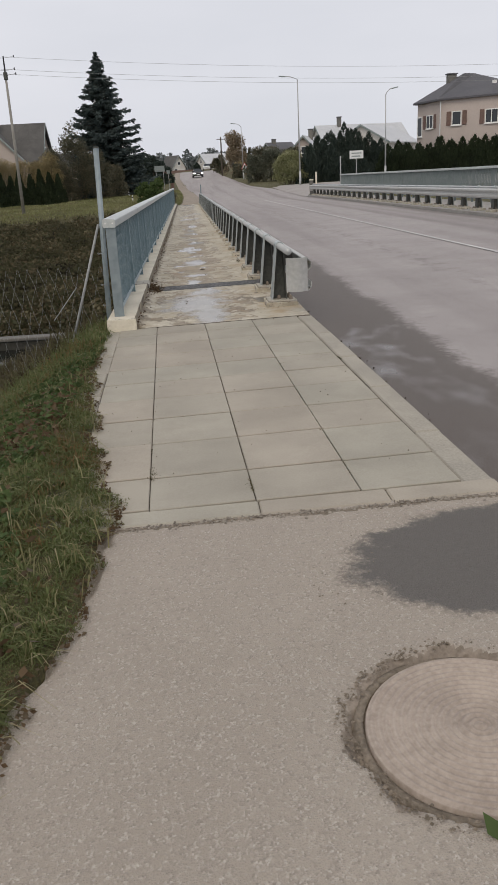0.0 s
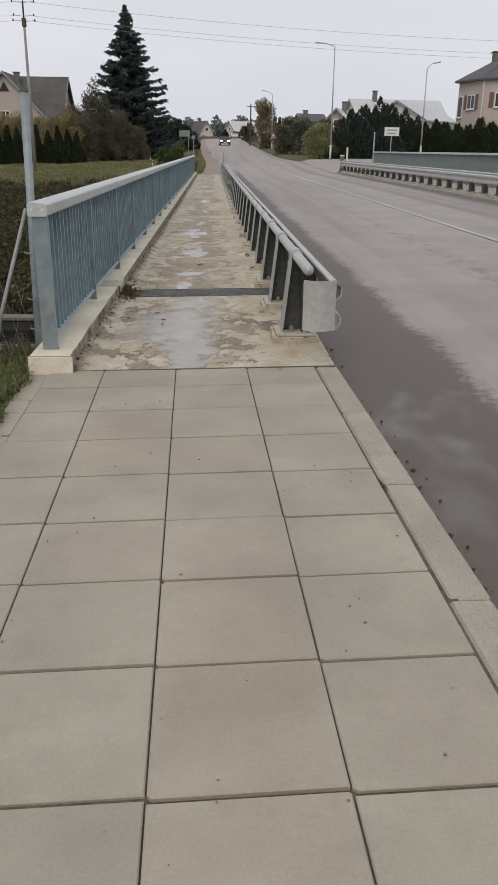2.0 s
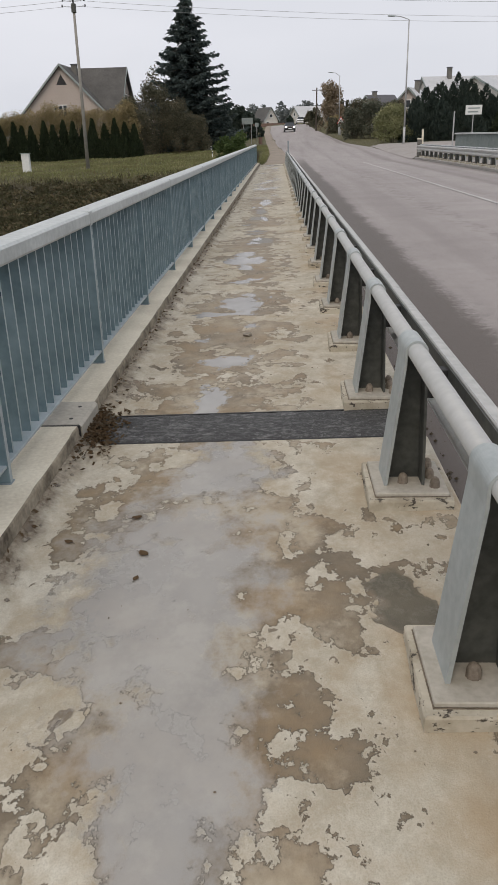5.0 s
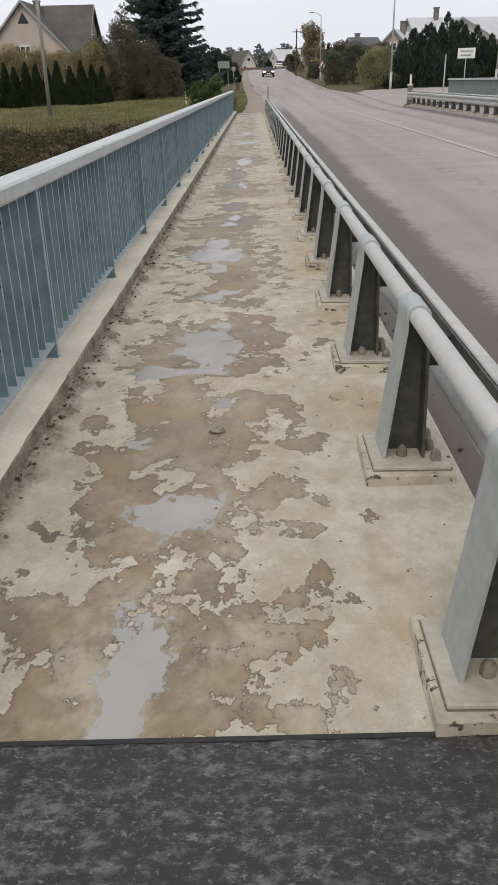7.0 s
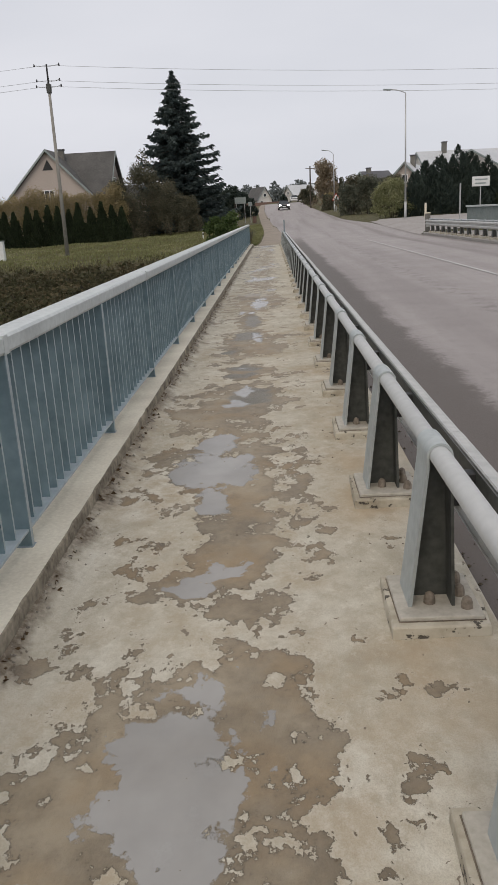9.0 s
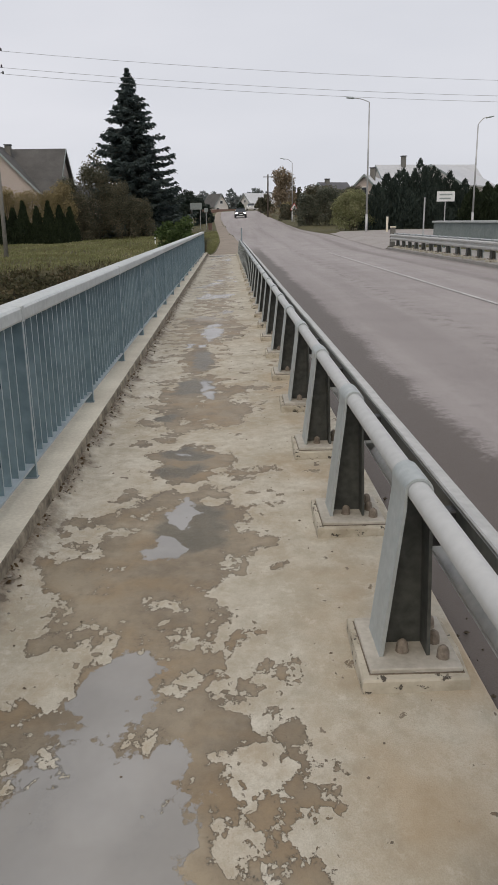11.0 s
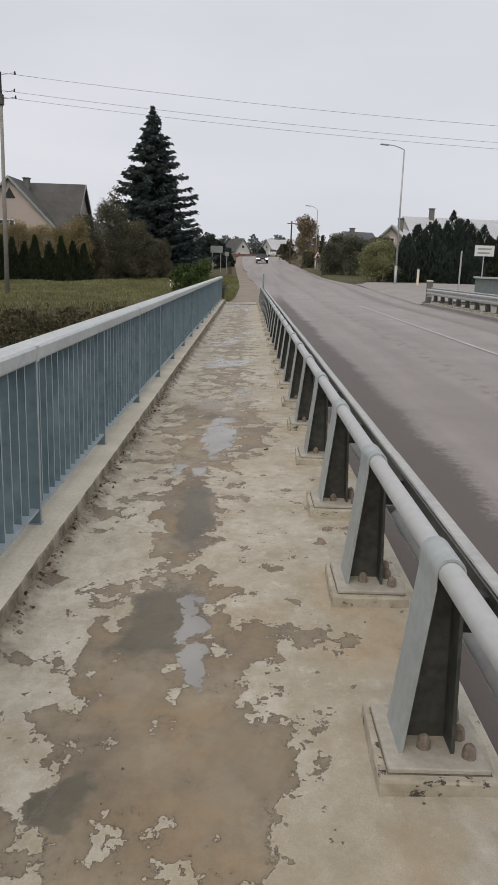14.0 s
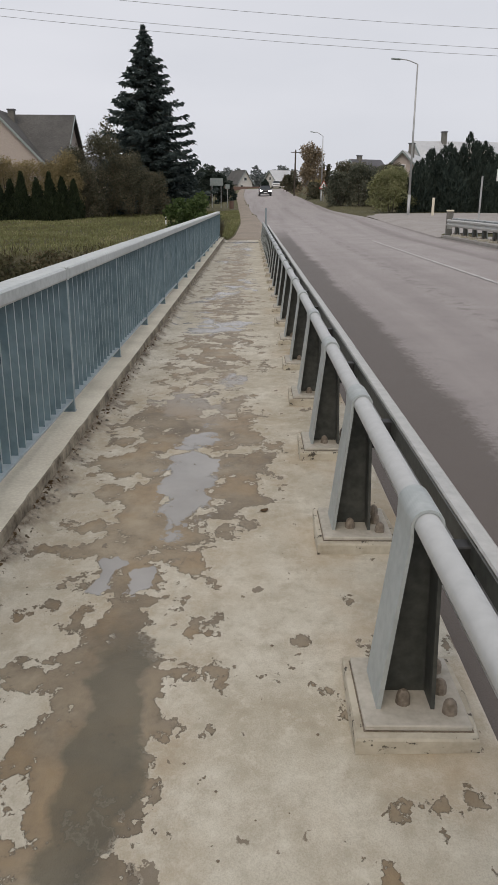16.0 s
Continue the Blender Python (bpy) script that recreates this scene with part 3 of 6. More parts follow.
def joint_material():
    """Dark rubbery expansion joint with worn pale scuffs and grit."""
    m, n, l, b = node_mat("joint_bitumen", 0.6)
    v = where(n, l, (1, 1.5, 1))
    f = tex_noise(n, l, 45, 5, v, 0.7)
    s = tex_noise(n, l, 20, 7, v, 0.78)
    area = ramp(n, l, tex_noise(n, l, 3.0, 4, v, 0.6), [(0.38, 0.25), (0.58, 1.0)])
    col = mixc(n, l, maths(n, l, "MULTIPLY", area, ramp(n, l, s, [(0.48, 0.0), (0.62, 0.9)])), (0.05, 0.05, 0.05), (0.25, 0.25, 0.245))
    col = mixc(n, l, ramp(n, l, f, [(0.57, 0.0), (0.66, 0.8)]), col, (0.30, 0.30, 0.30))
    l.new(col, b.inputs["Base Color"])
    bump(n, l, b, maths(n, l, "ADD", f, maths(n, l, "MULTIPLY", s, 0.8)), 1.0, 0.014)
    return m


def ground_material():
    m, n, l, b = node_mat("grassy_ground", 0.95)
    v = where(n, l)
    f1, f2, f3 = tex_noise(n, l, 0.35, 5, v), tex_noise(n, l, 2.2, 6, v, 0.7), tex_noise(n, l, 30, 3, v)
    g = n.new("ShaderNodeNewGeometry")
    sep = n.new("ShaderNodeSeparateXYZ")
    l.new(g.outputs["Position"], sep.inputs[0])
    green = mixc(n, l, f2, (0.065, 0.065, 0.026), (0.16, 0.145, 0.06))
    brown = mixc(n, l, f2, (0.03, 0.026, 0.016), (0.10, 0.083, 0.048))
    low = n.new("ShaderNodeMapRange")
    low.inputs[1].default_value, low.inputs[2].default_value = -0.75, -0.42
    low.inputs[3].default_value, low.inputs[4].default_value = 0.85, 0.1
    l.new(sep.outputs["Z"], low.inputs[0])
    k = maths(n, l, "ADD", low.outputs[0], maths(n, l, "MULTIPLY", maths(n, l, "SUBTRACT", f1, 0.5), 1.2))
    col = mixc(n, l, k, green, brown)
    col = mixc(n, l, ramp(n, l, f3, [(0.35, 0.5), (0.55, 0.0)]), col, (0.035, 0.03, 0.018))
    l.new(col, b.inputs["Base Color"])
    bump(n, l, b, maths(n, l, "ADD", f2, f3), 1.0, 0.05)
    return m


M_DECK, M_ROAD, M_PATH, M_JOINT, M_GROUND = deck_material(), road_material(), path_material(), joint_material(), ground_material()
M_LINE = speckled("worn_line_paint", (0.40, 0.385, 0.375), (0.62, 0.605, 0.59), 5, 0.7, 0.65)
M_DUST = speckled("dusty_asphalt", (0.26, 0.238, 0.222), (0.38, 0.355, 0.335), 8, 0.5, 0.9)
M_PATHEARTH = speckled("worn_earth_path", (0.20, 0.165, 0.13), (0.34, 0.29, 0.235), 20, 0.8, 0.92)
M_WETASPHALT = speckled("dark_asphalt_patch", (0.075, 0.072, 0.072), (0.15, 0.145, 0.143), 150, 2, 0.7, relief=0.5, depth=0.004, spread=0.6)


# ---- mesh helpers ----
def link_mesh(name, bm, mat, parent=None, smooth=False):
    me = bpy.data.meshes.new(name)
    bm.normal_update()
    bm.to_mesh(me)
    bm.free()
    me.materials.append(mat)
    if smooth:
        me.polygons.foreach_set("use_smooth", [True] * len(me.polygons))
    ob = new(name, me)
    if parent is not None:
        ob.parent = parent
    return ob


def part(name, bm, material, parent, label="", smooth=False):
    ob = link_mesh(name, bm, material, parent, smooth)
    return tagged(ob, label) if label else ob


def thing(name, label, category, group="", kind="", m=None):
    ob = new(name)
    ob.empty_display_size = 0.2
    if m is not None:
        ob.matrix_world = m
    return tagged(ob, label, category, group, kind)


def share(name, data, parent, m=None):
    ob = new(name, data)
    ob.parent = parent
    if m is not None:
        ob.matrix_basis = m
    return ob


def box(bm, x0, x1, y0, y1, z0, z1, bevel=0.0, m=None):
    q = [bm.verts.new((x, y, z)) for z in (z0, z1) for y in (y0, y1) for x in (x0, x1)]
    fs = [bm.faces.new([q[i] for i in f]) for f in ((0, 2, 3, 1), (4, 5, 7, 6), (0, 1, 5, 4), (2, 6, 7, 3), (0, 4, 6, 2), (1, 3, 7, 5))]
    if bevel:
        es = list({e for f in fs for e in f.edges})
        r = bmesh.ops.bevel(bm, geom=es, offset=bevel, segments=1, affect="EDGES", profile=0.5)
        q = list({v for f in r["faces"] for v in f.verts} | {v for v in q if v.is_valid})
    if m is not None:
        bmesh.ops.transform(bm, matrix=m, verts=q)
    return bm


def boxed(*a, **k):
    return box(bmesh.new(), *a, **k)


def tube(bm, a, b, r0, r1=None, seg=12, caps=True):
    """A tapered round bar from a to b."""
    a, b = Vector(a), Vector(b)
    r1 = r0 if r1 is None else r1
    turn = (b - a).to_track_quat("Z", "Y").to_matrix()
    rings = []
    for c, r in ((a, r0), (b, r1)):
        rings.append([bm.verts.new(c + turn @ Vector((r * math.cos(k * math.tau / seg), r * math.sin(k * math.tau / seg), 0))) for k in range(seg)])
    for k in range(seg):
        bm.faces.new((rings[0][k], rings[0][(k + 1) % seg], rings[1][(k + 1) % seg], rings[1][k]))
    if caps:
        bm.faces.new(rings[0][::-1])
        bm.faces.new(rings[1])
    return bm


def path_tube(bm, pts, r, seg=8):
    for a, b in zip(pts, pts[1:]):
        tube(bm, a, b, r, r, seg)
    return bm


def prism(bm, outline, axis, a, b):
    """Extrudes a closed outline of 2D points along an axis from a to b."""
    def at(u, v, w):
        return {"x": (w, u, v), "y": (u, w, v), "z": (u, v, w)}[axis]
    lo = [bm.verts.new(at(u, v, a)) for u, v in outline]
    hi = [bm.verts.new(at(u, v, b)) for u, v in outline]
    k = len(outline)
    for i in range(k):
        bm.faces.new((lo[i], lo[(i + 1) % k], hi[(i + 1) % k], hi[i]))
    bm.faces.new(lo[::-1])
    bm.faces.new(hi)
    bmesh.ops.recalc_face_normals(bm, faces=bm.faces)
    return bm


def mesh_np(name, verts, faces, mat, parent=None, smooth=False):
    """verts (N, 3) and faces (M, k) as arrays, all faces with k corners."""
    me = bpy.data.meshes.new(name)
    verts, faces = np.asarray(verts, dtype=np.float32), np.asarray(faces, dtype=np.int32)
    m, k = faces.shape
    me.vertices.add(len(verts))
    me.vertices.foreach_set("co", verts.ravel())
    me.loops.add(m * k)
    me.loops.foreach_set("vertex_index", faces.ravel())
    me.polygons.add(m)
    me.polygons.foreach_set("loop_start", np.arange(0, m * k, k, dtype=np.int32))
    me.polygons.foreach_set("use_smooth", np.full(m, bool(smooth)))
    me.update(calc_edges=True)
    me.validate()
    me.materials.append(mat)
    ob = new(name, me)
    if parent is not None:
        ob.parent = parent
    return ob


def grid_sheet(name, xs, ys, height, mat, parent=None, smooth=True):
    X, Y = np.meshgrid(xs, ys)
    Z = height(X, Y)
    nx, ny = len(xs), len(ys)
    idx = np.arange(nx * ny).reshape(ny, nx)
    f = np.stack([idx[:-1, :-1], idx[:-1, 1:], idx[1:, 1:], idx[1:, :-1]], -1).reshape(-1, 4)
    return mesh_np(name, np.stack([X, Y, Z], -1).reshape(-1, 3), f, mat, parent, smooth)


rng = np.random.default_rng(7)


def leaves(centres, radii, count, size, flat=0.0, shell=0.5):
    """Corner points of many small leaf quads spread through clumps."""
    c = np.asarray(centres, float)
    r = np.asarray(radii, float)
    if r.ndim == 1:
        r = np.repeat(r[:, None], 3, 1)
    w = r.prod(1) ** (2 / 3)
    pick = rng.choice(len(c), count, p=w / w.sum())
    d = rng.normal(size=(count, 3))
    d /= np.linalg.norm(d, axis=1)[:, None]
    rad = shell + (1 - shell) * rng.random(count) ** 0.6
    p = c[pick] + d * r[pick] * rad[:, None]
    u = rng.normal(size=(count, 3))
    u[:, 2] *= 1 - flat
    u /= np.linalg.norm(u, axis=1)[:, None]
    v = np.cross(u, rng.normal(size=(count, 3)))
    v /= np.linalg.norm(v, axis=1)[:, None] + 1e-6
    s = size * (0.5 + rng.random(count))[:, None]
    u, v = u * s, v * s * 0.6
    q = np.stack([p - u, p - v * 0.9, p + u, p + v], 1)
    return q


def quads(name, q, mat, parent=None):
    f = np.arange(len(q) * 4).reshape(-1, 4)
    return mesh_np(name, q.reshape(-1, 3), f, mat, parent)


# ---- lie of the land ----
def rise(y):
    return np.interp(y, [48, 60, 68, 86, 100, 130, 165, 200, 260, 600], [0, 0.22, 0.42, 0.62, 1.1, 2.2, 3.5, 4.3, 5.0, 9.0])


def road_left(y):
    return np.interp(y, [-60, -5, 0, 46, 60, 86, 130, 260], [1.40, 1.26, 1.14, 1.14, 1.0, 0.3, -0.9, -1.5])


def road_right(y):
    return np.interp(y, [-60, 46, 60, 86, 130, 260], [8.5, 8.5, 8.5, 7.6, 6.6, 6.5])


def road_z(x, y):
    return -0.13 + 0.026 * (x - 1.2) + rise(y)


def land_z(x, y):
    z = 0.02 * np.clip(x, -14, 14) + rise(y) * np.where(x > 0, 1.0, np.clip(1.0 + x / 30, 0.35, 1))
    # embankment beside the path, falling towards the river
    side = np.clip((-x - 1.15), 0, None)
    near = np.interp(y, [-40, -12, -5, 0.2], [0.0, 0.25, 1.0, 1.0])
    far = np.interp(y, [10.5, 14.2], [1.0, 0.0])
    z = z - np.minimum(side * 0.62, np.interp(y, [2, 10], [2.4, 3.5])) * near * far
    # river valley
    bed = np.interp(y, [-2, 0.6, 10.5, 14.0, 15.0, 22, 34, 41, 43.5, 47], [0, 0.05, 3.35, 3.6, 2.7, 2.3, 1.55, 0.62, 0.12, 0.0])
    bed = bed * np.where((x > -0.95) & (x < 11.2), np.interp(y, [0.4, 0.8, 45.5, 46], [0, 1, 1, 0]), 1.0)
    z = np.where(y < 47, np.minimum(z, 0.02 * np.clip(x, -14, 14) - bed), z)
    # formation under the carriageway and footways
    under = (y < 178) & (x > road_left(y) - 0.15) & (x < np.maximum(road_right(y), 11.2 * (y < 47)) + 0.1)
    z = np.where(under, z - 0.33, z)
    z = np.where((y > 49) & (y < 69.6) & (x > 8.0) & (x < 44), z - 0.25, z)
    rim = np.where(y < -4.93, np.interp(y, [-9.5, -6.45, -6.15, -5.97, -5.76, -5.5, -4.9], [-0.84, -0.76, -0.74, -0.68, -0.63, -0.58, -0.57]), -1.0)
    z = np.where((x > rim) & (x <= road_left(y) - 0.1) & (y < 47), z - 0.16, z)
    return z + 0.0


def land_rough(x, y):
    # broad unevenness away from the built strip
    away = np.clip((np.abs(x - 5) - 6.2) / 3, 0, 1)
    return land_z(x, y) + away * 0.10 * (np.sin(x * 0.9 + y * 0.6) + np.sin(x * 0.37 - y * 0.83 + 1.0)) * 0.6


gx = np.concatenate([[-1500, -700, -350, -200, -120], np.arange(-80, -20, 3), np.arange(-20, -4, 0.8), np.arange(-4, -1.2, 0.2), np.arange(-1.2, -0.3, 0.08), np.arange(-0.3, 12, 0.7), np.arange(12, 40, 1.2), np.arange(40, 80, 4), [120, 200, 350, 700, 1500]])
gy = np.concatenate([[-1500, -600, -250, -120, -60, -35], np.arange(-25, -9, 1.0), np.arange(-9, 2, 0.2), np.arange(2, 50, 0.5), np.arange(50, 140, 2.0), np.arange(140, 270, 6), [300, 350, 450, 600, 1000, 1700]])
ground = grid_sheet("ground", gx, gy, land_rough, M_GROUND)
tagged(ground, "uneven grassy ground with brown weedy river banks", "ground", kind="structure")

water = grid_sheet("water", np.array([-200, -40, -0.5, 12, 200.0]), np.array([3.0, 14.3]), lambda X, Y: X * 0 - 2.95, M_WATER)
tagged(water, "dark still river water below the bridge", "river", kind="structure")

# wall face near-black, its coping paler
ledge = link_mesh("river_wall", boxed(-60, -1.3, 14.28, 14.6, -3.6, -2.70, 0.02), M_WALLDARK)
part("coping", boxed(-60, -1.3, 14.22, 14.65, -2.70, -2.60, 0.02), M_DARKCON, ledge, "grey concrete coping")
tagged(ledge, "weathered grey concrete wall along the river edge", "retaining wall", kind="structure")

# carriageway
ry = np.concatenate([np.arange(-60, -8, 4), np.arange(-8, 4, 0.5), np.arange(4, 60, 2.0), np.arange(60, 181, 4)])
rv, rf = [], []
for y in ry:
    a, b = road_left(y), road_right(y)
    for k in range(9):
        x = a + (b - a) * k / 8
        rv.append((x, y, road_z(x, y) + 0.035 * (1 - abs(k - 4) / 4)))
for j in range(len(ry) - 1):
    for k in range(8):
        i = j * 9 + k
        rf.append((i, i + 1, i + 10, i + 9))
road = mesh_np("road", rv, rf, M_ROAD, None, True)
tagged(road, "worn pale grey asphalt road, damp and dark along the kerb", "road", kind="structure")

# side street that opens beyond the bridge
sx = np.concatenate([[8.4, 8.8, 9.3], np.arange(10, 46, 1.2)])
sy = np.concatenate([np.arange(48.3, 66.6, 1.5), [67.5, 68.5, 69.5, 70.5]])


def side_h(X, Y):
    k = np.clip((X - 8.4) / 0.9, 0, 1)
    return (1 - k) * (road_z(X, Y) + 0.004) + k * (0.02 * np.clip(X, -14, 14) + rise(Y) + 0.05)


side_road = grid_sheet("side_road", sx, sy, side_h, M_DUST)
tagged(side_road, "pale dusty side street joining the road", "road", kind="structure")

# longitudinal seam of filler
seam = mesh_np("road_seam", [(x, y, float(road_z(np.float64(x), np.float64(y))) + 0.043) for y in np.arange(-10, 48, 2.0) for x in (5.20, 5.28)],
               [(2 * i, 2 * i + 1, 2 * i + 3, 2 * i + 2) for i in range(28)], M_LINE)
tagged(seam, "thin pale worn centre line on the asphalt", "road marking", kind="structure")

# ---- bridge footway ----
def fz(x):
    return 0.02 * x


DECK_END = 46.0
JOINTS = ((2.86, 3.30), (43.9, 44.3))


def cove_z(x):
    # the coating runs up a little at the plinth
    return fz(x) + 0.058 * np.clip((-0.60 - x) / 0.135, 0, 1) ** 1.4


def deck_piece(y0, y1):
    bm = bmesh.new()
    cove = [(x, cove_z(x)) for x in (-0.60, -0.64, -0.67, -0.70, -0.725, -0.75, -0.80)]
    prism(bm, [(-0.80, -0.55), (1.13, -0.55), (1.13, fz(1.13) - 0.012), (1.118, fz(1.118))] + cove, "y", y0, y1)
    return bm


for y0, y1 in ((0.0, JOINTS[0][0]), (JOINTS[0][1], JOINTS[1][0]), (JOINTS[1][1], DECK_END)):
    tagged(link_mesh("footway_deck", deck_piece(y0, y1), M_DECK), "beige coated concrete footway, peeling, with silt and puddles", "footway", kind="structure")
for y0, y1 in JOINTS:
    jx = np.linspace(-0.72, 1.1, 60)
    jy = np.linspace(y0 - 0.006, y1 + 0.006, 14)
    jn = grid_sheet("expansion_joint", jx, jy, lambda X, Y: fz(X) - 0.004 + 0.014 * np.sqrt(np.clip(1 - ((Y - (y0 + y1) / 2) / ((y1 - y0) / 2 + 0.006)) ** 2, 0, 1)) + 0.003 * np.sin(X * 31 + Y * 17) * np.sin(X * 13 - Y * 40), M_JOINT)
    tagged(jn, "black scuffed rubber expansion joint across the footway", "expansion joint", kind="structure")
    for yy in (y0, y1):
        gap = prism(bmesh.new(), [(-0.70, -0.03), (1.11, -0.03), (1.11, fz(1.11) + 0.002), (-0.60, fz(-0.60) + 0.002)], "y", yy - 0.009, yy + 0.007)
        part("joint_gap", gap, M_BLACK, jn, "dark gap beside the rubber")
    tagged(link_mesh("joint_bed", boxed(-0.80, 1.13, y0, y1, -0.5, -0.035), M_DARKCON), "dark concrete bed under the joint", "joint bed", kind="structure")

# raised plinth under the railing, chipped along its edge
PL0, PL1 = -1.03, -0.735
seg = np.arange(-0.05, DECK_END + 0.05, 0.05)
pv, pf = [], []
for y in seg:
    ch = 0.012 * max(0.0, noise.noise((y * 6, 0, 3))) + 0.008 * max(0.0, noise.noise((y * 1.7, 4, 1)) - 0.1)
    lip = 0.006 * noise.noise((y * 20, 9, 2))
    pv += [(PL0, y, -0.3), (PL0, y, 0.095), (PL0 + 0.012, y, 0.107), (PL1 - 0.006 - ch, y, 0.107), (PL1 - 0.001 - ch * 0.6 + lip, y, 0.099 - ch * 0.7), (PL1 + 0.004 + lip, y, 0.015), (PL1 + 0.006, y, -0.3)]
for j in range(len(seg) - 1):
    for k in range(6):
        i = j * 7 + k
        pf.append((i, i + 7, i + 8, i + 1))
plinth = mesh_np("plinth", pv, pf, M_PLINTH)
# edge and inner side take the darker tone that includes painted shadow
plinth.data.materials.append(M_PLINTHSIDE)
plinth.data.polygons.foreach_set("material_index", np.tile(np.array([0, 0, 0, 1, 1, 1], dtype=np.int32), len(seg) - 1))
end = boxed(PL0, PL1 + 0.012, -0.06, -0.045, -0.3, 0.104, 0.004)
part("plinth_end", end, M_PLINTH, plinth)
tagged(plinth, "chipped pale concrete plinth under the railing", "kerb", kind="structure")
cover_plate = prism(bmesh.new(), [(PL0 - 0.004, 0.02), (PL0 - 0.004, 0.112), (PL1 - 0.002, 0.112), (PL1 + 0.014, 0.098), (PL1 + 0.018, 0.03), (PL1 + 0.010, 0.03), (PL1 + 0.004, 0.10), (PL1 - 0.006, 0.1075), (PL0, 0.1075), (PL0, 0.02)], "y", 2.84, 3.22)
cover_ob = part("joint_cover", cover_plate, M_PLATE, plinth, "grey steel plate over the plinth joint")
for bx, by in ((-0.80, 2.93), (-0.80, 3.13)):
    part("screw", tube(bmesh.new(), (bx, by, 0.111), (bx, by, 0.1145), 0.012, 0.010, 10), M_BLACK, cover_ob)
part("joint_gap", boxed(PL0, PL1 + 0.008, 2.826, 2.838, 0.05, 0.109), M_BLACK, plinth, "dark joint in the plinth")
# debris in the gutter
cnt = 900
gp = np.stack([PL1 + 0.008 + np.abs(rng.normal(0, 0.03, cnt)), rng.uniform(0, 45, cnt), np.zeros(cnt)], 1)
gp[:, 1] = np.where(rng.random(cnt) < 0.55, rng.uniform(0, 22, cnt), gp[:, 1])
pile = np.stack([-0.715 + np.abs(rng.normal(0, 0.075, 900)), rng.normal(3.0, 0.17, 900), rng.uniform(0, 0.02, 900)], 1)
gp, cnt = np.concatenate([gp, pile]), cnt + 900
gp[:, 2] += cove_z(gp[:, 0])
q = leaves(gp, np.full(cnt, 0.007), cnt, 0.013, 0.7)
q[:, :, 2] += 0.006
gutter = quads("gutter_litter", q, M_DRYLEAF)
tagged(gutter, "dry leaf crumbs and grit along the plinth", "litter", kind="stuff")

# ---- railing on the river side ----
railing = thing("railing", "blue-grey steel bridge railing with flat vertical bars", "railing")
RX0, RX1 = -0.985, -0.855
n_post = 23
pitch = 1.95
y_first = 0.17
y_last = y_first + pitch * n_post
bm = bmesh.new()
prism(bm, [(RX0, 1.035), (RX0 + 0.01, 1.022), (RX1 - 0.01, 1.022), (RX1, 1.035), (RX1, 1.092), (RX1 - 0.012, 1.104), (RX0 + 0.012, 1.112), (RX0, 1.1)], "y", y_first - 0.05, y_last + 0.1)
handrail = part("handrail", bm, M_RAILTOP, railing, "worn pale grey box-section handrail")
for yy in [y_first + 3.9 * k for k in range(1, 12)]:
    part("joint_sleeve", boxed(RX0 - 0.002, RX1 + 0.002, yy - 0.03, yy + 0.03, 1.02, 1.1075, 0.003), M_RAILTOP, railing)
for xx in (RX0 + 0.03, RX1 - 0.03):
    part("rivet", tube(bmesh.new(), (xx, y_first - 0.056, 1.066), (xx, y_first - 0.048, 1.066), 0.008), M_FRAME, railing, "white end rivet")
bm = boxed(-0.965, -0.868, y_first, y_last + 0.1, 0.182, 0.197, 0.002)
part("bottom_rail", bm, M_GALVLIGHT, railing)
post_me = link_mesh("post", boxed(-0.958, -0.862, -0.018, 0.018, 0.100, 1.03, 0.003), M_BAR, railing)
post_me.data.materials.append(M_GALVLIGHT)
# road-side face takes the paler tone, light painted onto the edge
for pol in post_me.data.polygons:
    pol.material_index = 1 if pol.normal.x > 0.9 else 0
post_me.matrix_basis = pose(0, y_first, 0)
part("end_post", boxed(-0.961, -0.859, y_first - 0.035, y_first - 0.015, 0.1, 1.025, 0.003), M_GALV, railing)
for k in range(1, n_post + 1):
    share("post", post_me.data, railing, pose(0, y_first + pitch * k, 0))
foot = link_mesh("foot_plate", boxed(-0.964, -0.856, -0.028, 0.028, 0.1, 0.112, 0.003), M_GALV, railing)
foot.matrix_basis = pose(0, y_first, 0)
for k in range(1, n_post + 1):
    share("foot_plate", foot.data, railing, pose(0, y_first + pitch * k, 0))
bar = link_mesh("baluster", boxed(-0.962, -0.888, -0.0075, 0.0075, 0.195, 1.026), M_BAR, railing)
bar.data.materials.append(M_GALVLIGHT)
# both narrow edges of a bar are painted as catching light
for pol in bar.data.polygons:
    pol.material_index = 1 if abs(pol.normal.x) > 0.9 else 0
bar.matrix_basis = pose(0, y_first + pitch / 14, 0)
for k in range(n_post):
    for i in range(1, 14):
        if (k, i) != (0, 1) and k < 21:
            share("baluster", bar.data, railing, pose(0, y_first + pitch * (k + i / 14), 0))

rest = bmesh.new()
for k in range(21, n_post):
    for i in range(1, 14):
        box(rest, -0.962, -0.888, y_first + pitch * (k + i / 14) - 0.004, y_first + pitch * (k + i / 14) + 0.004, 0.195, 1.026)
tagged(part("far_balusters", rest, M_BAR, railing), kind="stuff")

# ---- road guardrail ----
GX = 0.72           # inner edge of the grout pads
PITCH = 1.3
G0 = 0.69


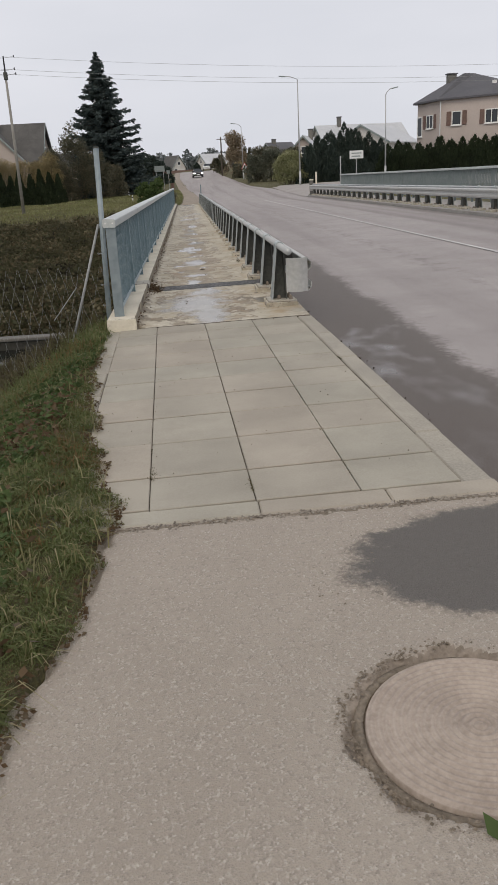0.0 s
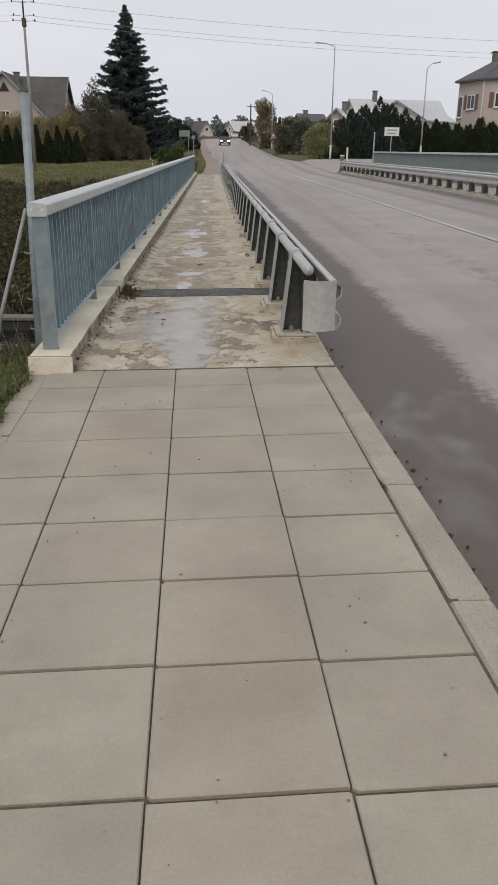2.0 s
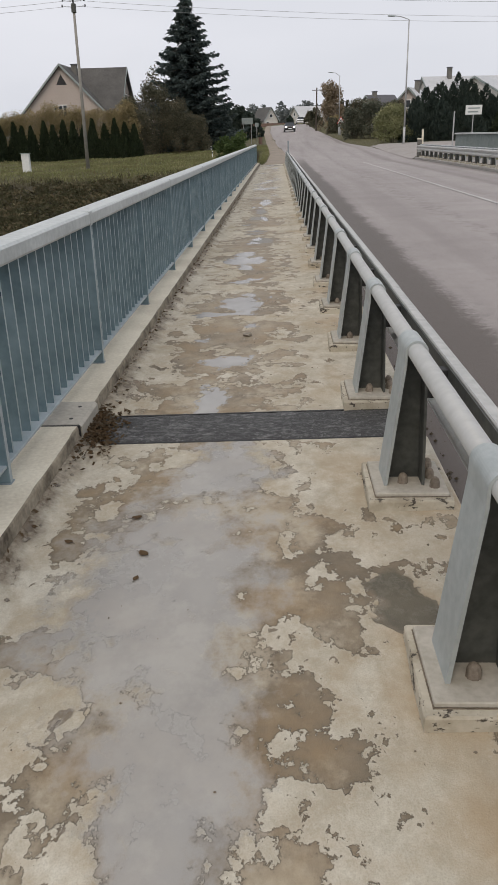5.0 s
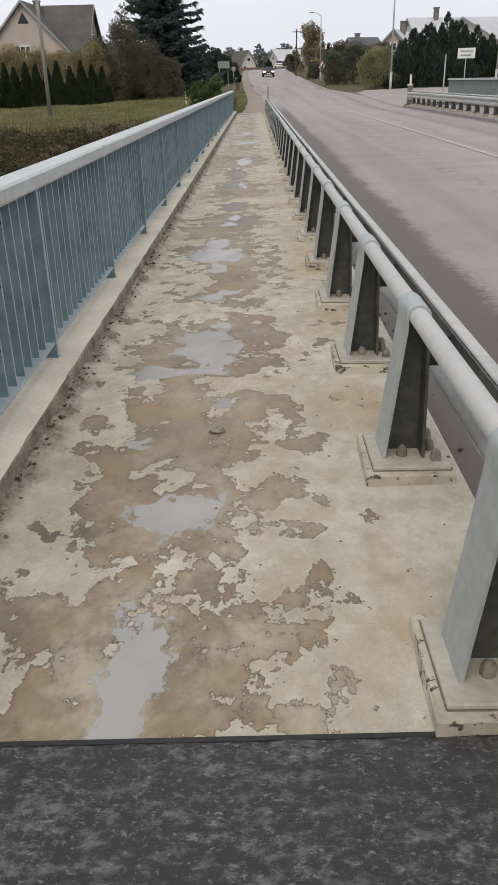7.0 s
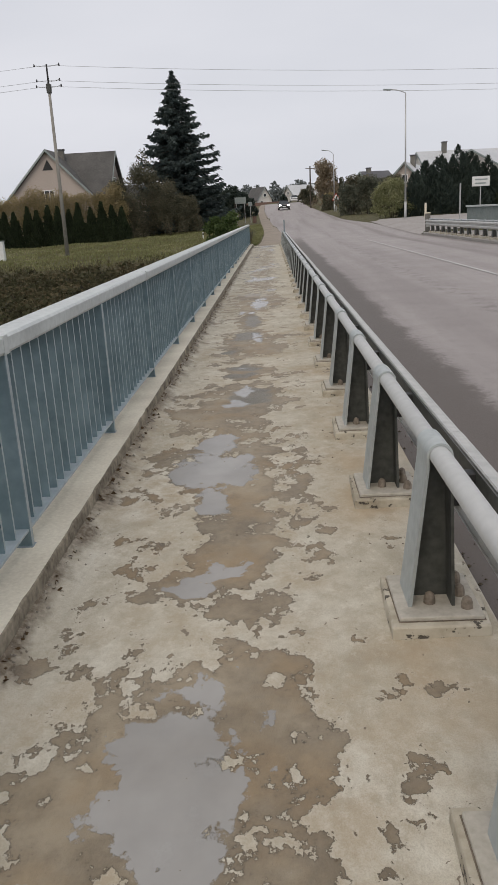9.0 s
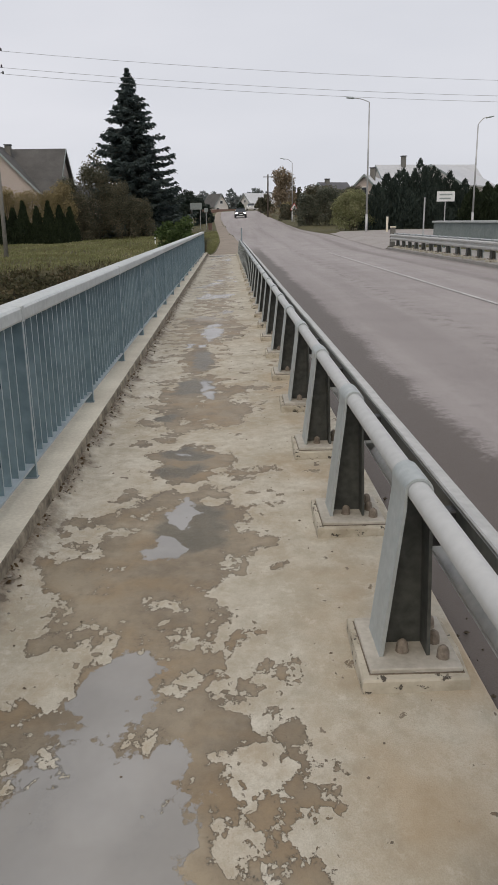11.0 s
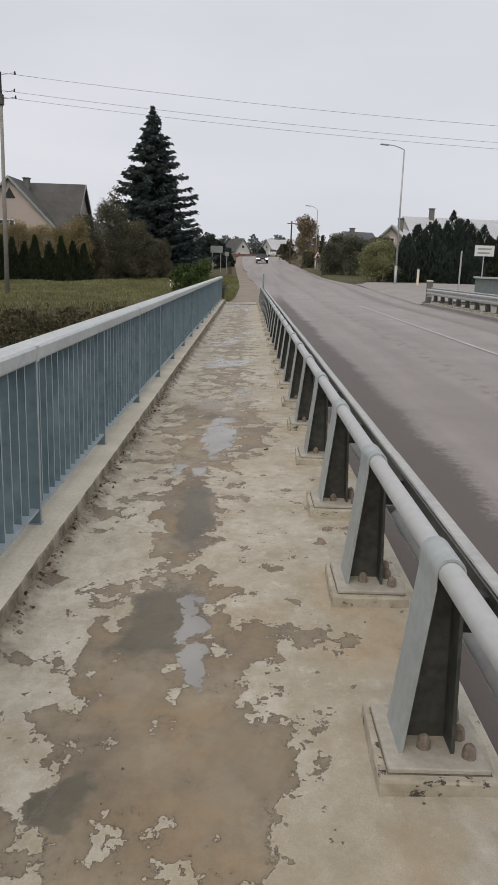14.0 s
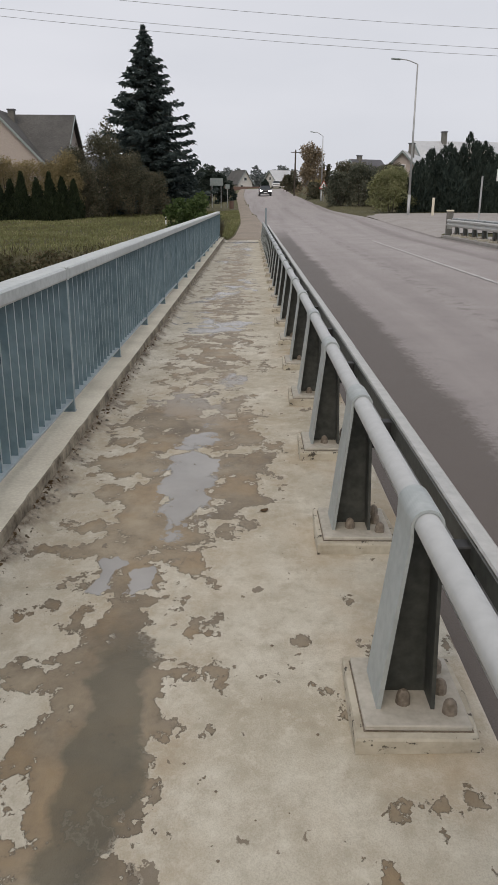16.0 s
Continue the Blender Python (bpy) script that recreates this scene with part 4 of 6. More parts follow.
def guard_post(parent, m):
    """One tapered I-shaped post on a bolted plate, its flange bent over the pipe."""
    # web is near-black, far darker than the pale inner flange
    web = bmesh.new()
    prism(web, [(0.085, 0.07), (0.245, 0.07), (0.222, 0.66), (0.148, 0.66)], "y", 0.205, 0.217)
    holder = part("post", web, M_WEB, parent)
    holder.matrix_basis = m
    fl = bmesh.new()
    # inner flange, carried over the pipe as a saddle
    outer, inner = [(0.074, 0.07), (0.1365, 0.62)], [(0.088, 0.07), (0.1465, 0.62)]
    for k in range(0, 21):
        a = math.pi - math.pi * k / 20
        outer.append((0.184 + 0.0475 * math.cos(a), 0.672 + 0.0475 * math.sin(a)))
        inner.append((0.184 + 0.0385 * math.cos(a), 0.672 + 0.0385 * math.sin(a)))
    outer.append((0.2325, 0.62))
    inner.append((0.2235, 0.62))
    prism(fl, outer + inner[::-1], "y", 0.112, 0.310)
    part("inner_flange", fl, M_POST, holder, "pale grey flange bent over the pipe")
    # shade below the beam is put into this flange's dark material
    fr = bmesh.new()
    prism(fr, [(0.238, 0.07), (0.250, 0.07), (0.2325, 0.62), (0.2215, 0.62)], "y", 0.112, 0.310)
    part("outer_flange", fr, M_WEB, holder, "road-side flange with shade put into its dark colour")
    part("bracket", boxed(0.228, 0.352, 0.18, 0.24, 0.45, 0.575, 0.004), M_BLACK, holder)
    part("base_plate", boxed(0.03, 0.345, 0.035, 0.385, 0.052, 0.071, 0.004), M_PLATE, holder)
    for x, y in ((0.160, 0.145), (0.160, 0.275), (0.292, 0.10), (0.285, 0.20), (0.295, 0.31)):
        b = tube(bmesh.new(), (x, y, 0.07), (x, y, 0.092), 0.023, 0.022, 10)
        tube(b, (x, y, 0.092), (x, y, 0.108), 0.022, 0.017, 10, False)
        tube(b, (x, y, 0.108), (x, y, 0.117), 0.017, 0.007, 10)
        part("bolt", b, M_BOLT, holder)
    part("gasket", boxed(0.026, 0.349, 0.031, 0.389, 0.0505, 0.0535), M_SOIL2, holder)
    pad = bmesh.new()
    r = random.Random(3)
    top = [(0.0, 0.0), (0.36, 0.0), (0.375, 0.2), (0.365, 0.42), (0.01, 0.42), (0.0, 0.2)]
    lo = [pad.verts.new((x * 1.008 - 0.001, y * 1.008 - 0.001, -0.02)) for x, y in top]
    mi = [pad.verts.new((x + r.uniform(-0.003, 0.003), y + r.uniform(-0.002, 0.002), 0.044)) for x, y in top]
    hi = [pad.verts.new((0.005 + x * 0.972, 0.005 + y * 0.976, 0.052)) for x, y in top]
    for A, B in ((lo, mi), (mi, hi)):
        for i in range(6):
            pad.faces.new((A[i], A[(i + 1) % 6], B[(i + 1) % 6], B[i]))
    pad.faces.new(hi)
    part("grout_pad", pad, M_PAD, holder, "chipped beige grout pad")
    return holder


def w_beam(bm, x0, y0, y1, lo=0.335, hi=0.612):
    """Two-wave beam with a flat top lip, facing the road."""
    prof = [(0.0, 0.335), (0.030, 0.30), (0.075, 0.345), (0.075, 0.395), (0.012, 0.445), (0.012, 0.475), (0.075, 0.525), (0.075, 0.575), (0.045, 0.607), (-0.004, 0.612)]
    prof = [(u, lo + (v - 0.335) * (hi - lo) / 0.277) for u, v in prof]
    t = 0.006
    back = [(u - t, v + (0.002 if i < 9 else -t)) for i, (u, v) in enumerate(prof)]
    prism(bm, [(x0 + u, v) for u, v in prof + back[::-1]], "y", y0, y1)
    return bm


def guardrail(name, label, m, count, y_beam, lo=0.335, hi=0.612):
    g = thing(name, label, "guardrail")
    first = guard_post(g, pose(GX, G0, fz(GX)))
    for k in range(1, count):
        c = copy_thing(first, pose(GX, G0 + PITCH * k, fz(GX)))
        c.parent = g
    pb = bmesh.new()
    tube(pb, (GX + 0.184, 0.06, 0.672 + fz(GX)), (GX + 0.184, y_beam, 0.672 + fz(GX)), 0.037, seg=20)
    part("pipe", pb, M_PIPE, g, "smooth light grey top pipe", True)
    for k in range(0, int(y_beam / 3.9) + 1):
        a, b = 0.04 + 3.9 * k, min(0.04 + 3.9 * (k + 1) + 0.02, y_beam)
        if b > a:
            # thin near-black strip added to darken the gap between pipe and beam
            part("backing", boxed(1.050, 1.0575, a + 0.01, b - 0.01, 0.535, 0.603), M_WEB, g, "dark strip along the back of the beam")
            part("beam", w_beam(bmesh.new(), 1.068 + 0.003 * (k % 2), a, b, lo, hi), M_BEAM, g)
    ep = bmesh.new()
    arc = [(0.872 + 0.228 * u, 0.03 - 0.075 * math.sin(math.pi * u) * (1 - 0.25 * u)) for u in [i / 12 for i in range(13)]]
    prism(ep, arc + [(x, y + 0.007) for x, y in arc[::-1]], "z", 0.275, 0.624)
    part("end_plate", ep, M_BEAM, g, "curved zinc end plate")
    g.matrix_world = m
    return g


guardrail("guardrail", "pale grey steel guardrail with tapered posts between footway and road", pose(0.008, 0, 0, 0, 0, 0.11), 35, 45.8, 0.30)
g2 = guardrail("guardrail", "pale grey steel guardrail along the opposite footway", Matrix.Identity(4), 36, 47.6, 0.42, 0.665)
g2.matrix_world = pose(9.75, 47.9, 0.16, 0, 0, 180)

# opposite kerb, footway and parapet railing
opp = link_mesh("pavement", boxed(8.52, 11.3, -60, 48.0, -0.4, 0.165, 0.01), M_FARKERB)
tagged(opp, "pale concrete footway on the opposite side of the road", "pavement", kind="structure")
rail2 = thing("railing", "blue-grey steel bridge railing beyond the opposite footway", "railing")
part("handrail", boxed(10.9, 11.03, 0, 48.4, 1.36, 1.45, 0.01), M_RAILTOP, rail2)
part("bottom_rail", boxed(10.92, 11.01, 0, 48.4, 0.30, 0.32), M_GALV, rail2)
p2 = link_mesh("post", boxed(10.92, 11.01, -0.016, 0.016, 0.16, 1.37), M_FARRAIL, rail2)
p2.matrix_basis = pose(0, 0.1, 0)
for k in range(1, 25):
    share("post", p2.data, rail2, pose(0, 0.1 + 2.0 * k, 0))
b2 = bmesh.new()
for k in range(24):
    for i in range(1, 13):
        box(b2, 10.945, 10.995, 0.1 + 2 * k + i / 6.5 - 0.005, 0.1 + 2 * k + i / 6.5 + 0.005, 0.31, 1.37)
tagged(part("infill", b2, M_FARRAIL, rail2), kind="stuff")


# ---- slab paving before the bridge ----
SKEW = 0.026


def slab(w, d, seed):
    r = random.Random(seed)
    bm = bmesh.new()
    gx_, gy_, c = 0.0026, 0.0075, 0.004
    x0, x1, y0, y1 = gx_, w - gx_, gy_, d - gy_
    cut = [r.choice((0, 0, 0, 0.006, 0.012)) for _ in range(4)]
    ring = [(x0 + cut[0], y0), (x1 - cut[1], y0), (x1, y0 + cut[1] * 0.8), (x1, y1 - cut[2]), (x1 - cut[2], y1), (x0 + cut[3], y1), (x0, y1 - cut[3]), (x0, y0 + cut[0])]
    keep = []
    for p in ring:
        if not keep or (abs(p[0] - keep[-1][0]) + abs(p[1] - keep[-1][1])) > 1e-6:
            keep.append(p)
    if abs(keep[0][0] - keep[-1][0]) + abs(keep[0][1] - keep[-1][1]) < 1e-6:
        keep.pop()
    cx, cy = w / 2, d / 2
    rings = [[bm.verts.new((cx + (x - cx) * k, cy + (y - cy) * k, z)) for x, y in keep] for z, k in ((-0.06, 1.0), (-c, 1.0), (0.0, 1 - 2 * c / min(w, d)))]
    for A, B in zip(rings, rings[1:]):
        for i in range(len(keep)):
            bm.faces.new((A[i], A[(i + 1) % len(keep)], B[(i + 1) % len(keep)], B[i]))
    bm.faces.new(rings[2])
    return bm


paving = link_mesh("pavement", prism(bmesh.new(), [(-0.915, -0.33), (1.10, -0.33), (1.10, fz(1.10) - 0.014), (-0.915, fz(-0.915) - 0.014)], "y", -4.95, -0.004), M_JOINTDIRT)
part("joint_filler", prism(bmesh.new(), [(-0.74, -0.2), (1.12, -0.2), (1.12, fz(1.12) + 0.003), (-0.74, fz(-0.74) + 0.003)], "y", -0.011, 0.008), M_JOINTDIRT, paving, "dark dirt in the seam")
tagged(paving, "footway paved with large square grey concrete slabs", "pavement", kind="structure")
cols = [-0.90, -0.515, -0.012, 0.488, 0.972]
rows_y = [0.0, -0.41, -0.89, -1.375, -1.865, -2.35, -2.83, -3.32, -3.825, -4.37, -4.78]
rt = random.Random(11)
shapes = {}
for ci in range(4):
    w = cols[ci + 1] - cols[ci]
    ys = rows_y
    for a, b in zip(ys, ys[1:]):
        key = (round(w, 3), round(a - b, 3), rt.randrange(3))
        if key not in shapes:
            shapes[key] = link_mesh("slab", slab(w, a - b, key[2] + 5), M_TILE, paving)
            ob = shapes[key]
        else:
            ob = share("slab", shapes[key].data, paving)
        x = cols[ci] - SKEW * b
        ob.matrix_basis = pose(x, b, fz(x) + rt.uniform(-0.002, 0.002), rt.uniform(-0.2, 0.2), -1.15 + rt.uniform(-0.2, 0.2), 1.48 + rt.uniform(-0.12, 0.12))
# edging strip in front, kerb towards the road, edging towards the grass
for x0, x1 in ((-0.82, 0.118), (0.122, 0.72), (0.724, 1.25)):
    k = link_mesh("edging", boxed(x0, x1, -4.935, -4.785, -0.15, 0.004, 0.008), M_TILE, paving)
    k.matrix_basis = pose(0, 0, -0.003, 0, -1.146, 0)
kerb_ends = [0.0, -1.0, -2.03, -3.0, -4.02, -4.93]
for a, b in zip(kerb_ends, kerb_ends[1:]):
    k = link_mesh("kerbstone", boxed(0.0, 0.155, b + 0.006, a - 0.006, -0.3, 0.0, 0.012), M_KERB, paving)
    k.matrix_basis = pose(0.984, 0, fz(1.0) - 0.004 + rt.uniform(-0.004, 0.004), 0, 0, 1.48 + rt.uniform(-0.15, 0.15))
part("edge_soil", prism(bmesh.new(), [(-1.12, -0.2), (-0.90, -0.2), (-0.86, fz(-0.9) - 0.022), (-1.12, fz(-1.1) - 0.02)], "y", -4.0, -0.02), M_SOIL2, paving, "dry soil under the edging")
edge_ends = [0.0, -0.62, -1.25, -1.9, -2.6, -3.3]
for a, b in zip(edge_ends, edge_ends[1:]):
    k = link_mesh("edging", boxed(-0.14, 0.006, b + 0.006, a - 0.006, -0.2, 0.0, 0.012), M_KERB, paving)
    k.matrix_basis = pose(-0.902 + rt.uniform(-0.01, 0.01), 0, fz(-0.95) - 0.004 - rt.uniform(0, 0.008), 0, 0, 1.48 + rt.uniform(-0.2, 0.2))


# ---- asphalt path, manhole ----
MX, MY, LID_R, PIT_R = 0.575, -6.40, 0.308, 0.362


def turb(x, y, s, seed):
    v = np.zeros_like(x)
    for k in range(4):
        f = s * 2 ** k
        v += (np.sin(x * f * 1.3 + seed + 1.7 * np.sin(y * f * 0.9 + k)) * np.sin(y * f * 1.1 + 2.1 * np.sin(x * f * 0.8 + seed * 2))) / 1.6 ** k
    return v


px = np.arange(-0.9, 1.46, 0.0125)
py = np.arange(-9.5, -4.90, 0.0125)


def path_z(x, y):
    drop = np.clip((x - 0.75) / 0.65, 0, 1) * np.clip((-4.95 - y) / 0.7, 0.0, 1)
    return 0.02 * x - 0.006 - 0.115 * drop ** 1.5


def path_left(y):
    return np.interp(y, [-9.5, -6.45, -6.15, -5.97, -5.76, -5.5, -4.9], [-0.82, -0.73, -0.71, -0.65, -0.60, -0.55, -0.54])



def path_h(X, Y):
    r = np.hypot(X - MX, (Y - MY)) + 0.020 * turb(X, Y, 9.0, 1.0)
    pit = np.clip((PIT_R - r) / 0.03, 0, 1)
    edge = np.clip((path_left(Y) + 0.025 * turb(X, Y, 7.0, 3.0) - X) / 0.04, 0, 1)
    return path_z(X, Y) + 0.0012 * turb(X, Y, 40, 5.0) - 0.035 * pit - 0.05 * edge


path = grid_sheet("path", px, py, path_h, M_PATH)
path.data.materials.append(M_WETASPHALT)
path.data.materials.append(M_SOIL2)
path.data.materials.append(M_MORTAR)
PX, PY = np.meshgrid(0.5 * (px[1:] + px[:-1]), 0.5 * (py[1:] + py[:-1]))
pitm = (np.hypot(PX - MX, PY - MY) + 0.020 * turb(PX, PY, 9.0, 1.0)) < PIT_R
crumb = (np.abs(PY + 4.96 + 0.012 * turb(PX, PY, 14.0, 4.0)) < 0.016)
mi = np.where(pitm, 3, np.where(crumb, 2, 0)).astype(np.int32)
path.data.polygons.foreach_set("material_index", mi.ravel())
tagged(path, "pale worn asphalt path with exposed stones and a dark patch", "path", kind="structure")
back = grid_sheet("path_behind", np.linspace(-0.72, 1.44, 20), np.linspace(-60, -9.5, 30), lambda X, Y: path_z(X, Y) - 0.002, M_PATH)
tagged(back, "pale worn asphalt path", "path", kind="structure")

# round manhole cover with concentric ribs
manhole = thing("manhole_cover", "round pinkish concrete manhole cover with concentric ribs, sunk in broken asphalt", "manhole cover")
prof = [(0.0, 0.0)]
for i in range(1, 120):
    r = LID_R * i / 120
    prof.append((r, 0.0026 * math.sin(i / 120 * 15 * math.tau) + (0.004 if r < 0.016 else 0)))
prof += [(LID_R, -0.004), (LID_R + 0.004, -0.05)]
vs, fs, S = [], [], 96
for r, z in prof:
    for k in range(S):
        a = k * math.tau / S
        vs.append((r * math.cos(a), r * math.sin(a), z))
for j in range(len(prof) - 1):
    for k in range(S):
        fs.append((j * S + k, j * S + (k + 1) % S, (j + 1) * S + (k + 1) % S, (j + 1) * S + k))
cover = mesh_np("cover", vs, fs, M_LID, manhole, True)
cover.matrix_basis = pose(MX, MY, fz(MX) - 0.012, 0, -1.2, 0)
vs, fs = [], []
for r, z in ((LID_R + 0.006, -0.06), (LID_R + 0.006, -0.02), (LID_R + 0.028, -0.018), (LID_R + 0.045, -0.06)):
    for k in range(S):
        a = k * math.tau / S
        vs.append((r * math.cos(a), r * math.sin(a), z + 0.006 * math.sin(3 * a)))
for j in range(3):
    for k in range(S):
        fs.append((j * S + k, (j + 1) * S + k, (j + 1) * S + (k + 1) % S, j * S + (k + 1) % S))
ringo = mesh_np("rim", vs, fs, M_SOIL2, manhole, True)
ringo.matrix_basis = pose(MX, MY, fz(MX) - 0.008)


def pebbles(name, pts, size, mat, label):
    """Loose stones as small uneven octahedra."""
    k = len(pts)
    base = np.array([(1, 0, 0), (0, 1, 0), (-1, 0, 0), (0, -1, 0), (0, 0, 0.8), (0, 0, -0.8)], float)
    s = size * (0.4 + rng.random((k, 1, 1)) ** 2 * 1.2) * (0.7 + 0.6 * rng.random((k, 6, 1)))
    v = (np.asarray(pts)[:, None, :] + base[None] * s).reshape(-1, 3)
    f = np.array([(0, 1, 4), (1, 2, 4), (2, 3, 4), (3, 0, 4), (1, 0, 5), (2, 1, 5), (3, 2, 5), (0, 3, 5)])
    f = (f[None] + 6 * np.arange(k)[:, None, None]).reshape(-1, 3)
    return tagged(mesh_np(name, v, f, mat), label, "stones", kind="stuff")


a = rng.uniform(0, math.tau, 1100)
rr = PIT_R + 0.010 * np.sin(5 * a) + rng.normal(0.0, 0.012, 1100)
pts = np.stack([MX + rr * np.cos(a), MY + rr * np.sin(a), fz(MX) + rng.uniform(-0.02, 0.0, 1100)], 1)
pebbles("gravel", pts, 0.0046, M_SOIL2, "loose stones round the broken asphalt edge")
ex = rng.uniform(-0.5, 1.2, 420)
pts = np.stack([ex, -4.955 + rng.normal(0, 0.016, 420), path_z(ex, ex * 0 - 4.95) + 0.002], 1)
pebbles("grit", pts, 0.007, M_STONE, "grit gathered along the slab edging")
ex = rng.uniform(0.30, 0.62, 70)
pts = np.stack([ex - 0.05, -5.50 + rng.normal(0, 0.16, 70), path_z(ex, ex)], 1)
pebbles("grit", pts, 0.003, M_SOIL2, "dark crumbs of broken asphalt on the path")
pts = np.stack([rng.uniform(-0.85, 1.0, 130), rng.uniform(-4.7, -0.1, 130), np.zeros(130)], 1)
pts[:, 2] = fz(pts[:, 0]) + 0.003
pebbles("grit", pts, 0.004, M_SOIL2, "crumbs of dirt scattered on the slabs")
ey = rng.uniform(0, 45, 700)
gxp = -0.72 + np.abs(rng.normal(0, 0.03, 700))
pts = np.stack([gxp, ey, cove_z(gxp) + 0.003], 1)
pebbles("grit", pts, 0.010, M_STONE, "concrete crumbs in the gutter of the footway")
ey = rng.uniform(0.3, 24, 420)
gxp = rng.uniform(-0.6, 1.05, 420)
pebbles("grit", np.stack([gxp, ey, fz(gxp) + 0.002], 1), 0.0045, M_SOIL2, "dark crumbs scattered on the footway coating")
ey = rng.uniform(-5, 12, 300)
pts = np.stack([road_left(ey) + 0.03 + np.abs(rng.normal(0, 0.06, 300)), ey, np.full(300, -0.118)], 1)
pebbles("grit", pts, 0.010, M_SOIL, "dirt along the kerb of the road")


def fallen_leaf(x, y, turn, size, label):
    """A small curled leaf with a stalk, lying on the footway."""
    leaf = thing("fallen_leaf", label, "leaf", "leaves on the footway", m=pose(x, y, float(cove_z(np.float64(x))) + 0.002, 0, 0, turn))
    bm = bmesh.new()
    ribs = []
    for i in range(9):
        u = i / 8
        w = 0.34 * math.sin(math.pi * min(1.0, u * 0.96 + 0.04)) ** 0.8 + 0.01
        ribs.append([bm.verts.new((size * (u - 0.5), size * w * k, size * (0.10 * abs(k) + 0.08 * (u - 0.5) ** 2 * 4))) for k in (-1, -0.5, 0, 0.5, 1)])
    for a, b in zip(ribs, ribs[1:]):
        for k in range(4):
            bm.faces.new((a[k], b[k], b[k + 1], a[k + 1]))
    part("blade", bm, M_DRYLEAF, leaf, smooth=True)
    part("stalk", tube(bmesh.new(), (-size * 0.5, 0, 0.002), (-size * 0.85, size * 0.1, 0.001), 0.0009, 0.0006, 5), M_BARK, leaf)


for x, y, turn, size, tone in ((-0.28, 1.98, 20, 0.045, "pale brown"), (-0.20, 1.67, -35, 0.05, "pale brown"), (-0.53, 1.78, 160, 0.04, "dark brown"), (-0.20, 1.49, 75, 0.032, "dark brown"), (0.46, 18.1, 40, 0.05, "dark brown")):
    fallen_leaf(x, y, turn, size, tone + " curled leaf lying on the damp footway")
bm = bmesh.new()
bmesh.ops.create_icosphere(bm, subdivisions=3, radius=1.0)
for vv in bm.verts:
    k = 1 + 0.35 * noise.noise(vv.co * 1.6) + 0.12 * noise.noise(vv.co * 5)
    vv.co = Vector((vv.co.x * 0.04 * k, vv.co.y * 0.032 * k, vv.co.z * 0.018 * k))
chunk = link_mesh("stone", bm, M_STONE)
chunk.matrix_world = pose(0.085, 5.18, 0.011, 0, 0, 30)
tagged(chunk, "grey lump of broken concrete lying on the footway", "stone")


# ---- grass and weeds ----
def blades(n_b, px_, py_, h, w, lean):
    z = land_rough(px_, py_)
    a = rng.uniform(0, math.tau, n_b)
    d = np.stack([np.cos(a), np.sin(a), np.zeros(n_b)], 1)
    side = np.stack([-np.sin(a), np.cos(a), np.zeros(n_b)], 1)
    hh = h * (0.5 + rng.random(n_b))[:, None]
    ll = lean * rng.random(n_b)[:, None]
    ww = w * (0.6 + 0.8 * rng.random(n_b))[:, None]
    b = np.stack([px_, py_, z - 0.01], 1)
    up = np.array([[0, 0, 1.0]])
    mid = b + up * hh * 0.62 + d * hh * ll * 0.35
    tip = b + up * hh * (1 - 0.35 * ll) + d * hh * ll
    v = np.stack([b - side * ww, b + side * ww, mid + side * ww * 0.85, mid - side * ww * 0.85, tip + side * ww * 0.15, tip - side * ww * 0.15], 1)
    return v


def blade_mesh(name, v, mat, label, category):
    n_b = len(v)
    f = (np.array([(0, 1, 2, 3), (3, 2, 4, 5)])[None] + 6 * np.arange(n_b)[:, None, None]).reshape(-1, 4)
    return tagged(mesh_np(name, v.reshape(-1, 3), f, mat), label, category, kind="stuff")


n_g = 150000
gyy = rng.uniform(-8.2, 0.1, n_g)
lim = np.where(gyy < -4.93, path_left(gyy) - 0.01, np.interp(gyy, [-4.93, -4.5, -4.16, -3.55, -2.43, -1.8, 0], [-0.54, -0.60, -0.66, -0.76, -0.88, -0.96, -0.99])) + 0.045 * turb(gyy, gyy * 0.3, 3.5, 2.0) + 0.03 * turb(gyy, gyy, 11, 6.0)
gxx = lim - np.abs(rng.normal(0, 1.0, n_g)) ** 1.3
keep = gxx > -4.5
v = blades(n_g, gxx, gyy, 0.043, 0.0029, 2.2)
rim_k = np.clip((lim - gxx) / 0.10, 0.25, 1.0)
# clumps and thin places
clump = np.clip(0.8 + 0.45 * turb(gxx, gyy, 9, 3.0) + 0.25 * turb(gxx, gyy, 23, 8.0), 0.35, 1.15)
v = (v[:, :1] + (v - v[:, :1]) * (rim_k * clump)[:, None, None])[keep]
lift = np.maximum(0, 0.012 + fz(v[:, :1, 0]) - v[:, :1, 2]) * (gxx[keep][:, None] > -1.05)
v[:, :, 2] += np.minimum(lift, 0.2)
blade_mesh("grass", v, M_BLADE, "short ragged autumn grass beside the path", "grass")
n_l2 = 1500
yy2 = rng.uniform(-8.0, 0.0, n_l2)
xx2 = np.interp(yy2, [-8.2, -6.4, -5.0, -4.2, -3.5, -2.4, 0], [-0.75, -0.68, -0.52, -0.66, -0.76, -0.86, -1.06]) - np.abs(rng.normal(0, 1.0, n_l2)) ** 1.2
v = blades(n_l2, xx2, yy2, 0.10, 0.0024, 1.9)
v[:, :, 2] += np.clip(0.012 + fz(v[:, :1, 0]) - v[:, :1, 2], 0, 0.2) * (xx2 > -1.05)[:, None]
blade_mesh("long_grass", v, M_STRAW, "longer straw-coloured blades lying in the grass", "grass")
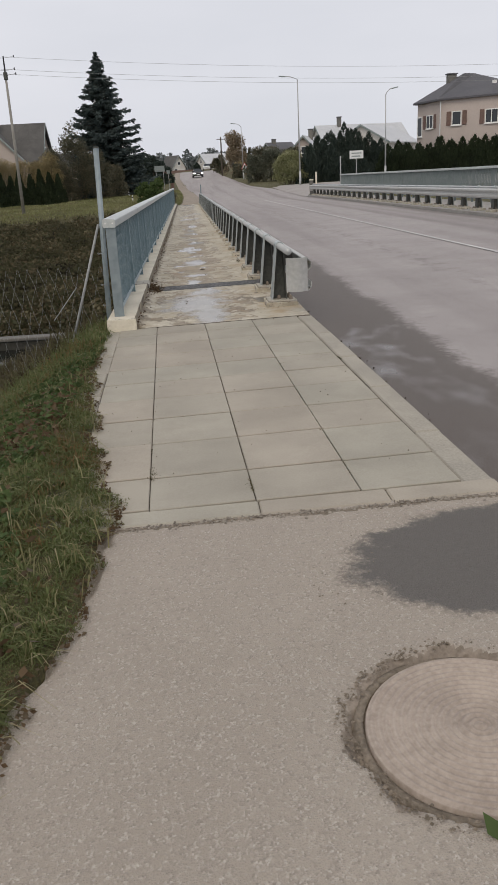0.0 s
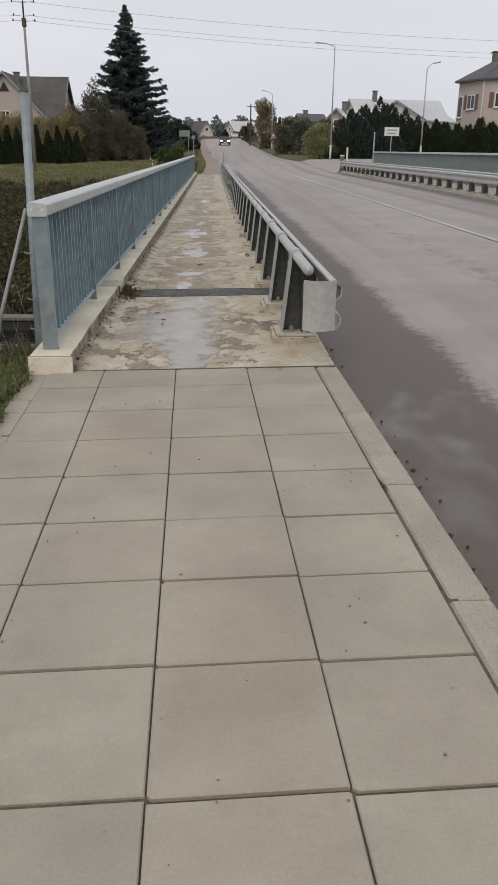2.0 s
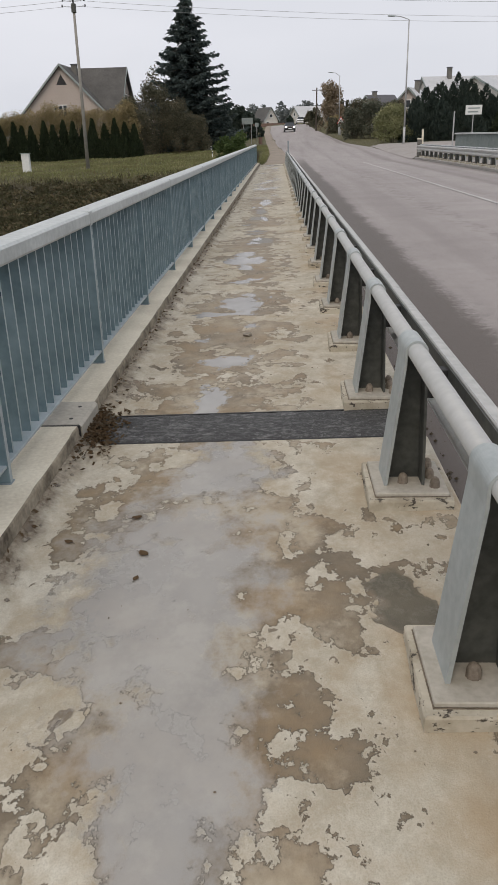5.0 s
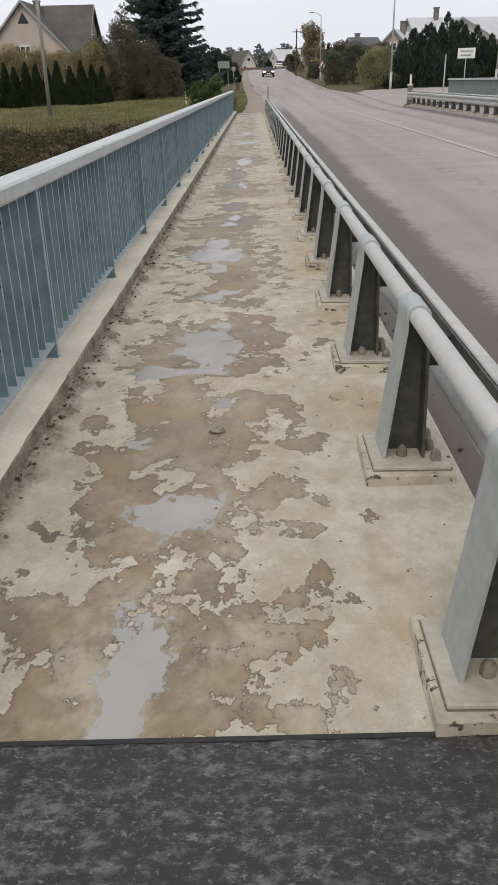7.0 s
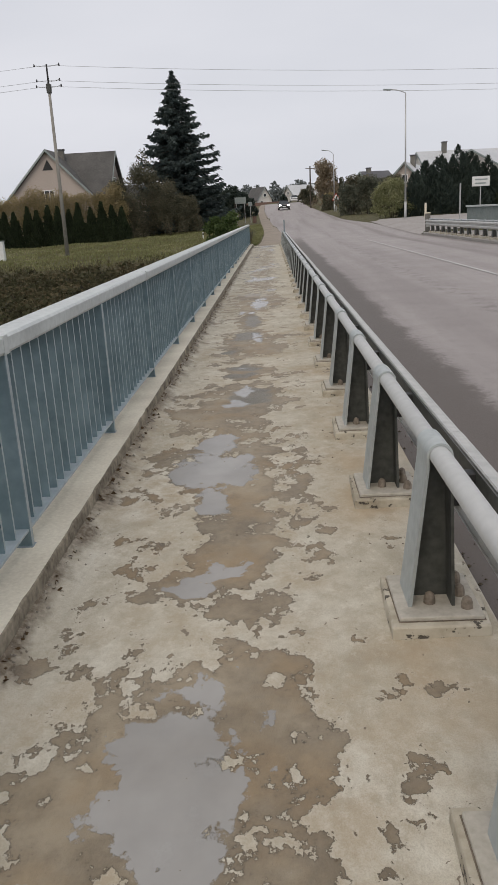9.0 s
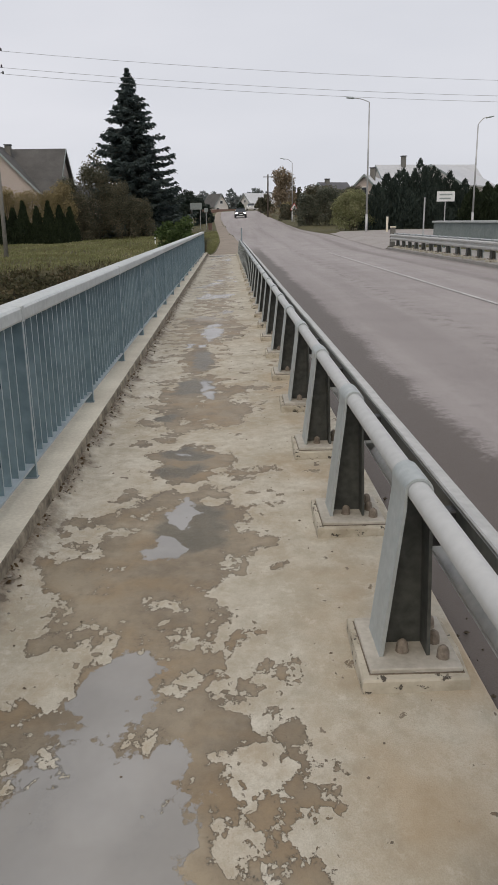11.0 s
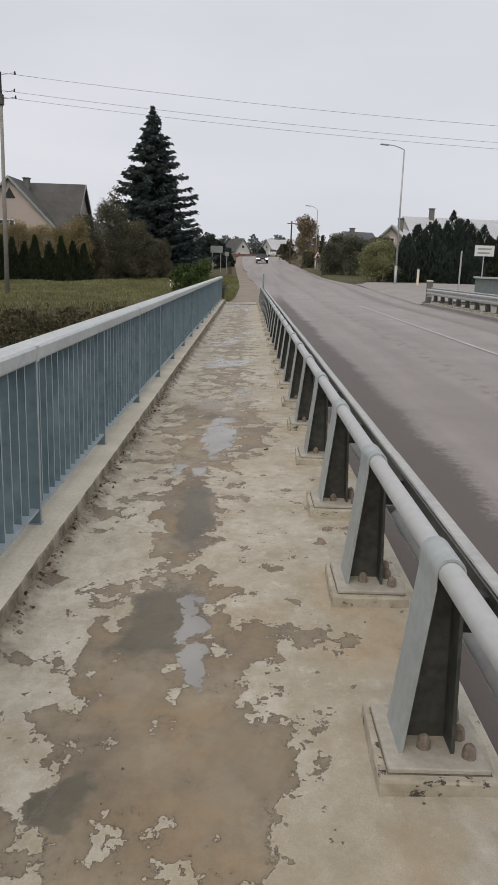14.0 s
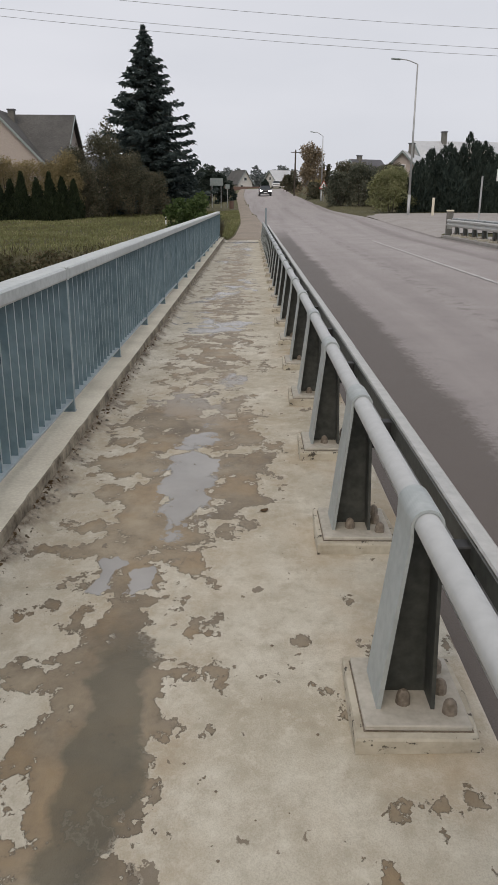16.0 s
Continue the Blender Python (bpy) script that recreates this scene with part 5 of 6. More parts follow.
# soil and leaf crumbs at the grass edge
ey = rng.uniform(-8, -1.0, 3500)
lm = np.where(ey < -4.93, path_left(ey), np.interp(ey, [-4.93, -4.5, -4.16, -3.55, -2.43, -1.8, 0], [-0.54, -0.60, -0.66, -0.76, -0.88, -0.98, -1.0])) + 0.045 * turb(ey, ey * 0.3, 3.5, 2.0)
c = np.stack([lm - np.abs(rng.normal(0.0, 0.05, 3500)) + 0.02, ey, np.full(3500, -0.002)], 1)
q = leaves(c, np.full(3500, 0.008), 3500, 0.009, 0.6)
tagged(quads("leaf_litter", q, M_DRYLEAF), "brown leaf crumbs along the grass edge", "litter", kind="stuff")
c = np.stack([rng.uniform(-2.6, -0.7, 900), rng.uniform(-7, -1, 900)], 1)
c = np.concatenate([c, np.stack([rng.normal(-1.15, 0.25, 700), rng.normal(-3.1, 0.35, 700)], 1)])
c = np.concatenate([c, (land_rough(c[:, 0], c[:, 1]) + 0.05)[:, None]], 1)
q = leaves(c, np.full(len(c), 0.02), len(c), 0.022, 0.6)
tagged(quads("fallen_leaves", q, M_DRYLEAF), "fallen brown leaves lying in the grass", "leaves", kind="stuff")
# low leafy plants among the grass
hub = np.stack([-0.95 - np.abs(rng.normal(0, 0.8, 620)), rng.uniform(-7.8, -0.2, 620)], 1)
c = np.repeat(hub, 14, 0) + rng.normal(0, 0.05, (620 * 14, 2))
c = np.concatenate([c, (land_rough(c[:, 0], c[:, 1]) + 0.035 + rng.uniform(0, 0.03, len(c)))[:, None]], 1)
tagged(quads("clover", leaves(c, np.full(len(c), 0.012), len(c), 0.020, 0.6), M_FRESH), "low leafy weeds growing among the grass", "weeds", kind="stuff")
# taller tufts by the bridge head
n_t = 9000
tx, ty = rng.uniform(-2.6, -1.0, n_t), rng.uniform(-1.6, 1.6, n_t)
v = blades(n_t, tx, ty, 0.115, 0.004, 1.4)
blade_mesh("tall_grass", v, M_BLADE, "tall tufts of grass by the bridge head", "grass")
# small tufts in the joints
tc = [(1.02, -2.05), (0.72, -0.02), (-0.39, -4.3), (-0.42, -3.95), (-0.72, -0.02), (0.10, -4.6)]
tx = np.concatenate([rng.normal(x, 0.010, 90) for x, y in tc])
ty = np.concatenate([rng.normal(y, 0.045, 90) for x, y in tc])
v = blades(len(tx), tx, ty, 0.012, 0.0026, 2.4)
v[:, :, 2] += (fz(tx) - land_rough(tx, ty))[:, None]
blade_mesh("joint_weeds", v, M_WEED, "dry weeds growing in the slab joints", "weeds")
tx, ty = rng.normal(0.62, 0.05, 26), rng.normal(-6.79, 0.03, 26)
q = leaves(np.stack([tx, ty, fz(tx) + 0.015], 1), np.full(26, 0.02), 40, 0.03, 0.5)
tagged(quads("weed", q, M_FRESH), "small green weed in the broken asphalt", "weed", kind="stuff")
# river banks
n_w = 50000
hub = np.stack([-1.3 - np.abs(rng.normal(0, 14, 2600)), rng.uniform(14.8, 43.6, 2600), rng.uniform(0.35, 1.5, 2600) ** 1.3], 1)
hub[:, 2] *= np.interp(hub[:, 1], [34, 46], [1.0, 0.4])
pick = rng.integers(0, 2600, n_w)
wx = np.minimum(-1.25, hub[pick, 0] + rng.normal(0, 0.38, n_w))
wy = np.clip(hub[pick, 1] + rng.normal(0, 0.38, n_w), 14.8, 44.2)
v = blades(n_w, wx, wy, 0.25, 0.014, 1.3)
v = v[:, :1] + (v - v[:, :1]) * hub[pick, 2][:, None, None]
blade_mesh("bank_weeds", v, M_WEED, "brown withered weeds on the river bank", "weeds")
# tangled leafy scrub over the far bank
hub = np.stack([-1.6 - np.abs(rng.normal(0, 11, 2400)), rng.uniform(15.2, 42.4, 2400)], 1)
rad = rng.uniform(0.2, 0.62, 2400) * np.interp(hub[:, 1], [36, 42], [1.0, 0.45])
c = np.concatenate([hub, (land_rough(hub[:, 0], hub[:, 1]) + rad * 0.35)[:, None]], 1)
q = leaves(c, np.stack([rad * 1.5, rad * 1.5, rad * 0.7], 1), 230000, 0.075, 0.2, 0.3)
tagged(quads("bank_scrub", q, M_SCRUB), "tangled brown and olive scrub on the river bank", "scrub", kind="stuff")
n_w = 34000
wx = -1.2 - np.abs(rng.normal(0, 5, n_w))
wy = rng.uniform(0.3, 10.3, n_w)
v = blades(n_w, wx, wy, 0.20, 0.006, 1.2)
blade_mesh("bank_weeds", v, M_WEED, "brown withered weeds on the near bank", "weeds")
n_w = 80000
wx = -1.2 - np.abs(rng.normal(0, 16, n_w))
wy = rng.uniform(42.6, 84, n_w)
v = blades(n_w, wx, wy, 0.13, 0.016, 1.2)
blade_mesh("meadow_grass", v, M_MEADOW, "rough grass of the meadow beyond the river", "grass")

wy = rng.uniform(46.2, 86, 7000)
wx = road_left(wy) - np.interp(wy, [46, 50, 62, 75, 130], [1.85, 1.6, 1.35, 1.25, 1.1]) + 0.05 - np.abs(rng.normal(0, 0.5, 7000))
blade_mesh("verge_grass", blades(7000, wx, wy, 0.13, 0.012, 1.2), M_MEADOW, "rough grass along the footpath edge", "grass")

# ---- fence post beside the railing ----
fence = thing("fence_post", "grey steel tube fence post with a brace and slack wire", "fence post")
part("post", tube(bmesh.new(), (-1.066, 0.40, -0.6), (-0.998, 0.40, 1.80), 0.028, 0.028, 14), M_GALV, fence, smooth=True)
part("cap", tube(bmesh.new(), (-0.998, 0.40, 1.80), (-0.998, 0.40, 1.815), 0.031, 0.028, 14), M_WEB, fence)
part("brace", tube(bmesh.new(), (-1.06, 0.42, 1.05), (-1.62, 0.42, -0.62), 0.014, 0.014, 10), M_WIRE, fence, smooth=True)
for k, zz in enumerate((0.75, 0.42, 0.2)):
    bm = path_tube(bmesh.new(), [(-1.06 + 0.04 * math.cos(a), 0.40 + 0.04 * math.sin(a), zz + 0.01 * math.sin(2 * a)) for a in [i * math.tau / 10 for i in range(11)]], 0.003, 5)
    part("binding_wire", bm, M_WIRE, fence)
bm = bmesh.new()
r = random.Random(5)
for k in range(15):
    x = -1.1 - 0.11 * k
    for s in (-1, 1):
        p = [(x + s * 0.35 * j / 8 + r.uniform(-0.01, 0.01), 0.42 + 0.02 * math.sin(j + k), 0.62 - 0.16 * (x + 1.1) * 0 - j * 0.16) for j in range(8)]
        path_tube(bm, p, 0.0012, 3)
part("mesh", bm, M_WIRE, fence, "slack rusty chain-link mesh")
part("rod", tube(bmesh.new(), (-1.35, 0.3, 0.42), (-1.63, 0.3, 0.08), 0.005, 0.005, 6), M_WIRE, fence)

# ---- poles, wires, lamps, signs ----
def land_at(x, y):
    return float(land_rough(np.array([float(x)]), np.array([float(y)]))[0])


pole = thing("utility_pole", "grey concrete utility pole carrying three wires", "utility pole")
part("shaft", tube(bmesh.new(), (-12.05, 51.2, land_at(-12, 51.2) - 0.2), (-11.93, 51.0, 9.2), 0.125, 0.075, 12), M_WOODPOLE, pole, smooth=True)
part("head", tube(bmesh.new(), (-11.93, 51.0, 9.0), (-11.92, 51.0, 10.25), 0.06, 0.045, 8), M_BLACK, pole, "dark steel pole head")
part("clamp", boxed(-12.06, -11.8, 50.88, 51.12, 8.75, 9.25, 0.03), M_WEB, pole)
for zz, hw in ((10.2, 0.7), (9.42, 0.65), (9.12, 0.7)):
    path_pts = [(-11.92 + hw * u, 51.0, zz + 0.03 - 0.10 * (1 - u * u)) for u in (-1, -0.6, -0.2, 0.2, 0.6, 1)]
    part("jumper", path_tube(bmesh.new(), path_pts, 0.012, 5), M_WIRE, pole)
    for sgn in (-1, 1):
        part("insulator", tube(bmesh.new(), (-11.92 + sgn * hw, 51.0, zz - 0.05), (-11.92 + sgn * hw, 51.0, zz + 0.09), 0.05, 0.03, 8), M_BLACK, pole)
for zz in (10.2, 9.42, 9.12):
    bm = bmesh.new()
    pr = [(-11.9 + 60 * u, 51.0 + 3 * u, zz - 3.9 * u * (1 - u) - 1.1 * u) for u in [i / 20 for i in range(21)]]
    pl = [(-11.9 - 60 * u, 51.0 - 2 * u, zz - 4.2 * u * (1 - u)) for u in [i / 20 for i in range(21)]]
    path_tube(bm, pr, 0.008, 4)
    path_tube(bm, pl, 0.008, 4)
    tagged(link_mesh("power_line", bm, M_WIRE), "thin grey overhead wire across the road", "power line", "overhead wires")


def street_lamp(x, y, z0, z1, arm, lift, label):
    t = thing("street_lamp", label, "street lamp", "street lamps")
    part("base", tube(bmesh.new(), (x, y, z0 - 0.6), (x, y, z0 + 1.4), 0.10, 0.10, 12), M_STEELPOLE, t, smooth=True)
    part("pole", tube(bmesh.new(), (x, y, z0 + 1.4), (x - 0.03, y, z1), 0.075, 0.045, 12), M_STEELPOLE, t, smooth=True)
    pts = [(x - 0.03, y, z1)] + [(x - 0.03 + arm * u, y, z1 + lift * math.sin(u * math.pi / 2)) for u in (0.15, 0.35, 0.6, 1.0)]
    part("arm", path_tube(bmesh.new(), pts, 0.032, 8), M_STEELPOLE, t)
    e = pts[-1]
    hd = boxed(-0.30, 0.30, -0.1, 0.1, -0.05, 0.04, 0.03)
    h = part("head", hd, M_SIGNGREY, t, "grey lamp head")
    h.matrix_basis = pose(e[0] + math.copysign(0.25, arm), e[1], e[2], 0, -math.degrees(math.atan2(lift * 0.25, abs(arm))) * math.copysign(1, arm), 0)
    return t


street_lamp(10.86, 67.7, 0.55, 9.83, -1.15, 0.30, "tall grey steel street lamp with a single arm over the road")
street_lamp(19.42, 69.0, 0.6, 8.37, 0.62, 0.52, "grey steel street lamp with a short curved arm")
street_lamp(8.3, 106.0, 1.3, 8.4, -0.9, 0.45, "distant grey steel street lamp at the roadside")


def sign_board(name, x, y, z0, z1, w, h, mat, label, posts=1, bars=0):
    t = thing(name, label, "sign")
    part("board", boxed(x - w / 2, x + w / 2, y - 0.02, y + 0.02, z1 - h, z1, 0.01), mat, t)
    for k in range(posts):
        xx = x + (k - (posts - 1) / 2) * w * 0.7
        part("post", tube(bmesh.new(), (xx, y + 0.05, z0 - 0.1), (xx, y + 0.05, z1 - 0.02), 0.035, 0.035, 8), M_STEELPOLE, t)
    for k in range(bars):
        part("lettering", boxed(x - w * 0.36, x + w * 0.36 * (1 - 0.25 * k), y - 0.024, y - 0.0215, z1 - h * (0.30 + 0.38 * k) - 0.06, z1 - h * (0.30 + 0.38 * k) + 0.03), M_SIGNGREY, t)
    return t


sign_board("town_sign", 14.19, 58.0, 0.4, 3.22, 1.15, 0.62, M_SIGNBACK, "white rectangular road sign on a steel post", 1, 2)
stake = thing("marker_post", "thin grey steel post beside the white road sign", "post")
part("post", tube(bmesh.new(), (12.85, 58, 0.3), (12.85, 58, 2.86), 0.05, 0.05, 8), M_STEELPOLE, stake)
sign_board("road_sign", -3.1, 92.0, 0.9, 3.52, 1.25, 0.68, M_SIGNGREY, "grey back of a rectangular road sign", 2)
sign_board("road_sign", -2.08, 93.5, 0.9, 3.0, 0.42, 0.42, M_SIGNGREY, "small grey back of a road sign on a post", 1)
warn = thing("warning_sign", "white triangular warning sign with a red border on a post", "road sign")
wx0, wy0 = 8.40, 104.5
part("post", tube(bmesh.new(), (wx0, wy0 + 0.06, 1.0), (wx0, wy0 + 0.06, 3.6), 0.035, 0.035, 8), M_STEELPOLE, warn)
bm = bmesh.new()
prism(bm, [(wx0 - 0.52, 2.8), (wx0 + 0.52, 2.8), (wx0, 3.7)], "y", wy0 - 0.01, wy0 + 0.02)
part("border", bm, M_RED, warn, "red border")
bm = bmesh.new()
prism(bm, [(wx0 - 0.42, 2.855), (wx0 + 0.42, 2.855), (wx0, 3.575)], "y", wy0 - 0.016, wy0 - 0.0125)
part("face", bm, M_SIGNBACK, warn, "white face")
part("symbol", boxed(wx0 - 0.05, wx0 + 0.05, wy0 - 0.022, wy0 - 0.0185, 2.95, 3.3), M_BLACK, warn, "black symbol")
bpole = thing("utility_pole", "dark wooden utility pole at the roadside", "utility pole")
part("shaft", tube(bmesh.new(), (6.35, 128, 1.9), (6.4, 128, 8.3), 0.14, 0.1, 10), M_BARK, bpole)
part("crossbar", boxed(5.7, 7.1, 127.95, 128.05, 7.9, 8.0), M_BARK, bpole)
bin_ = thing("litter_bin", "dark brown litter bin beside the path", "litter bin")
part("body", tube(bmesh.new(), (-1.62, 91, land_at(-1.62, 91) - 0.1), (-1.62, 91, 1.45), 0.2, 0.22, 10), M_BROWN, bin_)
part("rim", tube(bmesh.new(), (-1.62, 91, 1.45), (-1.62, 91, 1.49), 0.235, 0.235, 10), M_BLACK, bin_)
for x, y, z1 in ((-4.6, 60.0, 0.62), (-6.0, 76.0, 0.8)):
    st = thing("marker_post", "short white marker stake in the grass", "marker")
    part("stake", boxed(x - 0.035, x + 0.035, y - 0.025, y + 0.025, land_at(x, y) - 0.1, z1, 0.01), M_SIGNBACK, st)
    part("band", boxed(x - 0.038, x + 0.038, y - 0.028, y + 0.028, z1 - 0.2, z1 - 0.1), M_BLACK, st, "black band")
cab = thing("utility_box", "small white utility box standing in the grass", "utility box")
part("cabinet", boxed(-16.25, -15.75, 50.8, 51.1, land_at(-16, 51) - 0.1, 0.85, 0.02), M_SIGNBACK, cab)
part("lid", boxed(-16.29, -15.71, 50.76, 51.14, 0.85, 0.9, 0.01), M_SIGNGREY, cab)
bol = thing("bollard", "grey concrete end post of the guardrail", "bollard")
part("shaft", boxed(8.72, 8.98, 48.25, 48.45, -0.1, 1.12, 0.03), M_DARKCON, bol)
part("cap", boxed(8.70, 9.0, 48.23, 48.47, 1.12, 1.2, 0.03), M_PLINTH, bol)
bol2 = thing("bollard", "slim grey marker post by the side street", "bollard")
part("shaft", boxed(12.05, 12.2, 66, 66.1, 0.3, 1.75, 0.01), M_PLINTH, bol2)
part("cap", boxed(12.04, 12.21, 65.99, 66.11, 1.75, 1.8), M_DARKCON, bol2)
endp = thing("marker_post", "thin steel post at the end of the guardrail", "post")
part("post", tube(bmesh.new(), (0.93, 46.1, 0), (0.93, 46.1, 1.25), 0.035, 0.035, 8), M_GALV, endp)

# footpath beyond the bridge
fy = np.concatenate([np.arange(DECK_END, 60, 1.0), np.arange(60, 177, 4)])
fv, ff = [], []
for y in fy:
    b = float(road_left(y)) - 0.02
    a = b - float(np.interp(y, [46, 50, 62, 75, 130], [1.85, 1.6, 1.35, 1.25, 1.1]))
    for k in range(4):
        x = a + (b - a) * k / 3
        fv.append((x, y, max(land_at(x, y) + 0.05, float(road_z(np.float64(x), np.float64(y))) + 0.09) if k else land_at(x, y) - 0.02))
for j in range(len(fy) - 1):
    for k in range(3):
        i = j * 4 + k
        ff.append((i, i + 1, i + 5, i + 4))
fp = mesh_np("footpath", fv, ff, M_PATHEARTH, None, True)
tagged(fp, "worn brownish footpath continuing beside the road", "path", kind="structure")


# ---- buildings ----
def window_unit(parent, m, w, h, mullions=1):
    f = bmesh.new()
    t = 0.09
    box(f, -w / 2, w / 2, -0.04, 0.05, 0, t)
    box(f, -w / 2, w / 2, -0.04, 0.05, h - t, h)
    box(f, -w / 2, -w / 2 + t, -0.04, 0.05, t, h - t)
    box(f, w / 2 - t, w / 2, -0.04, 0.05, t, h - t)
    for k in range(mullions):
        x = -w / 2 + w * (k + 1) / (mullions + 1)
        box(f, x - 0.04, x + 0.04, -0.035, 0.05, t, h - t)
    fr = part("window", f, M_FRAME, parent, "white window frame")
    fr.matrix_basis = m
    part("pane", boxed(-w / 2 + t, w / 2 - t, -0.01, 0.01, t, h - t), M_GLASS, fr)
    part("sill", boxed(-w / 2 - 0.08, w / 2 + 0.08, -0.12, 0.04, -0.07, -0.002), M_FRAME, fr)
    return fr


def gable_house(label, x, y, z, rot, w, d, hw, hr, wall, roof_m, windows=(), chimney=None, over=0.35, attic=False):
    """Gable end towards local -y, centred on x; ridge along local y."""
    h = thing("house", label, "house")
    bm = bmesh.new()
    prism(bm, [(-w / 2, -1.6), (w / 2, -1.6), (w / 2, hw), (0, hr), (-w / 2, hw)], "y", 0, d)
    part("wall", bm, wall, h)
    s = (hr - hw) / (w / 2)
    for sg in (-1, 1):
        bm = bmesh.new()
        e = w / 2 + over
        prism(bm, [(0, hr + 0.05), (sg * e, hr + 0.05 - s * e), (sg * e, hr + 0.22 - s * e), (0, hr + 0.22)], "y", -over, d + over)
        part("roof", bm, roof_m, h)
        bm = bmesh.new()
        prism(bm, [(0, hr - 0.02), (sg * e, hr - 0.02 - s * e), (sg * e, hr + 0.235 - s * e), (0, hr + 0.235)], "y", -over - 0.05, -over - 0.004)
        part("bargeboard", bm, M_SIGNGREY, h)
    for wx_, wz, ww, wh, mu in windows:
        window_unit(h, pose(wx_, -0.03, wz), ww, wh, mu)
    if attic:
        bm = bmesh.new()
        prism(bm, [(-0.55, hr - 1.75), (0.55, hr - 1.75), (0, hr - 0.75)], "y", -0.02, 0.05)
        part("attic_window", bm, M_BLACK, h, "dark triangular attic vent")
    if chimney:
        cx, cy, cz = chimney
        part("chimney", boxed(cx - 0.28, cx + 0.28, cy - 0.28, cy + 0.28, hw, cz, 0.03), M_DARKCON, h)
        part("chimney_cap", boxed(cx - 0.34, cx + 0.34, cy - 0.34, cy + 0.34, cz, cz + 0.1), M_DARKROOF, h)
    h.matrix_world = pose(x, y, z, 0, 0, rot)
    return h


gable_house("pinkish-grey stuccoed house wing with a steep gable", -21.85, 84.4, -0.65, 0, 8.9, 6.5, 4.75, 9.35, M_STUCCO, M_SLATE, [(-0.35, 4.15, 1.5, 1.6, 2)], (0.6, 3.6, 9.7), attic=True)
gable_house("stuccoed house with a steep grey slate roof", -16.2, 89.2, -0.6, 90, 8.6, 7.0, 4.9, 9.2, M_STUCCO, M_SLATE, [(0, 5.5, 1.2, 1.3, 1)])
shed = gable_house("low outbuilding with a dark roof behind the hedge", -13.0, 96, -0.2, 90, 6.0, 6.0, 4.3, 5.6, M_STUCCO, M_DARKROOF)
gable_house("brown gabled house with a pale tin roof", 15.5, 96, 1.0, -20, 4.2, 12.0, 3.1, 5.2, M_STUCCO2, M_TINROOF, [(0, 3.2, 0.7, 0.9, 0)], (0.3, 3.5, 6.2))
gable_house("house with a long pale tin roof behind the trees", 20.0, 112, 1.2, -82, 8.0, 13.0, 4.3, 7.0, M_WHITEWALL, M_TINROOF, (), (0.3, 3.3, 8.2))
gable_house("house with a pale tin roof and a steep gable", 24.0, 100, 1.2, -40, 8.0, 9.0, 4.0, 6.2, M_WHITEWALL, M_TINROOF)
gable_house("small distant house with a dark roof", 13.6, 122, 1.6, -70, 4.0, 4.0, 3.8, 5.0, M_WHITEWALL, M_DARKROOF, (), (0.2, 1.0, 5.6))
gable_house("distant white gabled house with a dark roof", -1.2, 190, 3.6, 25, 3.4, 7.0, 1.5, 4.0, M_WHITEWALL, M_SLATE, [(0, 1.9, 0.8, 0.8, 0), (-0.9, 0.4, 0.7, 0.7, 0)])
gable_house("distant white house with a pale roof", 4.4, 196, 3.9, -60, 5.0, 7.0, 1.8, 3.9, M_WHITEWALL, M_TINROOF, [(0, 1.9, 0.8, 0.8, 0)])
wall_far = link_mesh("garden_wall", boxed(-9, 2.0, 184.0, 184.25, 3.0, 4.25, 0.02), M_BROWN)
tagged(wall_far, "brown boarded garden fence beyond the bend of the road", "fence", kind="structure")


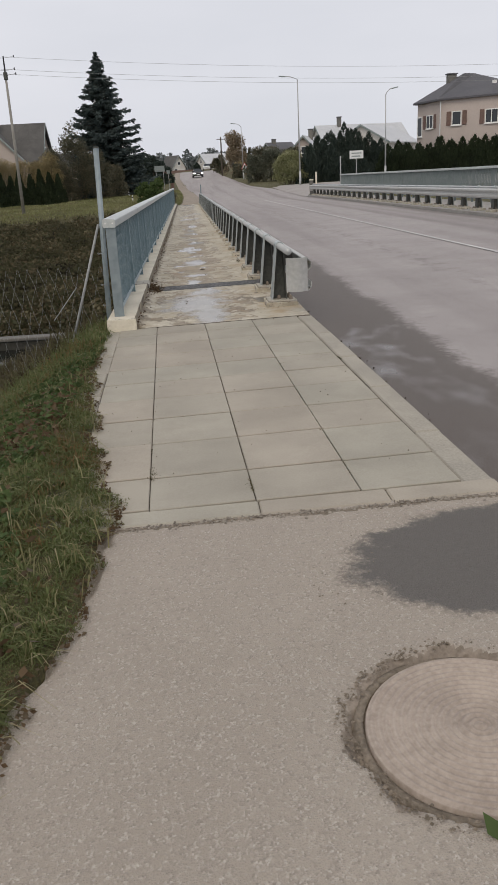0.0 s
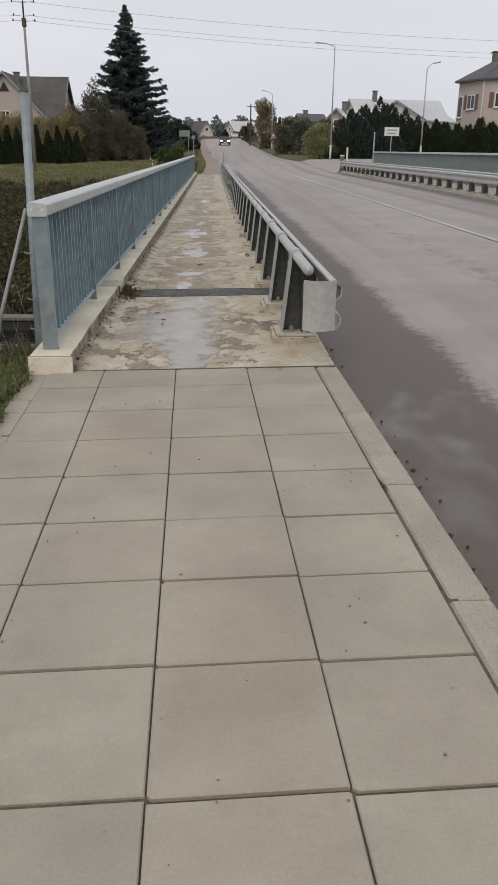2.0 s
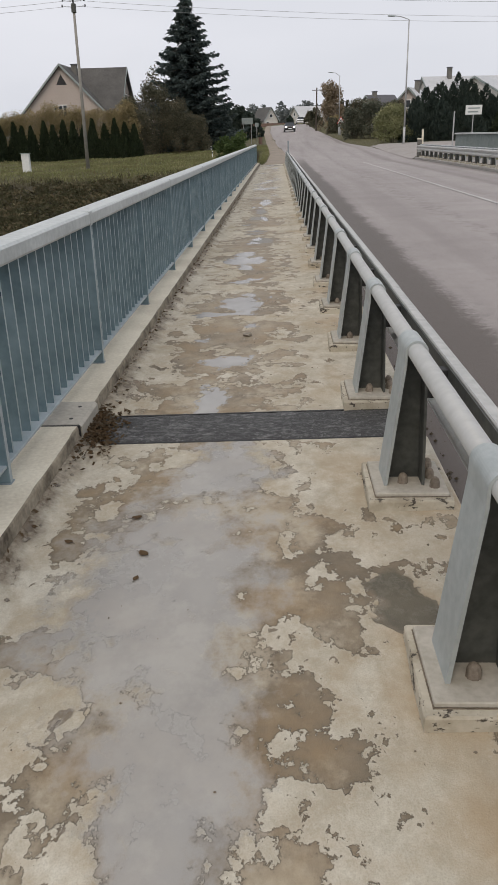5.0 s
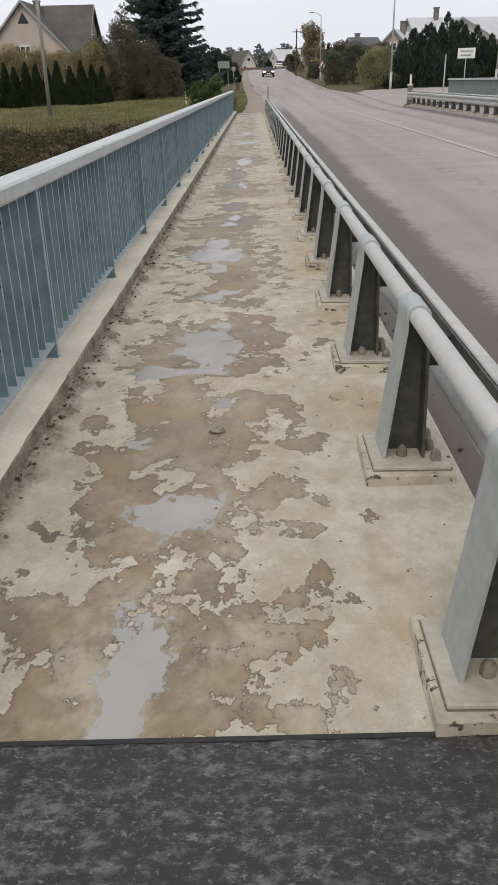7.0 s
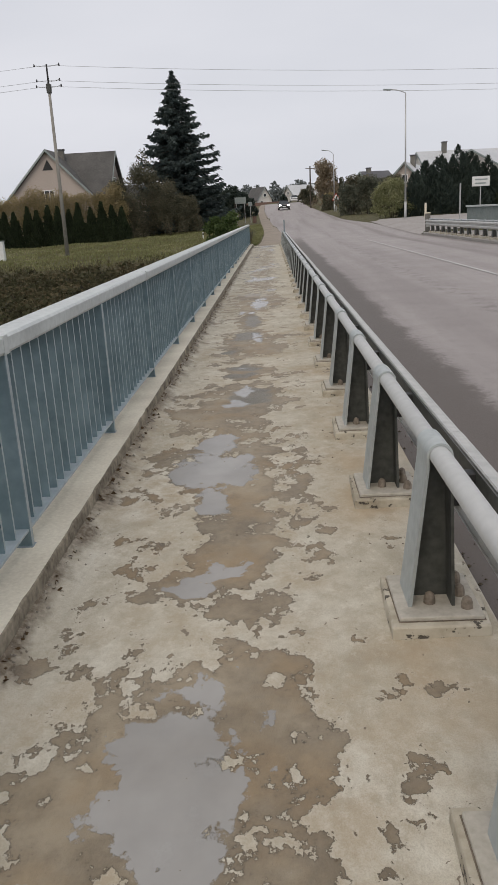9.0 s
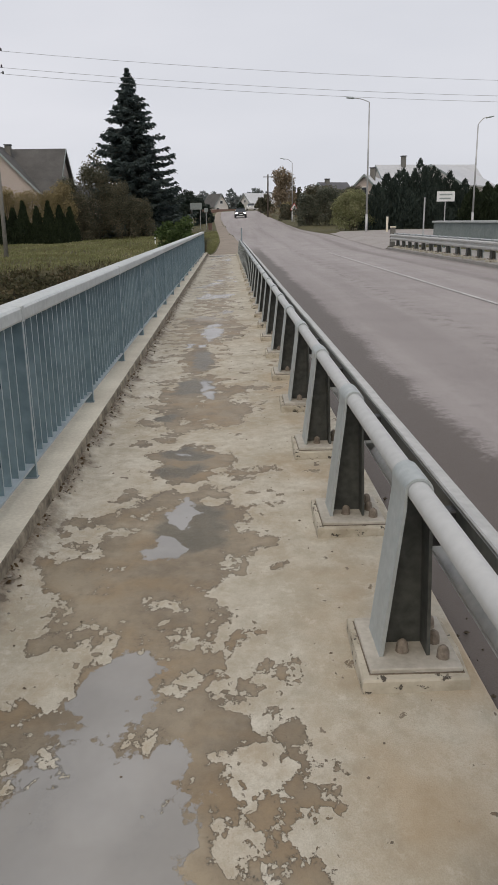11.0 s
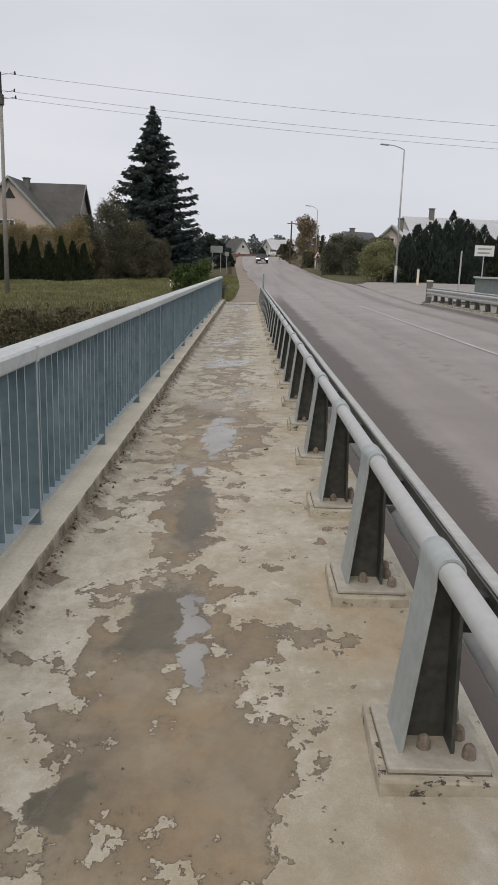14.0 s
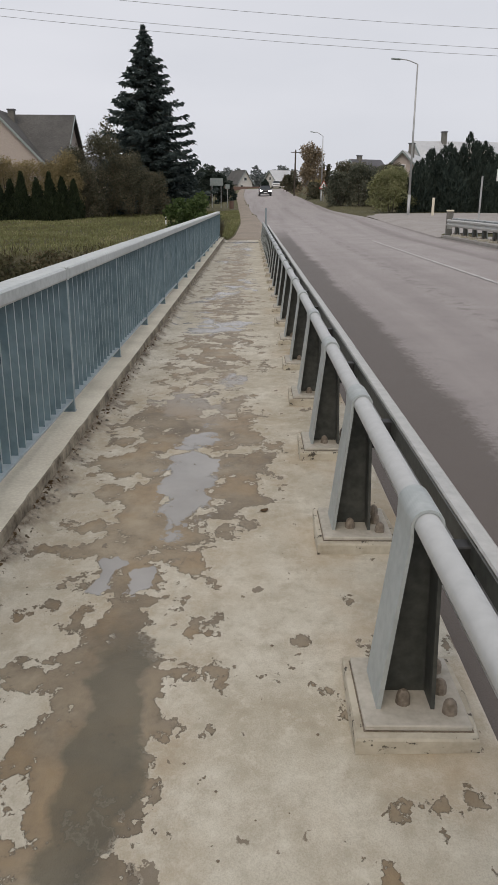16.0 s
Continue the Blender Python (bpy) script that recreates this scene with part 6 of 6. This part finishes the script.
def villa():
    """Two-storey house with a faceted front and a hipped roof."""
    h = thing("house", "beige stuccoed two-storey house with a dark hipped roof and brown shutters", "house")
    foot_ = [(25.5, 79.2), (26.7, 75.0), (33.5, 70.2), (40.5, 77.0), (35.5, 85.5)]
    zb, ze = 0.4, 8.1
    bm = bmesh.new()
    lo = [bm.verts.new((x, y, zb)) for x, y in foot_]
    hi = [bm.verts.new((x, y, ze)) for x, y in foot_]
    for i in range(5):
        bm.faces.new((lo[i], lo[(i + 1) % 5], hi[(i + 1) % 5], hi[i]))
    part("wall", bm, M_STUCCO2, h)
    c = Vector((sum(p[0] for p in foot_) / 5, sum(p[1] for p in foot_) / 5, 0))
    bm = bmesh.new()
    ring = [bm.verts.new((c.x + (x - c.x) * 1.07, c.y + (y - c.y) * 1.07, ze - 0.05)) for x, y in foot_]
    ring2 = [bm.verts.new((c.x + (x - c.x) * 1.07, c.y + (y - c.y) * 1.07, ze + 0.12)) for x, y in foot_]
    top = [bm.verts.new((29.7, 77.1, 10.75)), bm.verts.new((31.0, 77.5, 10.75))]
    for i in range(5):
        bm.faces.new((ring[i], ring[(i + 1) % 5], ring2[(i + 1) % 5], ring2[i]))
    bm.faces.new((ring2[0], ring2[1], top[0]))
    bm.faces.new((ring2[1], ring2[2], top[1], top[0]))
    bm.faces.new((ring2[2], ring2[3], top[1]))
    bm.faces.new((ring2[3], ring2[4], top[1]))
    bm.faces.new((ring2[4], ring2[0], top[0], top[1]))
    bm.faces.new(ring[::-1])
    part("roof", bm, M_DARKROOF, h)
    part("chimney", boxed(28.2, 29.1, 77.5, 78.2, 9.0, 10.75, 0.03), M_DARKCON, h)
    part("chimney_cap", boxed(28.1, 29.2, 77.42, 78.28, 10.75, 10.85), M_DARKROOF, h)

    def on(i, u, z, w, hh, mu, shutters=True):
        a, b = Vector((*foot_[i], 0)), Vector((*foot_[(i + 1) % 5], 0))
        d = (b - a).normalized()
        p = a + (b - a) * u
        rot = math.degrees(math.atan2(d.y, d.x))
        fr = window_unit(h, pose(p.x, p.y, z, 0, 0, rot) @ pose(0, -0.03, 0), w, hh, mu)
        if shutters:
            for sg in (-1, 1):
                s_ = part("shutter", boxed(sg * (w / 2 + 0.32) - 0.22, sg * (w / 2 + 0.32) + 0.22, -0.05, -0.004, 0, hh, 0.01), M_BROWN, fr, "brown wooden shutter")
    on(0, 0.55, 5.5, 1.3, 1.35, 1)
    on(0, 0.12, 4.8, 0.9, 2.0, 0, False)
    on(1, 0.20, 5.6, 1.0, 1.35, 0)
    on(1, 0.66, 5.55, 1.9, 1.35, 2)
    on(1, 0.3, 2.4, 1.0, 1.3, 1)
    part("downpipe", tube(bmesh.new(), (26.62, 74.9, 0.5), (26.62, 74.9, 8.0), 0.06, 0.06, 8), M_SIGNBACK, h)
    part("skylight", boxed(31.3, 31.75, 73.2, 73.3, 9.3, 9.6), M_FRAME, h)


villa()


# ---- trees and hedges ----
def spruce(x, y, z, height, radius, label, mat=M_SPRUCE, tiers=30, per=13, dens=1.0):
    t = thing("spruce_tree", label, "tree")
    part("trunk", tube(bmesh.new(), (x, y, z - 0.3), (x, y, z + height * 0.97), 0.26, 0.03, 10), M_BARK, t)
    Q = []
    limbs = bmesh.new()
    for i in range(tiers):
        f = i / (tiers - 1)
        zb = z + height * (0.05 + 0.93 * f)
        reach = radius * min((1 - f) ** 0.62, 1.4 * (1 - f)) * (0.92 + 0.1 * math.sin(i * 2.3)) + 0.12
        n_br = max(5, int(per * (1 - 0.45 * f)))
        for k in range(n_br):
            a = math.tau * (k + rng.random() * 0.8) / n_br + i * 0.7
            zb = z + height * (0.04 + 0.94 * f) + rng.normal(0, 0.35 * height / 15) * min(1.0, 3 * (1 - f) + 0.1)
            L = reach * rng.uniform(0.5, 1.08) * (0.98 + 0.07 * math.cos(a))
            d = np.array([math.cos(a), math.sin(a), 0])
            tw = int((18 + 70 * L / radius) * dens)
            s = rng.random(tw) ** 0.7
            droop = -0.34 * L * s + 0.26 * L * s ** 3
            base = np.array([x, y, zb]) + d * (s * L)[:, None] + np.array([0, 0, 1]) * droop[:, None]
            side = np.array([-d[1], d[0], 0])
            wid = 0.26 * (1 - 0.7 * s) * min(1.0, L / 1.5) + 0.05
            off = side * (rng.normal(0, 1, tw) * wid)[:, None]
            p = base + off
            p[:, 2] -= np.abs(rng.normal(0, 0.12, tw))
            u = d * 0.13 + side * (np.sign(rng.normal(size=tw)) * 0.10)[:, None] + np.array([0, 0, -0.05]) + rng.normal(0, 0.06, (tw, 3))
            v = np.cross(u, rng.normal(size=(tw, 3)))
            v /= np.linalg.norm(v, axis=1)[:, None] + 1e-6
            sc = (0.7 + 0.7 * rng.random(tw))[:, None] * (0.6 + 0.6 * min(1.0, L / 2))
            u, v = u * sc * 1.15, v * 0.075 * sc
            Q.append(np.stack([p - u * 0.5, p - v, p + u, p + v], 1))
            if L > 0.8:
                tube(limbs, (x, y, zb), (x + d[0] * L * 0.8, y + d[1] * L * 0.8, zb - 0.17 * L), 0.035, 0.008, 4, False)
    tagged(part("limbs", limbs, M_BARK, t), kind="stuff")
    quads("crown", np.concatenate(Q), mat, t)
    return t


def shrub(name, label, category, x, y, z, w, d, h, n_l, size, mat, clumps=26, group="", stems=6, lean=0.5):
    """A bushy crown of uneven clumps on several stems."""
    t = thing(name, label, category, group)
    bm = bmesh.new()
    cs, rs = [], []
    for k in range(clumps):
        a, r = rng.uniform(0, math.tau), math.sqrt(rng.random())
        hh = rng.random() ** 0.75
        taper = 1 - 0.55 * hh ** 1.5
        cs.append((x + w / 2 * r * taper * math.cos(a), y + d / 2 * r * taper * math.sin(a), z + h * (0.05 + 0.85 * hh)))
        rs.append((w * rng.uniform(0.10, 0.19), d * rng.uniform(0.10, 0.19), h * rng.uniform(0.09, 0.17)))
    for k in range(stems):
        c = cs[k]
        tube(bm, (x + (c[0] - x) * 0.25, y + (c[1] - y) * 0.25, z - 0.7), c, 0.05, 0.012, 5)
    part("stems", bm, M_BARK, t)
    quads("crown", leaves(cs, rs, n_l, size, 0.1, 0.25), mat, t)
    return t


def thuja(x, y, z, w, h, label, group, mat=M_THUJA, n_l=2600, leaders=1, blunt=1.7):
    """Upright conifer; several leaders give a broad ragged top."""
    t = thing("thuja", label, "conifer", group)
    part("trunk", tube(bmesh.new(), (x, y, z - 0.2), (x, y, z + h * 0.8), 0.06, 0.02, 6), M_BARK, t)
    Q = []
    for k in range(leaders):
        m_ = n_l // leaders
        if leaders > 1:
            ang, rad = k * 2.4 + rng.uniform(-0.5, 0.5), w * 0.30 * math.sqrt(k / leaders)
            lx, ly, lh, lw = x + rad * math.cos(ang), y + rad * math.sin(ang), h * (1 - 0.36 * k / leaders) * rng.uniform(0.9, 1.03), w * rng.uniform(0.42, 0.62)
        else:
            lx, ly, lh, lw = x, y, h, w
        f = rng.random(m_) ** 1.1
        a = rng.uniform(0, math.tau, m_)
        ph = rng.uniform(0, 6, 3)
        lump = 1 + 0.20 * np.sin(a * 3 + f * 9 + ph[0]) + 0.14 * np.sin(a * 5 + f * 27 + ph[1]) + 0.10 * np.sin(a * 2 - f * 41 + ph[2])
        r = lw / 2 * np.minimum(1, (1 - f) * blunt) ** 0.8 * lump * (0.65 + 0.42 * rng.random(m_))
        p = np.stack([lx + r * np.cos(a), ly + r * np.sin(a), z + lh * f], 1)
        u = np.stack([np.cos(a) * 0.55, np.sin(a) * 0.55, np.ones(m_)], 1) + rng.normal(0, 0.4, (m_, 3))
        u *= (0.06 + 0.10 * rng.random(m_))[:, None]
        v = np.cross(u, rng.normal(size=(m_, 3)))
        v /= np.linalg.norm(v, axis=1)[:, None] + 1e-6
        v *= 0.045
        Q.append(np.stack([p - u, p - v, p + u, p + v], 1))
    quads("crown", np.concatenate(Q), mat, t)
    return t


spruce(-8.85, 85.0, 0.1, 15.5, 6.2, "tall dark blue-green spruce with drooping branches", M_SPRUCE, 42, 15, 2.1)
r2 = random.Random(4)
for k in range(15):
    x = -25.4 + 0.92 * k + r2.uniform(-0.12, 0.12)
    thuja(x, 72.0 + r2.uniform(-0.3, 0.3), -0.25, 1.18, r2.uniform(2.9, 3.6), "dark green columnar thuja in the garden hedge", "thuja hedge on the meadow", M_THUJA, 4200, 1, 1.4)
for k in range(10):
    shrub("shrub", "yellow-brown autumn shrub behind the thuja hedge", "shrub", -26.4 + 1.42 * k, 74.4 + r2.uniform(-0.6, 0.6), -0.3, 3.2, 2.2, r2.uniform(4.3, 5.3), 9000, 0.055, M_YELLOW, 80, "yellow shrubs")
for x, y, w, h in ((-13.9, 79, 3.6, 5.6), (-11.4, 78, 4.2, 6.6), (-9.3, 77.5, 4.0, 5.2), (-12.6, 75.5, 3.2, 4.0), (-7.7, 79, 3.2, 3.8), (-15.3, 77.5, 2.4, 4.2)):
    shrub("shrub", "large olive-brown autumn shrub thinning at the top", "shrub", x, y, 0.0, w, 3.2, h, 19000, 0.052, M_OLIVE, 90, "olive shrubs")
shrub("tree", "sparse pinkish-brown tree beyond the house", "tree", -13.6, 93, 0, 4.6, 4, 9.3, 2600, 0.11, M_OLIVE, 30)
for x, y, w, h in ((-2.1, 51.6, 2.3, 1.9), (-3.0, 53.0, 2.2, 1.75), (-1.75, 48.6, 0.9, 1.1)):
    shrub("shrub", "fresh green shrub beside the railing end", "shrub", x, y, land_at(x, y) - 0.1, w, 1.6, h, 2600, 0.07, M_FRESH, 18)
v = blades(900, rng.normal(-1.08, 0.07, 900), rng.normal(46.2, 0.5, 900), 0.75, 0.02, 0.8)
blade_mesh("creeper", v, M_OLIVE, "dark weeds grown over the end of the railing", "weeds")
for x, y, h in ((-4.6, 108, 4.6), (-5.6, 112, 4.4), (-3.7, 110, 3.9), (-6.8, 106, 4.6), (-2.9, 115, 3.2)):
    shrub("tree", "dark green conifer at the roadside", "tree", x, y, 0.8, 2.5, 2.3, h + 0.1, 3600, 0.11, M_DKGREEN, 24, "roadside conifers")
# right-hand side
for x, y, h, w in ((12.9, 74, 3.9, 2.2), (14.0, 75.5, 5.0, 2.6), (15.4, 76, 5.6, 2.8), (16.7, 75.5, 6.0, 2.6), (18.0, 76, 5.6, 2.8), (19.3, 75.5, 4.9, 2.6), (15.0, 73.5, 3.8, 2.4), (17.4, 73.6, 3.9, 2.4), (20.3, 74.5, 4.4, 2.4)):
    thuja(x, y, 0.2, w * 1.5, h + 0.3, "dark green conifer in the garden by the road", "garden conifers", M_DKGREEN, 10500, 7, 2.2)
for k in range(16):
    x = 20.6 + 1.05 * k
    thuja(x, 73.0 - 0.22 * k + r2.uniform(-0.2, 0.2), 0.4, 2.3, r2.uniform(3.85, 4.35), "dark green thuja in the tall garden hedge", "thuja hedge by the house", M_THUJA, 5500, 5, 3.4)
shrub("shrub", "pale olive-green willow shrub by the lamp post", "shrub", 10.75, 74.0, 0.6, 3.9, 3.0, 3.4, 15000, 0.065, M_WILLOW, 80)
for x, y, w, h, m_ in ((8.9, 93, 3.4, 3.6, M_GARDEN), (11.0, 92, 3.6, 4.3, M_GARDEN), (13.2, 91, 3.4, 4.0, M_GARDEN), (12.4, 84, 3.0, 3.9, M_OLIVE), (9.9, 99, 3.0, 4.8, M_OLIVE), (12.0, 103, 3.6, 4.9, M_OLIVE), (14.5, 104, 3.4, 4.6, M_OLIVE), (7.9, 112, 2.2, 3.0, M_OLIVE)):
    shrub("shrub", "grey-green leafy shrub beside the road" if m_ is M_GARDEN else "brown-green autumn shrub by the road", "shrub", x, y, 0.8, w, 3.0, h, 7500, 0.085, m_, 60, "roadside shrubs")
shrub("tree", "orange-brown autumn tree by the road", "tree", 8.5, 128, 2.0, 5.0, 4.4, 7.2, 7000, 0.12, M_ORANGE, 60)
shrub("shrub", "yellow autumn shrub by the road", "shrub", 8.9, 122, 1.7, 2.4, 2.2, 2.6, 1800, 0.13, M_YELLOW, 18)
for x, y, h in ((5.4, 140, 3.8), (4.8, 150, 3.4), (9.6, 133, 4.6), (5.9, 160, 3.6)):
    shrub("tree", "grey-brown bare tree beyond the bend", "tree", x + 1.4, y, 2.4, 2.6, 2.6, h, 2400, 0.13, M_OLIVE, 22, "distant roadside trees")
shrub("tree", "dark conifer before the distant houses", "tree", 3.2, 185, 3.6, 1.8, 1.8, 2.6, 1200, 0.16, M_DKGREEN, 12)
# woods on the horizon
cs, rs = [], []
for k in range(260):
    x = -150 + 300 * k / 259
    cs.append((x, 330 + rng.uniform(-20, 20), 6.0 + rng.uniform(0, 4.8)))
    rs.append((2.4, 2.4, rng.uniform(2.5, 4.5)))
woods = quads("distant_woods", leaves(cs, rs, 60000, 0.55, 0.0, 0.3), M_HAZY)
tagged(woods, "hazy grey-green woods on the horizon", "woods", kind="stuff")
# closing rows of trees behind the walker
cs = [(x, -70 + rng.uniform(-6, 6), rng.uniform(1, 6)) for x in np.linspace(-70, 80, 60)]
q = leaves(cs, np.full(60, 2.6), 8000, 0.4, 0.0, 0.3)
tagged(quads("distant_woods", q, M_HAZY), "grey-green trees far behind the path", "woods", kind="stuff")


# ---- car ----
def car(x, y, z, paint, label, lit):
    c = thing("car", label, "car")
    W = 0.86
    body = bmesh.new()
    prof = [(-2.1, 0.35), (-2.12, 0.62), (-2.02, 0.78), (-1.0, 0.94), (1.75, 0.98), (2.1, 0.9), (2.12, 0.4), (1.9, 0.28), (-1.9, 0.28)]
    prism(body, prof, "x", -W, W)
    bmesh.ops.bevel(body, geom=list(body.edges), offset=0.06, segments=2, affect="EDGES")
    b = part("body", body, paint, c, smooth=False)
    cab_ = bmesh.new()
    lo = [(-0.78, -1.0, 0.93), (0.78, -1.0, 0.93), (0.78, 1.7, 0.96), (-0.78, 1.7, 0.96)]
    hi = [(-0.60, -0.35, 1.40), (0.60, -0.35, 1.40), (0.60, 1.2, 1.43), (-0.60, 1.2, 1.43)]
    L_ = [cab_.verts.new(p) for p in lo]
    H_ = [cab_.verts.new(p) for p in hi]
    for i in range(4):
        cab_.faces.new((L_[i], L_[(i + 1) % 4], H_[(i + 1) % 4], H_[i]))
    cab_.faces.new(H_)
    part("windows", cab_, M_GLASS, c, "dark car windows")
    roof = boxed(-0.62, 0.62, -0.38, 1.24, 1.40, 1.46, 0.03)
    part("roof", roof, paint, c)
    for sg in (-1, 1):
        pl_ = bmesh.new()
        tube(pl_, (sg * 0.79, -1.02, 0.93), (sg * 0.61, -0.35, 1.42), 0.035, 0.03, 6)
        part("pillar", pl_, paint, c)
        part("mirror", boxed(sg * 0.92 - 0.08, sg * 0.92 + 0.08, -0.85, -0.75, 0.95, 1.07, 0.02), paint, c)
        hl = boxed(sg * 0.62 - 0.17, sg * 0.62 + 0.17, -2.13, -2.05, 0.62, 0.76, 0.03)
        part("headlight", hl, M_HEAD if lit else M_GLASS, c, "lit headlight" if lit else "")
        for yy in (-1.3, 1.3):
            w = tube(bmesh.new(), (sg * 0.70, yy, 0.31), (sg * 0.88, yy, 0.31), 0.31, 0.31, 20)
            ty_ = part("wheel", w, M_BLACK, c)
            part("rim", tube(bmesh.new(), (sg * 0.86, yy, 0.31), (sg * 0.89, yy, 0.31), 0.19, 0.19, 12), M_CHROME, ty_)
    part("grille", boxed(-0.40, 0.40, -2.14, -2.10, 0.60, 0.74, 0.01), M_BLACK, c)
    part("bumper", boxed(-0.84, 0.84, -2.17, -2.05, 0.34, 0.52, 0.03), paint, c)
    part("number_plate", boxed(-0.26, 0.26, -2.185, -2.172, 0.40, 0.51), M_FRAME, c, "white number plate")
    c.matrix_world = pose(x, y, z, 0, 0, 1.5)
    return c


car(2.2, 130.0, float(road_z(np.float64(2.2), np.float64(130.0))) + 0.02, M_CARPAINT, "black saloon car driving on the road with headlights on", True)
car(5.2, 176.0, float(road_z(np.float64(5.2), np.float64(176.0))) + 0.1, M_FRAME, "distant white car beyond the bend of the road", False)
